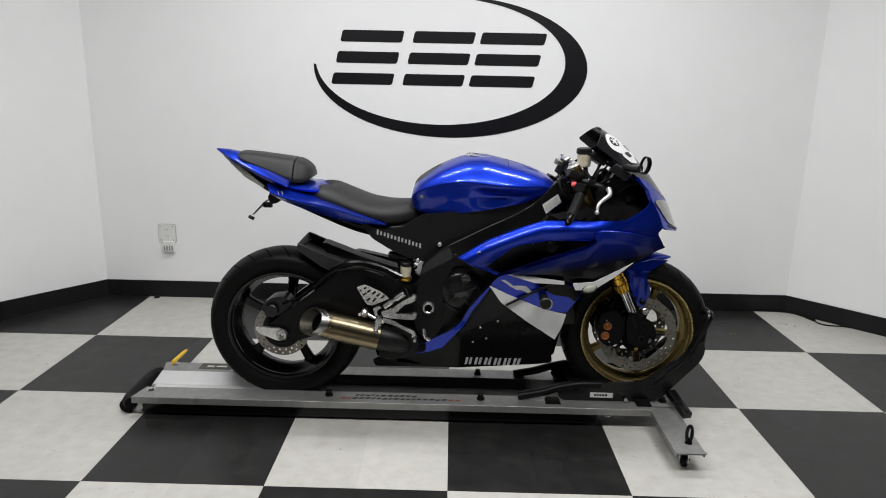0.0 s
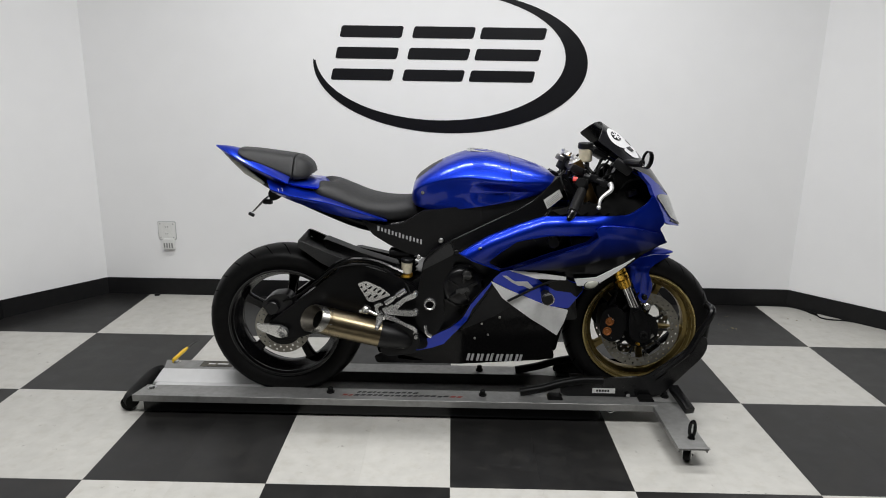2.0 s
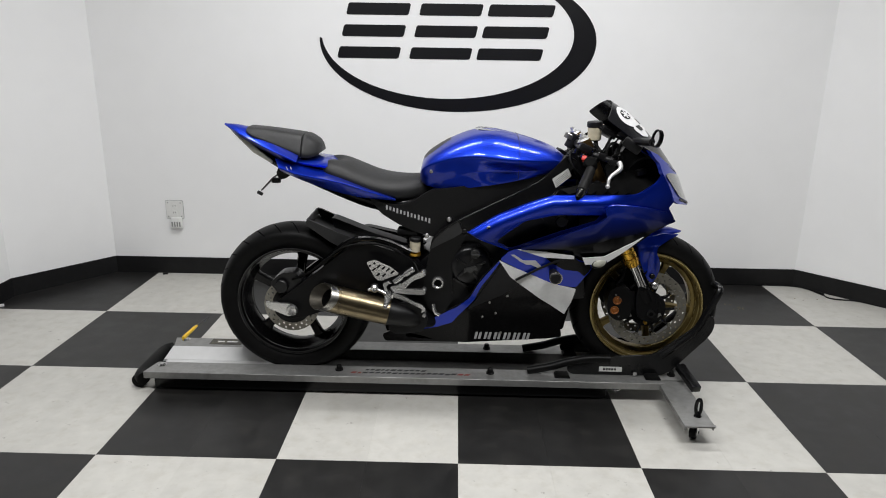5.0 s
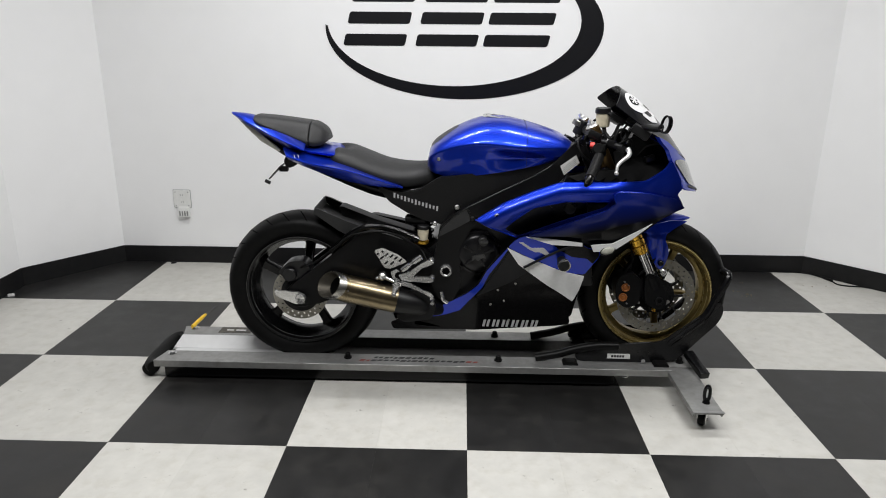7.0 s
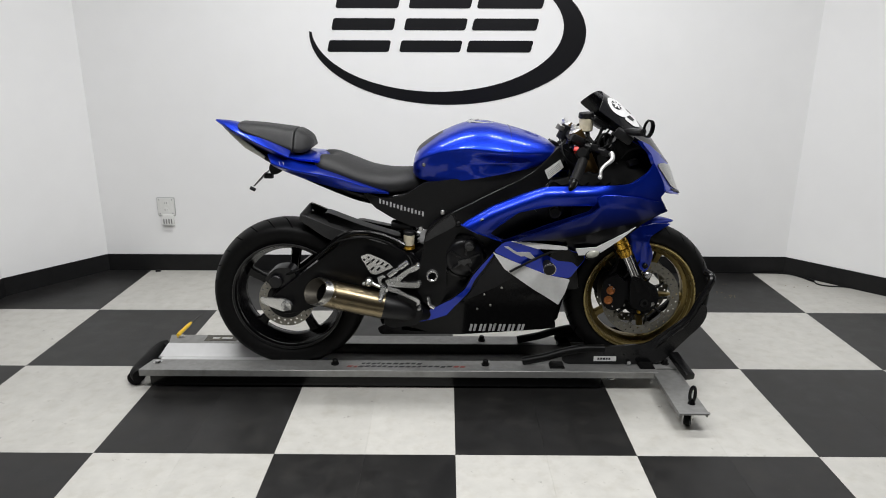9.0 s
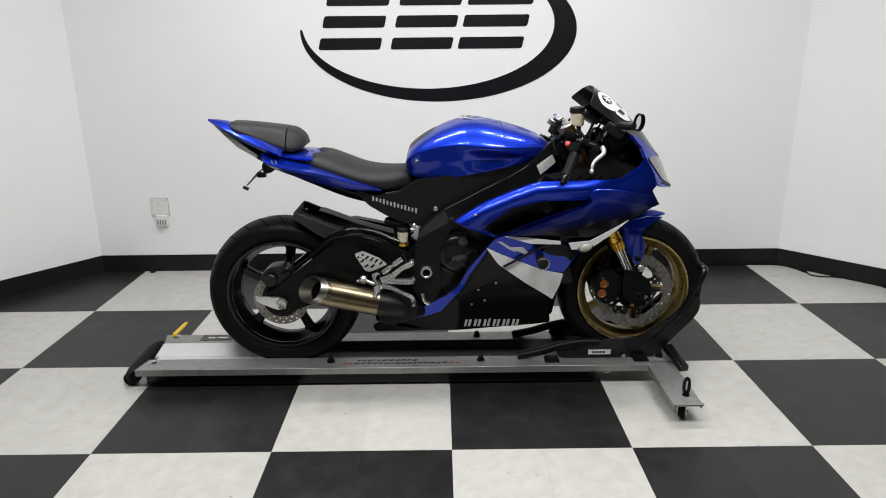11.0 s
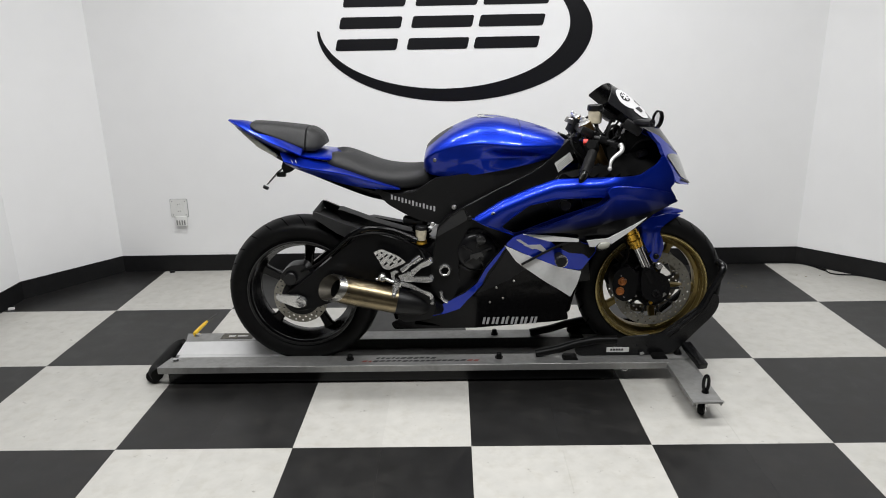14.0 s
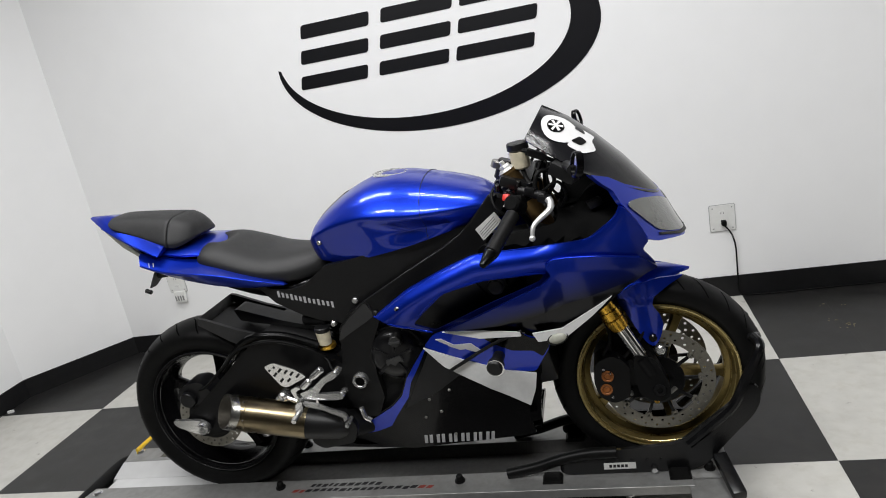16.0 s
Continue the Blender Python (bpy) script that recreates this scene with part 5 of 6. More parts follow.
    for _ in range(5):
        long = [e for e in bm.edges if e.calc_length() > 0.13]
        if not long:
            break
        bmesh.ops.subdivide_edges(bm, edges=long, cuts=1)
        bmesh.ops.triangulate(bm, faces=bm.faces)
        bmesh.ops.beautify_fill(bm, faces=bm.faces, edges=[e for e in bm.edges if not e.is_boundary])
    faces, back = list(bm.faces), {}
    for w in list(bm.verts):
        u, v = w.co.x, w.co.y
        w.co = screen_point(u, v, lift)
        back[w] = bm.verts.new(screen_point(u, v, lift - thick))
    for e in [e for e in bm.edges if e.is_boundary]:
        a, b = e.verts
        bm.faces.new((a, b, back[b], back[a]))
    for f in faces:
        bm.faces.new([back[w] for w in reversed(f.verts)])
    return part(name, bm, mat_, parent, label, angle=50)


screen = screen_sheet("windscreen", [(0, -1), (0, -0.5), (0, 0), (0, 0.5), (0, 1), (0.25, 1), (0.5, 1), (0.75, 1), (0.97, 1), (1, 0.97), (1, 0.7), (1, 0.4), (1, 0), (1, -0.4), (1, -0.7), (1, -0.97), (0.97, -1), (0.75, -1), (0.5, -1), (0.25, -1)], SMOKE, bike, 0.0, 0.003, "dark smoked windscreen with a white decal")
screen_sheet("decal", oval(0.76, 0.54, 0.18, 0.28, 28), DECAL_W, screen, 0.002, 0.001, "white oval decal")
screen_sheet("decal", round_outline([(0.62, 0.78), (0.46, 0.76), (0.42, 0.56), (0.50, 0.44), (0.50, 0.25), (0.62, 0.27)], 0.05, 3), DECAL_W, screen, 0.0022, 0.001)
screen_sheet("decal_spot", oval(0.80, 0.56, 0.080, 0.14, 20), BLACK_GLOSS, screen, 0.0035, 0.001)
screen_sheet("decal_spot", round_outline([(0.62, 0.68), (0.53, 0.66), (0.52, 0.52), (0.59, 0.50)], 0.03, 3), BLACK_GLOSS, screen, 0.0037, 0.001)
screen_sheet("decal_spot", round_outline([(0.66, 0.38), (0.57, 0.38), (0.59, 0.30), (0.66, 0.30)], 0.02, 3), BLACK_GLOSS, screen, 0.0037, 0.001)
for i in range(3):
    a = math.pi * i / 3 + 0.4
    c, s_ = math.cos(a), math.sin(a)
    screen_sheet("decal_bar", [(0.80 + 0.080 * (c * p - s_ * q), 0.56 + 0.14 * (s_ * p + c * q)) for p, q in ((-0.85, -0.16), (0.0, -0.10), (0.85, -0.16), (0.85, 0.16), (0.0, 0.10), (-0.85, 0.16))], DECAL_W, screen, 0.0045 + 0.0003 * i, 0.001)
# cockpit: inner panels, dials, screen stay
bm = bmesh.new()
prism(bm, round_outline([(0.46, 0.80), (0.62, 0.83), (0.70, 0.87), (0.73, 0.93), (0.69, 0.965), (0.63, 0.955), (0.58, 0.90), (0.52, 0.86), (0.46, 0.84)], 0.02), BIKE_Y - 0.13, BIKE_Y + 0.13)
part("cockpit_tray", bm, MATTE, bike)
panel("inner_cowl", [(0.33, 0.828), (0.42, 0.826), (0.60, 0.826), (0.690, 0.868), (0.71, 0.915), (0.68, 0.95), (0.64, 0.995), (0.58, 0.98), (0.55, 0.92), (0.54, 0.88), (0.42, 0.868), (0.34, 0.85)], lambda x, z: fair(x, z) - 0.035 - 0.9 * abs(z - 0.84) * (1.0 if x < 0.5 else 0.9), MATTE, both=True, thick=0.006)
bm = bmesh.new()
box(bm, -0.016, 0.016, -0.08, 0.08, -0.034, 0.034, 0.012, turn=Matrix.Translation((0.612, BIKE_Y, 0.968)) @ pose(0, 0, 0, 0, 28, 0))
dash = part("instrument_pod", bm, BLACK_SATIN, bike)
bm = bmesh.new()
lathe(bm, [(0.0, 0.0), (0.034, 0.0), (0.038, -0.006), (0.040, 0.0), (0.040, 0.02), (0, 0.02)], (0.594, BIKE_Y - 0.035, 0.980), seg=28, turn=pose(0, 0, 0, 0, 28, 0) @ pose(0, 0, 0, 0, 0, -90), closed=False)
part("dial", bm, BLACK_GLOSS, dash)
bm = bmesh.new()
tube(bm, [(0.480, BIKE_Y - 0.12, 1.072), (0.515, BIKE_Y - 0.125, 1.056), (0.56, BIKE_Y - 0.13, 1.032), (0.63, BIKE_Y - 0.12, 1.0)], 0.0055, seg=8)
box(bm, -0.026, 0.026, -0.010, 0.010, -0.009, 0.009, 0.004, turn=Matrix.Translation((0.517, BIKE_Y - 0.125, 1.054)) @ pose(0, 0, 0, 0, 28, 0))
part("screen_stay", bm, BLACK_SATIN, bike)
for k in (1, -1):
    y = BIKE_Y - k * 0.355
    bm = bmesh.new()
    tube(bm, [(0.585, BIKE_Y - k * 0.18, 1.025), (0.595, BIKE_Y - k * 0.23, 1.035), (0.605, BIKE_Y - k * 0.29, 1.040), (0.610, y, 1.048)], 0.0125, seg=10)
    box(bm, -0.034, 0.034, -0.030, 0.030, -0.017, 0.017, 0.009, turn=Matrix.Translation((0.586, BIKE_Y - k * 0.205, 1.018)) @ pose(0, 0, 0, 0, 30, k * -20))
    arm = part("mirror_arm", bm, BLACK_SATIN, bike)
    bm = bmesh.new()
    m = Matrix.Translation((0.618, y - k * 0.012, 1.062)) @ pose(0, 0, 0, -11, 0, k * -68)
    prism(bm, oval(0, 0, 0.021, 0.029, 24), -0.004, 0.010, holes=[oval(0, 0, 0.0165, 0.0245, 24)])
    prism(bm, oval(0, 0, 0.019, 0.027, 24), 0.004, 0.012)
    bmesh.ops.transform(bm, matrix=m, verts=bm.verts)
    part("mirror_head", bm, BLACK_GLOSS, arm)
    bm = bmesh.new()
    prism(bm, oval(0, 0, 0.0164, 0.0244, 24), 0.0, 0.003)
    bmesh.ops.transform(bm, matrix=m, verts=bm.verts)
    part("mirror_glass", bm, CHROME, arm)

# ---- fork, bars, controls
FORK_TOP, FORK_LOW = Vector((0.440, 0, 1.010)), Vector((0.712, 0, 0.430))
for k in (1, -1):
    y = BIKE_Y - k * 0.103
    at = lambda t: Vector((*(FORK_TOP.lerp(FORK_LOW, t)).to_tuple(),)) + Vector((0, y, 0))
    bm = bmesh.new()
    cyl(bm, at(0.36), at(0.70), 0.0265, seg=24)
    cyl(bm, at(0.70), at(0.74), 0.0285, 0.0295, seg=24, bevel=0.002)
    cyl(bm, at(0.74), at(0.80), 0.0295, 0.0255, seg=24, bevel=0.003)
    fork = part("fork_leg", bm, GOLD_ANO, bike, "gold anodised fork tube")
    bm = bmesh.new()
    cyl(bm, at(0.79), at(1.03), 0.0195, seg=24)
    part("stanchion", bm, CHROME, fork, "polished chrome stanchion")
    bm = bmesh.new()
    cyl(bm, at(-0.02), at(0.37), 0.0255, seg=24)
    part("upper_tube", bm, BRONZE, fork, "dull bronze upper fork tube")
    bm = bmesh.new()
    cyl(bm, at(-0.014), at(-0.002), 0.0262, seg=24, bevel=0.002)
    part("gold_band", bm, BRONZE, fork)
    bm = bmesh.new()
    cyl(bm, at(-0.030), at(-0.014), 0.0205, 0.0245, seg=20, bevel=0.003)
    cyl(bm, at(-0.044), at(-0.029), 0.0145, 0.0160, seg=6, bevel=0.001)
    cyl(bm, at(-0.062), at(-0.043), 0.0065, 0.0075, seg=12, bevel=0.001)
    part("fork_cap", bm, BRIGHT, fork, "silver fork cap with adjuster")
    bm = bmesh.new()
    cyl(bm, at(-0.0165), at(-0.0145), 0.0255, seg=20)
    part("cap_ring", bm, BLACK_SATIN, fork)
    bm = bmesh.new()
    prism(bm, round_outline([(0.680, 0.475), (0.735, 0.455), (0.762, 0.385), (0.768, 0.340), (0.735, 0.322), (0.685, 0.345), (0.675, 0.42)], 0.02), y - 0.022, y + 0.022)
    cyl(bm, at(0.955), at(1.04), 0.027, seg=20)
    foot = part("axle_clamp", bm, BLACK_MID, bike)
    bm = bmesh.new()
    lathe(bm, [(0.008, 0.0), (0.008, -0.003), (0.017, -0.003), (0.019, 0.0), (0.019, 0.03), (0.0, 0.03), (0.0, 0.0)], (FX, y - k * 0.024, FZ), seg=18, closed=False)
    part("axle_nut", bm, BLACK_STEEL, foot)
for t, h in ((0.036, 0.030), (0.27, 0.03)):
    c = FORK_TOP.lerp(FORK_LOW, t)
    bm = bmesh.new()
    m = Matrix.Translation((c.x, BIKE_Y, c.z)) @ pose(0, 0, 0, 0, 25, 0)
    box(bm, -0.038, 0.038, -0.145, 0.145, -h / 2, h / 2, 0.012, turn=m)
    cyl(bm, m @ Vector((-0.04, 0, -h)), m @ Vector((-0.04, 0, h * 0.9)), 0.022, seg=20, bevel=0.003)
    part("triple_clamp", bm, BLACK_SATIN, bike)
bm = bmesh.new()
cyl(bm, (0.425, BIKE_Y, 0.97), (0.56, BIKE_Y, 0.68), 0.034, seg=20)
part("steering_head", bm, BLACK_SATIN, bike)
bm = bmesh.new()
lathe(bm, [(0.0, 0.0), (0.018, 0.0), (0.021, 0.003), (0.021, 0.02), (0.0, 0.02)], (0.405, BIKE_Y, 1.03), seg=20, turn=pose(0, 0, 0, 0, 25, 0) @ pose(0, 0, 0, -90, 0, 0), closed=False)
part("stem_nut", bm, DULL_ALLOY, bike)
for k in (1, -1):
    f = lambda x, s, z: (x, BIKE_Y - k * s, z)
    bm = bmesh.new()
    tube(bm, [f(0.475, 0.10, 0.955), f(0.462, 0.15, 0.955), f(0.425, 0.26, 0.905), f(0.387, 0.345, 0.868)], 0.011, seg=12, steps=3)
    cyl(bm, f(0.468, 0.103, 0.935), f(0.448, 0.103, 0.978), 0.036, seg=20, bevel=0.003)
    bar = part("handlebar", bm, BLACK_STEEL, bike)
    bm = bmesh.new()
    ga, gb = Vector(f(0.446, 0.215, 0.932)), Vector(f(0.394, 0.335, 0.874))
    gd = (gb - ga).normalized()
    gu = gd.orthogonal().normalized()
    gv = gd.cross(gu)
    rings = []
    for i in range(31):
        rr = (0.0176, 0.0180, 0.0180)[i % 3] if 0 < i < 30 else 0.012
        c = ga.lerp(gb, i / 30)
        rings.append([bm.verts.new(c + (gu * math.cos(2 * math.pi * j / 18) + gv * math.sin(2 * math.pi * j / 18)) * rr) for j in range(18)])
    for p, q in zip(rings, rings[1:]):
        for j in range(18):
            bm.faces.new((p[j], p[(j + 1) % 18], q[(j + 1) % 18], q[j]))
    bm.faces.new(rings[0])
    bm.faces.new(rings[-1][::-1])
    part("grip", bm, RUBBER, bar, "ribbed black rubber grip")
    bm = bmesh.new()
    cyl(bm, f(0.394, 0.335, 0.874), f(0.377, 0.378, 0.862), 0.017, 0.008, seg=16, bevel=0.002)
    part("bar_end", bm, BLACK_GLOSS, bar)
    bm = bmesh.new()
    m = Matrix.Translation(f(0.452, 0.178, 0.942)) @ pose(0, 0, 0, k * -28, 0, k * -20)
    cyl(bm, m @ Vector((0, -0.030, 0.002)), m @ Vector((0, 0.024, 0.002)), 0.0215, seg=18, bevel=0.005)
    box(bm, -0.018, 0.020, -0.014, 0.020, 0.008, 0.026, 0.005, turn=m)
    part("switch_block", bm, MATTE, bar)
    bm = bmesh.new()
    box(bm, -0.034, -0.016, -0.014, 0.014, 0.012, 0.030, 0.004, turn=m)
    part("switch_key", bm, RED if k == 1 else BLACK_SATIN, bar, "red stop switch" if k == 1 else "")
    bm = bmesh.new()
    mc = Matrix.Translation(f(0.492, 0.170, 0.968)) @ pose(0, 0, 0, 0, 12, k * -30)
    cyl(bm, mc @ Vector((-0.035, 0, 0)), mc @ Vector((0.045, 0, 0)), 0.0115, seg=14, bevel=0.002)
    box(bm, -0.012, 0.016, -0.012, 0.012, -0.002, 0.016, 0.004, turn=mc)
    box(bm, 0.030, 0.060, -0.020, 0.008, -0.012, 0.006, 0.005, turn=mc)
    part("master_cylinder", bm, BLACK_SATIN, bar)
    bm = bmesh.new()
    pts = [Vector(f(*p)) for p in ((0.537, 0.232, 0.962), (0.542, 0.240, 0.953), (0.538, 0.254, 0.941), (0.515, 0.270, 0.927), (0.497, 0.285, 0.913), (0.491, 0.296, 0.888))]
    tube(bm, pts, 0.0095, seg=12, steps=4, taper=0.0048)
    bmesh.ops.create_uvsphere(bm, u_segments=14, v_segments=10, radius=0.0078, matrix=Matrix.Translation(pts[-1]))
    part("lever", bm, BRIGHT if k == 1 else BLACK_SATIN, bar, "short bright silver brake lever" if k == 1 else "")
bm = bmesh.new()
cyl(bm, (0.474, ys(0.12), 1.020), (0.472, ys(0.12), 1.068), 0.0235, 0.0255, seg=24, bevel=0.004)
res = part("fluid_reservoir", bm, TAN, bike, "tan translucent brake fluid reservoir")
bm = bmesh.new()
cyl(bm, (0.472, ys(0.12), 1.068), (0.471, ys(0.12), 1.089), 0.0285, 0.0275, seg=24, bevel=0.003)
part("lid", bm, BLACK_SATIN, res, "black lid")
bm = bmesh.new()
tube(bm, [(0.474, ys(0.12), 1.022), (0.482, ys(0.14), 1.0), (0.50, ys(0.18), 0.975)], 0.006, seg=8)
part("reservoir_hose", bm, RUBBER, bike)
for pts in ([(0.50, BIKE_Y - 0.14, 0.985), (0.525, BIKE_Y - 0.13, 1.03), (0.53, BIKE_Y - 0.09, 1.02), (0.52, BIKE_Y - 0.06, 0.95), (0.54, BIKE_Y - 0.05, 0.86)],
            [(0.46, BIKE_Y - 0.17, 0.95), (0.50, BIKE_Y - 0.16, 0.99), (0.515, BIKE_Y - 0.11, 0.98), (0.50, BIKE_Y - 0.07, 0.90)],
            [(0.445, BIKE_Y + 0.17, 0.95), (0.50, BIKE_Y + 0.15, 1.02), (0.52, BIKE_Y + 0.08, 1.0), (0.51, BIKE_Y + 0.03, 0.90)],
            [(0.50, BIKE_Y - 0.06, 0.86), (0.60, BIKE_Y - 0.07, 0.72), (0.63, BIKE_Y - 0.085, 0.60), (0.62, BIKE_Y - 0.10, 0.48)]):
    bm = bmesh.new()
    tube(bm, pts, 0.0048, seg=8)
    part("control_cable", bm, RUBBER, bike)
for pts, rr in (([(0.40, BIKE_Y - 0.09, 0.985), (0.385, BIKE_Y - 0.12, 0.965), (0.395, BIKE_Y - 0.14, 0.93), (0.43, BIKE_Y - 0.13, 0.90)], 0.004),
                ([(0.52, BIKE_Y - 0.155, 0.965), (0.56, BIKE_Y - 0.16, 0.985), (0.575, BIKE_Y - 0.15, 0.945), (0.55, BIKE_Y - 0.13, 0.90), (0.53, BIKE_Y - 0.10, 0.86)], 0.004),
                ([(0.555, BIKE_Y - 0.12, 1.03), (0.535, BIKE_Y - 0.13, 1.0), (0.545, BIKE_Y - 0.14, 0.96), (0.575, BIKE_Y - 0.13, 0.93)], 0.0035),
                ([(0.50, BIKE_Y - 0.175, 0.965), (0.515, BIKE_Y - 0.165, 1.012), (0.545, BIKE_Y - 0.15, 1.014), (0.552, BIKE_Y - 0.15, 0.985), (0.53, BIKE_Y - 0.14, 0.95)], 0.0055)):
    bm = bmesh.new()
    tube(bm, pts, rr, seg=8)
    part("control_cable", bm, RUBBER, bike)
for x, o, z, r in ((0.405, 0.135, 0.985, 0.008), (0.425, 0.15, 0.968, 0.007), (0.462, 0.152, 0.99, 0.007), (0.49, 0.165, 0.985, 0.006), (0.385, 0.11, 0.955, 0.009)):
    bm = bmesh.new()
    cyl(bm, (x, BIKE_Y - o, z - 0.008), (x + 0.004, BIKE_Y - o - 0.004, z + 0.010), r, seg=8, bevel=0.0015)
    part("clamp_bolt", bm, BLACK_STEEL, bike)
for x, o, z, w_, tilt in ((0.60, 0.10, 0.895, 0.026, 20), (0.64, 0.12, 0.915, 0.018, -15), (0.655, 0.10, 0.885, 0.022, 10), (0.585, 0.12, 0.87, 0.014, 50)):
    bm = bmesh.new()
    box(bm, -w_, w_, -0.012, 0.012, -0.010, 0.010, 0.003, turn=Matrix.Translation((x, BIKE_Y - o - 0.025, z)) @ pose(0, 0, 0, 0, tilt, 12))
    part("wiring_connector", bm, BLACK_SATIN, bike)


# ---- wheels
def tyre_bm(c, r, w, turn, fit=0.70):
    bm = bmesh.new()
    h = w / 2
    prof = [(r * fit, -h * 0.72), (r * (fit + 0.015), -h * 0.80), (r * (fit + 0.065), -h * 0.93), (r * 0.86, -h * 1.0), (r * 0.915, -h * 0.93), (r * 0.957, -h * 0.72), (r * 0.983, -h * 0.46), (r * 0.997, -h * 0.2), (r, 0)]
    prof = prof + [(a, -o) for a, o in reversed(prof[:-1])]
    lathe(bm, prof, c, seg=96, turn=turn, closed=True)
    return bm


def wheel(name, cx, cz, r, w, turn, paint, spoke_w, label, first, ratio=0.715):
    c = Vector((cx, BIKE_Y, cz))
    rim = r * ratio
    bm = bmesh.new()
    h = w * 0.40
    lathe(bm, [(rim, -h), (rim + 0.004, -h - 0.004), (rim + 0.002, -h - 0.009), (rim - 0.008, -h - 0.008), (rim - 0.014, -h + 0.004), (rim - 0.020, -h * 0.5), (rim - 0.034, -0.018), (rim - 0.036, 0), (rim - 0.034, 0.018), (rim - 0.020, h * 0.5), (rim - 0.014, h - 0.004), (rim - 0.008, h + 0.008), (rim + 0.002, h + 0.009), (rim + 0.004, h + 0.004), (rim, h)], c, seg=96, turn=turn)
    m = Matrix.Translation(c) @ turn
    lathe(bm, [(0.018, -0.05), (0.040, -0.05), (0.046, -0.035), (0.046, 0.035), (0.040, 0.05), (0.018, 0.05)], c, seg=32, turn=turn)
    spokes = []
    for i in range(5):
        a = 360 / 5 * i + first
        t = m @ pose(0, 0, 0, 0, a, 0)
        # a spoke: a tapered blade with a ridge
        sp = bmesh.new()
        sec = []
        for rr, ww, dd in ((0.035, spoke_w * 1.5, 0.022), (0.075, spoke_w, 0.019), (rim * 0.62, spoke_w * 0.9, 0.016), (rim - 0.045, spoke_w * 1.0, 0.015), (rim - 0.022, spoke_w * 1.9, 0.016)):
            sec.append([sp.verts.new(t @ Vector((rr, y, z))) for y, z in ((-dd, -ww * 0.35), (-dd, ww * 0.35), (-dd * 0.3, ww / 2), (dd * 0.3, ww / 2), (dd, ww * 0.35), (dd, -ww * 0.35), (dd * 0.3, -ww / 2), (-dd * 0.3, -ww / 2))])
        for p, q in zip(sec, sec[1:]):
            for j in range(8):
                sp.faces.new((p[j], p[(j + 1) % 8], q[(j + 1) % 8], q[j]))
        sp.faces.new(sec[0])
        sp.faces.new(sec[-1][::-1])
        spokes.append(sp)
    wh = part(name, bm, paint, bike, label, angle=40)
    for sp in spokes:
        part("spoke", sp, paint, wh)
    part("tyre", tyre_bm(c, r, w, turn, ratio - 0.015), TYRE, wh, "worn black tyre", angle=60)
    # slanted black strips, slightly raised, for the shade in the tread grooves
    bm = bmesh.new()
    n = 26
    hw = w / 2
    prof = [(0.925, 0.90), (0.957, 0.72), (0.983, 0.46), (0.997, 0.2), (1.0, 0.05)]
    for i in range(n):
        for k in (-1, 1):
            base = 2 * math.pi * (i + (0.5 if k > 0 else 0)) / n
            rows = []
            for j, (fr, fo) in enumerate(prof):
                a0 = base + 0.17 * j / 4
                row = []
                for da in (-0.009, 0.009):
                    row.append(bm.verts.new(m @ Vector(((r * fr + 0.0008) * math.cos(a0 + da), k * fo * hw * 1.004, (r * fr + 0.0008) * math.sin(a0 + da)))))
                rows.append(row)
            for p, q in zip(rows, rows[1:]):
                bm.faces.new((p[0], p[1], q[1], q[0]))
    part("tread_grooves", bm, RECESS_BLACK, wh)
    return wh, m


def brake_disc(parent, m, off, r0, r1, holes, mat_, thick=0.005):
    bm = bmesh.new()
    n = 72
    ring = lambda r: [(r * math.cos(2 * math.pi * i / n), r * math.sin(2 * math.pi * i / n)) for i in range(n)]
    hs = [ring(r0)]
    for i in range(holes):
        for j, f in enumerate((0.30, 0.72)):
            a = 2 * math.pi * (i + 0.5 * j) / holes
            rr = r0 + (r1 - r0) * f
            hs.append(oval(rr * math.cos(a), rr * math.sin(a), 0.0042, 0.0042, 8))
    prism(bm, ring(r1), off - thick / 2, off + thick / 2, holes=hs)
    bmesh.ops.transform(bm, matrix=m, verts=bm.verts)
    return part("brake_disc", bm, mat_, parent, "drilled steel brake disc")


RIM_BLACK = material("black_wheel_paint", (0.0035, 0.0035, 0.004), 0.20, grain=0.1, stain=0.2, stain_size=15, stain_colour=(0.010, 0.009, 0.008), specular=0.26)
RIM_EDGE = material("rim_glint_black", (0.02, 0.02, 0.021), 0.16, grain=0.1, specular=0.9)
rear, rm = wheel("rear_wheel", RX, RZ, RR, 0.170, Matrix.Identity(4), RIM_BLACK, 0.040, "gloss black five-spoke rear wheel", -9)
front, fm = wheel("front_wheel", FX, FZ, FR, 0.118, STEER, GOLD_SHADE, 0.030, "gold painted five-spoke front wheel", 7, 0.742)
# Lips in the brighter gold carry the rim's highlight rings.
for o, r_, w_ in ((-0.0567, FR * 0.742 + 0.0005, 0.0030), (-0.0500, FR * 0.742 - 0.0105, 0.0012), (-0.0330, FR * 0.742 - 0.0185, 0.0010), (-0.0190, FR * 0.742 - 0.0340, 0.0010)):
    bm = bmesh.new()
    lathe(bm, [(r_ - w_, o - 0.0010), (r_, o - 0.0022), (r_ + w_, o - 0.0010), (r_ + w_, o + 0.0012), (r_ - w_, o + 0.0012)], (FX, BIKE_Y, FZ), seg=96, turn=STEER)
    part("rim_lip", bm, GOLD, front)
# Two paler, glossier rings added for the glints on the black rim.
for o, rr in ((-0.0785, 0.7165), (-0.0640, 0.672)):
    bm = bmesh.new()
    r_ = RR * rr
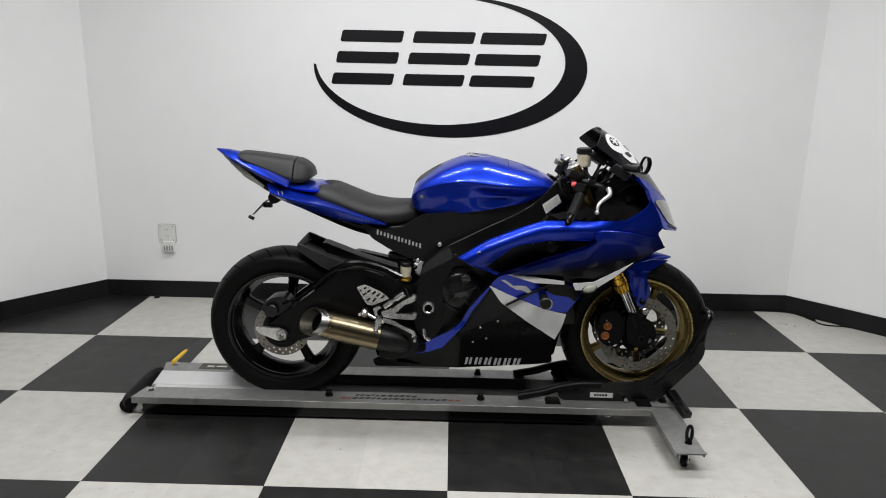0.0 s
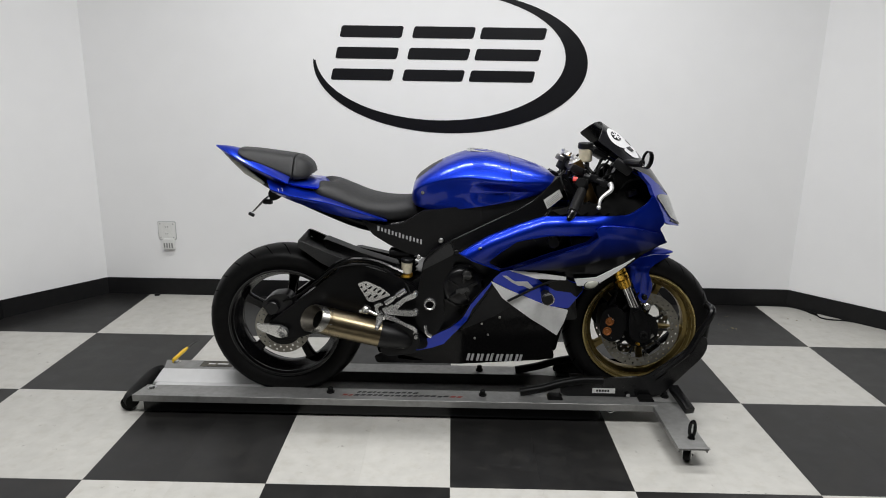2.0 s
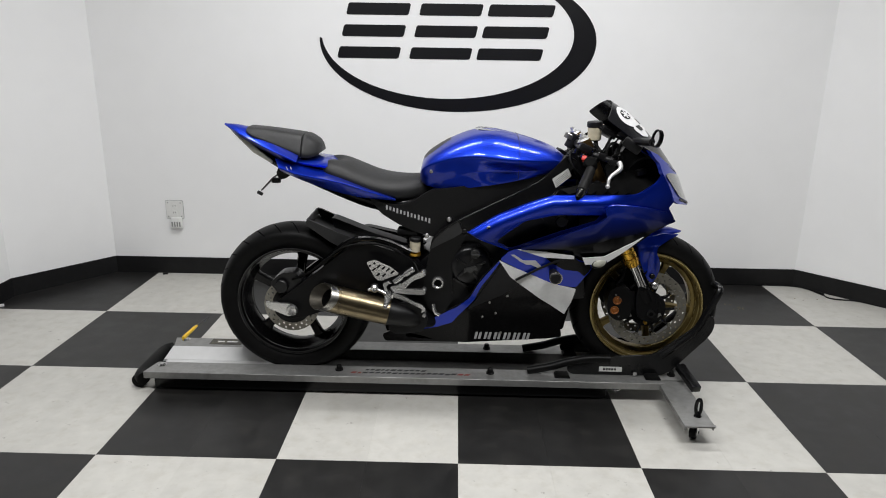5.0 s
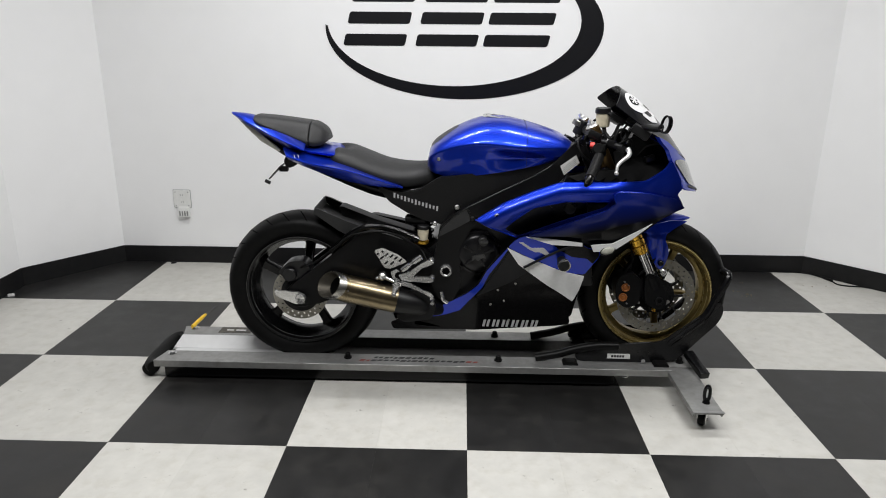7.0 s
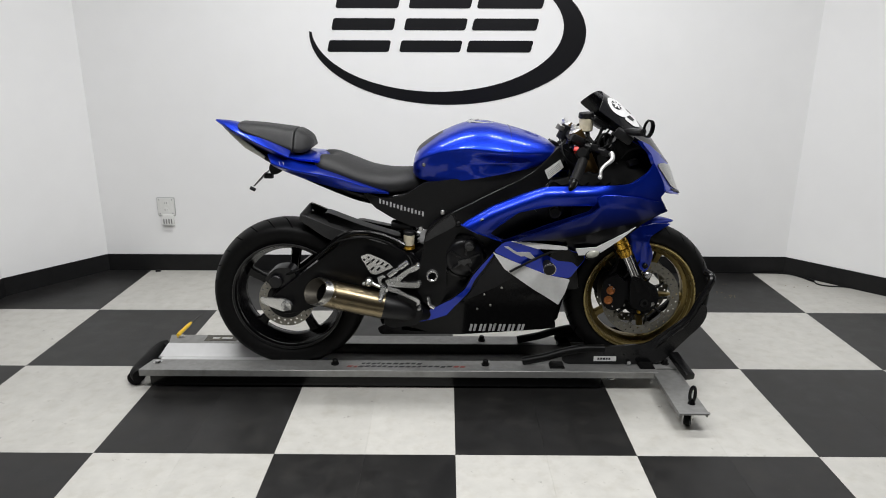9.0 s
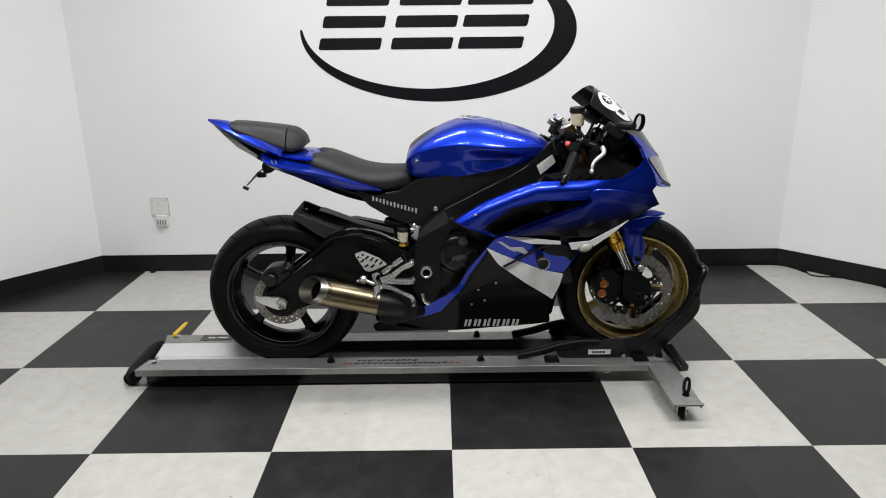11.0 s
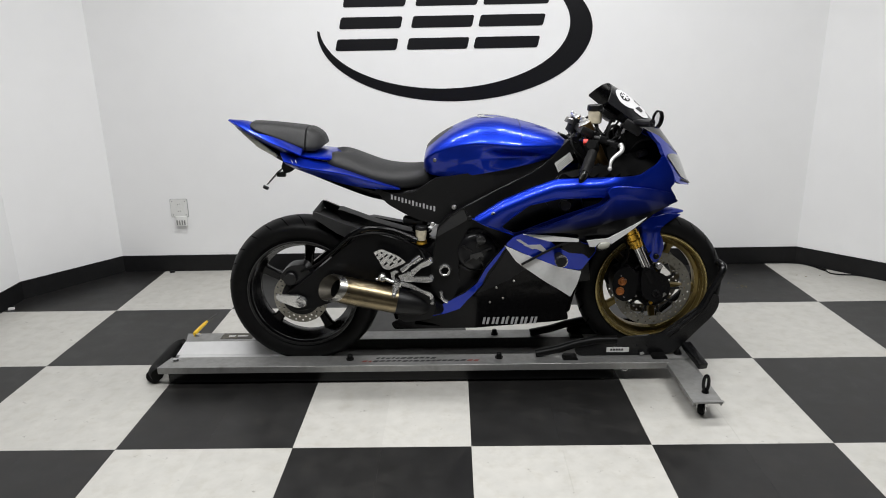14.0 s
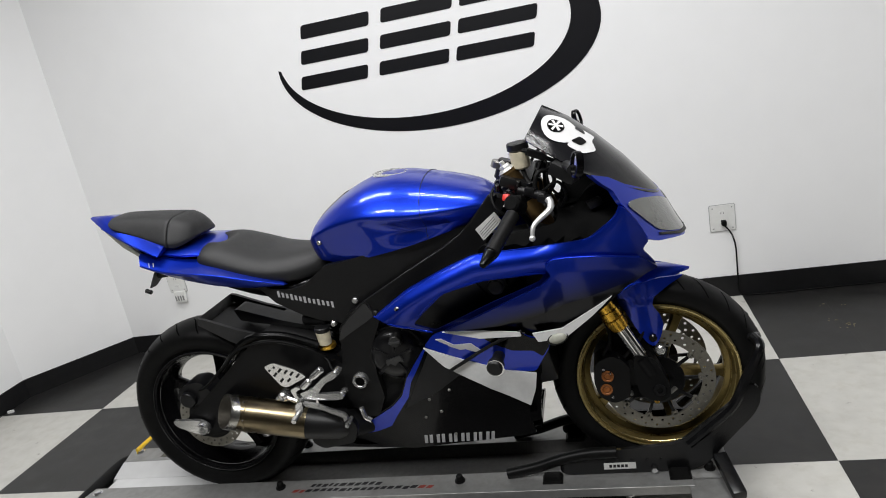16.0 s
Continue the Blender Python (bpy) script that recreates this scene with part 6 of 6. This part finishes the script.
    lathe(bm, [(r_ - 0.0012, o - 0.0012), (r_ + 0.0012, o - 0.0012), (r_ + 0.0012, o + 0.0012), (r_ - 0.0012, o + 0.0012)], (RX, BIKE_Y, RZ), seg=96)
    part("rim_edge", bm, RIM_EDGE, rear)
brake_disc(rear, rm, -0.105, 0.076, 0.108, 22, DISC)
bm = bmesh.new()
lathe(bm, [(0.02, -0.112), (0.055, -0.112), (0.06, -0.106), (0.078, -0.106), (0.078, -0.103), (0.05, -0.098), (0.04, -0.05), (0.02, -0.05)], (RX, BIKE_Y, RZ), seg=40)
part("disc_carrier", bm, BLACK_SATIN, rear)
for off in (-0.068, 0.068):
    d = brake_disc(front, fm, off, 0.118, 0.153, 28, DISC_F)
    bm = bmesh.new()
    sg = 1 if off > 0 else -1
    lathe(bm, [(0.03, off - 0.003), (0.072, off - 0.003), (0.072, off + 0.003), (0.03, off + 0.003)], (0, 0, 0), seg=40)
    bmesh.ops.transform(bm, matrix=fm, verts=bm.verts)
    carrier = part("disc_carrier", bm, RIM_BLACK, front)
    for i in range(10):
        t = fm @ pose(0, 0, 0, 0, 36 * i, 0)
        bm = bmesh.new()
        box(bm, 0.068, 0.112, off - 0.003, off + 0.003, -0.0045, 0.0045, 0.001, turn=t)
        part("carrier_arm", bm, RIM_BLACK, carrier)
        bm = bmesh.new()
        lathe(bm, [(0.0045, -0.006), (0.0085, -0.006), (0.0095, -0.004), (0.0095, 0.004), (0.0085, 0.006), (0.0045, 0.006)], t @ Vector((0.115, off, 0)), seg=12, turn=STEER)
        part("bobbin", bm, DISC_F, carrier)
# front callipers
for k in (1, -1):
    bm = bmesh.new()
    y = BIKE_Y - k * 0.085
    prism(bm, round_outline([(0.575, 0.455), (0.625, 0.475), (0.665, 0.44), (0.660, 0.345), (0.615, 0.325), (0.575, 0.35), (0.565, 0.40)], 0.018), y - 0.038, y + 0.034)
    prism(bm, round_outline([(0.64, 0.44), (0.72, 0.45), (0.72, 0.37), (0.64, 0.36)], 0.015), y - 0.012, y + 0.012)
    cal = part("brake_calliper", bm, BLACK_MID, bike)
    for x, z in ((0.604, 0.412), (0.597, 0.372)):
        bm = bmesh.new()
        yy = y - k * 0.038
        lathe(bm, [(0.0, k * -0.003), (0.008, k * -0.003), (0.010, k * -0.001), (0.0125, k * -0.004), (0.016, k * -0.004), (0.017, 0.0), (0.017, k * 0.01), (0, k * 0.01)], (x, yy, z), seg=20, closed=False)
        part("piston_cap", bm, AMBER, cal, "amber piston cap")
for x, z, sd, r, mat_ in ((0.728, 0.311, 0.118, 0.007, GOLD_ANO), (0.707, 0.372, 0.134, 0.010, DULL_ALLOY), (0.596, 0.437, 0.148, 0.004, STEEL), (0.612, 0.424, 0.148, 0.003, STEEL), (0.612, 0.350, 0.148, 0.004, STEEL), (0.662, 0.348, 0.135, 0.005, DULL_ALLOY), (0.640, 0.462, 0.135, 0.005, STEEL)):
    bm = bmesh.new()
    lathe(bm, [(0.35 * r, -0.003), (0.8 * r, -0.004), (r, -0.001), (r, 0.012), (0.35 * r, 0.012)], (x, ys(sd), z), seg=14)
    part("axle_bolt", bm, mat_, bike)
bm = bmesh.new()
tube(bm, [(0.735, ys(0.125), 0.330), (0.760, ys(0.125), 0.338), (0.782, ys(0.122), 0.352)], 0.006, seg=8)
part("clamp_lever", bm, DULL_ALLOY, bike)
for pts in ([(0.60, ys(0.13), 0.47), (0.625, ys(0.125), 0.52), (0.615, ys(0.11), 0.58), (0.60, ys(0.10), 0.66)], [(0.655, ys(0.13), 0.46), (0.70, ys(0.115), 0.50), (0.73, ys(0.10), 0.55)]):
    bm = bmesh.new()
    tube(bm, pts, 0.0045, seg=8)
    part("brake_hose", bm, RUBBER, bike)
# Matte black plates added to close the gap between calliper and axle.
for k in (1, -1):
    bm = bmesh.new()
    prism(bm, round_outline([(0.598, 0.470), (0.640, 0.535), (0.705, 0.520), (0.748, 0.430), (0.752, 0.36), (0.715, 0.318), (0.640, 0.322), (0.600, 0.36)], 0.02), ys(0.104, k), ys(0.096, k))
    part("calliper_bracket", bm, MATTE, bike)
# front mudguard
bm = bmesh.new()
rings = []
for i in range(23):
    a = radians(68 + i * 76 / 22)
    taper = min(1.0, 0.07 + i / 5.5)
    rr = FR + 0.030 - 0.006 * math.sin(math.pi * i / 22)
    ring = []
    for j in range(11):
        v = -1 + 2 * j / 10
        drop = 0.040 * taper * abs(v) ** 2.5
        ring.append((rr - drop, v * 0.072 * taper))
    rings.append([bm.verts.new(fm @ Vector((p * math.cos(a), o, p * math.sin(a)))) for p, o in ring] + [bm.verts.new(fm @ Vector(((p - 0.004) * math.cos(a), o * 0.95, (p - 0.004) * math.sin(a)))) for p, o in reversed(ring)])
for a, b in zip(rings, rings[1:]):
    for j in range(22):
        bm.faces.new((a[j], a[(j + 1) % 22], b[(j + 1) % 22], b[j]))
bm.faces.new(rings[0])
bm.faces.new(rings[-1][::-1])
part("front_mudguard", bm, BLUE, bike, "glossy blue front mudguard", angle=60)
fl = [(0.842, 0.657), (0.798, 0.643), (0.757, 0.622), (0.745, 0.598), (0.763, 0.566), (0.771, 0.532), (0.758, 0.496), (0.741, 0.474), (0.726, 0.482), (0.709, 0.509), (0.691, 0.550), (0.672, 0.590), (0.655, 0.615), (0.668, 0.640), (0.70, 0.655), (0.77, 0.668)]
panel("mudguard_side", fl, lambda x, z: 0.112 - 5.5 * (x - 0.712) ** 2 * (1 if z < 0.62 else 0.5) - 0.18 * max(0, z - 0.60), BLUE, both=True, thick=0.006, cut=0.014, round_r=0.012)
bm = bmesh.new()
cyl(bm, (0.737, ys(0.10), 0.503), (0.737, ys(0.120), 0.503), 0.011, seg=12, bevel=0.003)
part("mudguard_bolt", bm, BLACK_STEEL, bike)
bm = bmesh.new()
cyl(bm, (0.752, ys(0.09), 0.462), (0.752, ys(0.115), 0.462), 0.015, seg=16, bevel=0.004)
part("reflector_stud", bm, BILLET, bike)

# ---- swingarm, hugger, shock
for k in (1, -1):
    panel("swingarm", [(-0.705, 0.385), (-0.690, 0.402), (-0.565, 0.500), (-0.470, 0.575), (-0.396, 0.630), (-0.330, 0.628), (-0.208, 0.590), (-0.130, 0.540), (-0.11, 0.46), (-0.20, 0.44), (-0.40, 0.405), (-0.583, 0.336), (-0.667, 0.322), (-0.700, 0.345)],
          (lambda x, z: 0.185 - 0.10 * max(0, -0.35 - x) * 0.2) if k == 1 else (lambda x, z: 0.15), BLACK_MID, thick=0.045, both=(k == -1), cut=0.06) if k == 1 else None
bm = bmesh.new()
prism(bm, round_outline([(-0.705, 0.385), (-0.690, 0.402), (-0.565, 0.500), (-0.396, 0.630), (-0.208, 0.590), (-0.11, 0.46), (-0.40, 0.405), (-0.667, 0.322)], 0.02), BIKE_Y + 0.115, BIKE_Y + 0.155)
part("swingarm", bm, BLACK_MID, bike)
bm = bmesh.new()
tube(bm, [(-0.52, ys(0.175), 0.548), (-0.47, ys(0.185), 0.595), (-0.42, ys(0.185), 0.635), (-0.36, ys(0.185), 0.652), (-0.28, ys(0.18), 0.640), (-0.19, ys(0.175), 0.600)], 0.013, seg=10)
part("swingarm_brace", bm, BLACK_GLOSS, bike)
bm = bmesh.new()
tube(bm, [(-0.655, ys(0.15), 0.47), (-0.58, ys(0.192), 0.51), (-0.50, ys(0.197), 0.572), (-0.43, ys(0.195), 0.622), (-0.30, ys(0.19), 0.63), (-0.19, ys(0.18), 0.57), (-0.16, ys(0.2), 0.53)], 0.0045, seg=8)
part("brake_hose", bm, RUBBER, bike)
bm = bmesh.new()
prism(bm, round_outline([(-0.745, 0.395), (-0.735, 0.372), (-0.66, 0.340), (-0.625, 0.345), (-0.622, 0.372), (-0.648, 0.390)], 0.012), ys(0.198), ys(0.186))
part("axle_block", bm, BILLET, bike, "machined silver axle block")
bm = bmesh.new()
lathe(bm, [(0.009, -0.004), (0.018, -0.006), (0.021, 0.0), (0.021, 0.012), (0.009, 0.012)], (-0.641, ys(0.206), 0.366), seg=18)
part("axle_nut", bm, BILLET, bike)
bm = bmesh.new()
prism(bm, round_outline([(-0.735, 0.455), (-0.69, 0.50), (-0.63, 0.505), (-0.60, 0.46), (-0.64, 0.43), (-0.69, 0.42)], 0.02), ys(0.16), ys(0.09))
cyl(bm, (-0.685, ys(0.16), 0.450), (-0.685, ys(0.178), 0.450), 0.026, seg=20, bevel=0.003)
part("rear_calliper", bm, ENGINE, bike)
# hugger over the rear tyre: a trough with two upright sides, a rear lip and a raised flap
bm = bmesh.new()
top = [(-0.585, 0.676), (-0.56, 0.664), (-0.47, 0.626), (-0.385, 0.596), (-0.29, 0.578), (-0.202, 0.560)]
lowl = [(-0.583, 0.670), (-0.556, 0.658), (-0.47, 0.619), (-0.385, 0.588), (-0.29, 0.570), (-0.202, 0.552)]
prism(bm, top + lowl[::-1], BIKE_Y - 0.096, BIKE_Y + 0.096)
hug = part("rear_hugger", bm, BLACK_MID, bike, "dark grey plastic rear mudguard over the tyre")
for k in (1, -1):
    bm = bmesh.new()
    y = BIKE_Y - k * 0.102
    prism(bm, [(-0.592, 0.684), (-0.586, 0.704), (-0.570, 0.700), (-0.47, 0.656), (-0.39, 0.628), (-0.25, 0.584), (-0.26, 0.555), (-0.40, 0.568), (-0.50, 0.618)], y - 0.006, y + 0.006)
    part("hugger_side", bm, GREY_P2, hug)
bm = bmesh.new()
prism(bm, [(-0.592, 0.672), (-0.590, 0.703), (-0.585, 0.705), (-0.580, 0.676)], BIKE_Y - 0.096, BIKE_Y + 0.096)
part("rear_lip", bm, GREY_P2, hug)
bm = bmesh.new()
prism(bm, round_outline([(-0.508, 0.692), (-0.495, 0.694), (-0.45, 0.677), (-0.363, 0.643), (-0.22, 0.600), (-0.22, 0.590), (-0.363, 0.624), (-0.440, 0.640), (-0.495, 0.655)], 0.006), BIKE_Y - 0.030, BIKE_Y + 0.035)
part("hugger_flap", bm, GREY_P2, hug)
bm = bmesh.new()
prism(bm, [(-0.40, 0.630), (-0.36, 0.6235), (-0.24, 0.588), (-0.24, 0.575), (-0.40, 0.605)], BIKE_Y - 0.10, BIKE_Y + 0.095)
part("hugger_front", bm, GREY_P2, hug)
bm = bmesh.new()
cyl(bm, (-0.175, ys(0.165), 0.598), (-0.173, ys(0.165), 0.640), 0.019, 0.021, seg=20, bevel=0.003)
rr_ = part("rear_reservoir", bm, TAN, bike, "small tan rear brake reservoir")
bm = bmesh.new()
cyl(bm, (-0.173, ys(0.165), 0.640), (-0.172, ys(0.165), 0.655), 0.023, seg=20, bevel=0.003)
part("lid", bm, BLACK_SATIN, rr_, "black lid")
bm = bmesh.new()
lathe(bm, [(0.008, -0.010), (0.022, -0.010), (0.026, -0.006), (0.026, 0.004), (0.020, 0.008), (0.008, 0.008)], (-0.178, ys(0.15), 0.588), seg=18, turn=pose(0, 0, 0, 90, 0, 0))
part("shock_collar", bm, GOLD_ANO, bike, "gold shock collar")
bm = bmesh.new()
cyl(bm, (-0.24, ys(0.12), 0.665), (-0.16, ys(0.14), 0.668), 0.020, seg=16, bevel=0.005)
part("shock_body", bm, BLACK_SATIN, bike)
bm = bmesh.new()
cyl(bm, (-0.19, BIKE_Y, 0.66), (-0.16, BIKE_Y, 0.42), 0.032, seg=20)
for i in range(7):
    z = 0.46 + i * 0.027
    ring = [(-0.175 + 0.040 * math.cos(a) + (z - 0.54) * -0.12, BIKE_Y + 0.040 * math.sin(a), z) for a in [2 * math.pi * j / 12 for j in range(13)]]
    tube(bm, ring, 0.005, seg=6, steps=2)
part("rear_shock", bm, BLACK_SATIN, bike)

# ---- exhaust
END_STEEL = material("brushed_end_steel", (0.50, 0.49, 0.46), 0.28, metal=1.0, grain=0.08, grain_size=120, stain=0.3, stain_size=14, stain_colour=(0.25, 0.22, 0.17))
# The cone's steel is much darker than the end ring's.
CONE_STEEL = material("dark_cone_steel", (0.075, 0.068, 0.055), 0.48, metal=0.8, grain=0.1, grain_size=60, stain=0.5, stain_size=25, stain_colour=(0.05, 0.045, 0.04))
A, B = Vector((-0.520, ys(0.235), 0.437)), Vector((-0.278, ys(0.215), 0.376))
ax = (B - A).normalized()
side = ax.cross(Vector((0, 0, 1))).normalized()
upv = side.cross(ax)


def can_ring(bm, d, r, slant=0.0, seg=40):
    out = []
    for i in range(seg):
        a = 2 * math.pi * i / seg
        off = side * math.cos(a) * r + upv * math.sin(a) * r
        out.append(bm.verts.new(A + ax * (d + slant * math.sin(a) * r * 0.8 + slant * 1.35 * math.cos(a) * r) + off))
    return out


def can_skin(rows, mat_, name, parent, label="", close_end=False):
    bm = bmesh.new()
    rings = [can_ring(bm, *row) for row in rows]
    for a, b in zip(rings, rings[1:]):
        for i in range(len(a)):
            bm.faces.new((a[i], a[(i + 1) % len(a)], b[(i + 1) % len(b)], b[i]))
    if close_end:
        bm.faces.new(rings[-1])
    return part(name, bm, mat_, parent, label)


can = can_skin([(0.022, 0.0515, 0.5), (0.06, 0.052, 0.2), (0.15, 0.0525, 0), (0.257, 0.052, 0), (0.260, 0.045, 0)], TITAN, "silencer", bike, "brushed titanium silencer with a slash-cut end", True)
can_skin([(-0.004, 0.0515, 0.5), (0.0, 0.0535, 0.5), (0.022, 0.0535, 0.5), (0.024, 0.0515, 0.5)], END_STEEL, "end_ring", can, "polished end ring")
can_skin([(-0.004, 0.0515, 0.5), (-0.004, 0.0485, 0.5), (0.002, 0.0465, 0.49), (0.026, 0.034, 0.41)], CONE_STEEL, "end_cone", can, "darker steel inner cone")
can_skin([(0.025, 0.0342, 0.41), (0.12, 0.031, 0.0), (0.13, 0.001, 0.0)], RECESS_BLACK, "outlet_bore", can, "bore coloured black for the dark inside it", True)
can_skin([(0.070, 0.0537, 0), (0.071, 0.0545, 0), (0.074, 0.0545, 0), (0.075, 0.0537, 0)], TITAN, "seam_band", can)
for i in range(6):
    a = 2 * math.pi * i / 6 + 0.2
    off = side * math.cos(a) + upv * math.sin(a)
    p = A + ax * (0.034 + 0.5 * 0.052 * (math.sin(a) * 0.8 + 1.35 * math.cos(a))) + off * 0.0510
    bm = bmesh.new()
    cyl(bm, p, p + off * 0.0035, 0.0032, seg=8, bevel=0.001)
    part("rivet", bm, STEEL, can)
bm = bmesh.new()
tube(bm, [B + ax * 0.004, B + ax * 0.055, (-0.17, ys(0.19), 0.345), (-0.11, ys(0.13), 0.32), (-0.02, ys(0.06), 0.32)], 0.052, seg=18, taper=0.032)
part("link_pipe", bm, BLACK_SATIN, bike, "black exhaust link cover")
panel("exhaust_cover", [(-0.256, 0.405), (-0.20, 0.418), (-0.145, 0.405), (-0.12, 0.345), (-0.14, 0.300), (-0.24, 0.285), (-0.272, 0.305)], lambda x, z: 0.225, BLACK_SATIN, thick=0.02)
bm = bmesh.new()
cyl(bm, (-0.185, ys(0.22), 0.325), (-0.185, ys(0.23), 0.325), 0.006, seg=10)
part("cover_screw", bm, STEEL, bike)

# ---- rear set, heel plate
bm = bmesh.new()
slots = []
for i, (x, z) in enumerate(((-0.336, 0.561), (-0.319, 0.570), (-0.304, 0.559), (-0.286, 0.553), (-0.270, 0.546), (-0.253, 0.538), (-0.321, 0.547), (-0.306, 0.527), (-0.284, 0.526))):
    c, s_ = math.cos(radians(42)), math.sin(radians(42))
    hl, hw = (0.004, 0.0034) if i < 2 else (0.0085, 0.0034)
    slots.append([(x + c * a - s_ * b, z + s_ * a + c * b) for a, b in ((-hl, -hw), (hl, -hw), (hl, hw), (-hl, hw))])
prism(bm, round_outline([(-0.350, 0.574), (-0.319, 0.585), (-0.259, 0.558), (-0.228, 0.532), (-0.294, 0.503), (-0.314, 0.508)], 0.008), ys(0.235), ys(0.2315), holes=slots)
part("heel_plate", bm, BILLET, bike, "slotted silver heel plate")
rs = 0.225
for name, pts, s0, s1, rr in (("rear_set_plate", [(-0.261, 0.481), (-0.219, 0.495), (-0.181, 0.524), (-0.153, 0.539), (-0.137, 0.540), (-0.134, 0.528), (-0.145, 0.520), (-0.172, 0.510), (-0.194, 0.490), (-0.206, 0.475), (-0.141, 0.473), (-0.130, 0.465), (-0.133, 0.455), (-0.156, 0.452), (-0.209, 0.456), (-0.248, 0.457)], 0.240, 0.228, 0.004),
                              ("brake_pedal", [(-0.253, 0.461), (-0.209, 0.450), (-0.173, 0.429), (-0.140, 0.416), (-0.131, 0.406), (-0.131, 0.394), (-0.144, 0.387), (-0.142, 0.401), (-0.161, 0.411), (-0.203, 0.432), (-0.249, 0.446)], 0.254, 0.245, 0.003),
                              ("peg_mount", [(-0.278, 0.454), (-0.255, 0.462), (-0.257, 0.439), (-0.269, 0.414), (-0.286, 0.410)], 0.256, 0.238, 0.004),
                              ("pivot_link", [(-0.290, 0.492), (-0.269, 0.502), (-0.256, 0.494), (-0.271, 0.488), (-0.276, 0.478), (-0.270, 0.462), (-0.282, 0.462)], 0.236, 0.226, 0.003)):
    bm = bmesh.new()
    prism(bm, round_outline(pts, rr, 2), ys(s0), ys(s1))
    part(name, bm, BILLET, bike)
bm = bmesh.new()
cyl(bm, (-0.248, ys(0.238), 0.500), (-0.218, ys(0.238), 0.522), 0.010, seg=14, bevel=0.002)
cyl(bm, (-0.218, ys(0.238), 0.522), (-0.206, ys(0.238), 0.531), 0.0065, seg=12)
cyl(bm, (-0.206, ys(0.238), 0.531), (-0.174, ys(0.236), 0.553), 0.0105, seg=14, bevel=0.002)
part("brake_pump", bm, BILLET, bike)
bm = bmesh.new()
cyl(bm, (-0.270, ys(0.24), 0.430), (-0.274, ys(0.300), 0.424), 0.009, 0.008, seg=14, bevel=0.002)
part("foot_peg", bm, BILLET, bike, "machined silver foot peg")
bm = bmesh.new()
cyl(bm, (-0.134, ys(0.22), 0.380), (-0.134, ys(0.262), 0.378), 0.007, seg=10)
part("pedal_tip", bm, BILLET, bike)
for x, z, r in ((-0.139, 0.533, 0.010), (-0.137, 0.464, 0.010), (-0.322, 0.470, 0.015), (-0.268, 0.452, 0.009), (-0.240, 0.468, 0.010), (-0.178, 0.512, 0.006)):
    bm = bmesh.new()
    lathe(bm, [(0.004, -0.012), (0.6 * r, -0.014), (r, -0.008), (r, 0.02), (0.004, 0.02)], (x, ys(rs), z), seg=16)
    part("rear_set_bolt", bm, BILLET, bike)
bm = bmesh.new()
tube(bm, [(-0.345, ys(0.225), 0.462), (-0.322, ys(0.225), 0.470), (-0.28, ys(0.23), 0.452)], 0.007, seg=10, steps=1)
part("rear_set_arm", bm, BILLET, bike)
bm = bmesh.new()
tube(bm, [(-0.102, ys(0.205), 0.405), (-0.095, ys(0.21), 0.375), (-0.078, ys(0.21), 0.362)], 0.007, seg=8)
part("side_hook", bm, BILLET, bike)


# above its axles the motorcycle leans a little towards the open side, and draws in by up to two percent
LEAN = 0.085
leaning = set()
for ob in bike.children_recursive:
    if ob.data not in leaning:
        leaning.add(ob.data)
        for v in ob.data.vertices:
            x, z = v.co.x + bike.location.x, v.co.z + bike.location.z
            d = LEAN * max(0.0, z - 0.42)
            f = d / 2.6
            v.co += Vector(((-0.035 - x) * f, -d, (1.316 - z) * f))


# ---------------------------------------------------------------- the floor
bm = bmesh.new()
box(bm, -5.1, 5.1, -8.1, 2.0, -0.12, -0.004)
floor = part("floor", bm, GROUT, label="checkerboard floor of black and white vinyl tiles", kind="structure", category="floor")
ROW = 0.645
tile_mesh = {}
for dark in (False, True):
    bm = bmesh.new()
    box(bm, 0.0001, TILE / 2 - 0.0001, 0.0001, ROW - 0.0001, -0.004, 0.0, 0.00015)
    me = bpy.data.meshes.new("tile")
    bm.to_mesh(me)
    bm.free()
    me.materials.append(TILE_B if dark else TILE_W)
    tile_mesh[dark] = me
for i in range(-8, 8):
    for j in range(-7, 3):
        ob = new("tile", tile_mesh[(math.floor(i / 2) + j) % 2 == 0])
        ob.parent = floor
        ob.location = (i * TILE / 2, j * ROW - 0.031, 0)
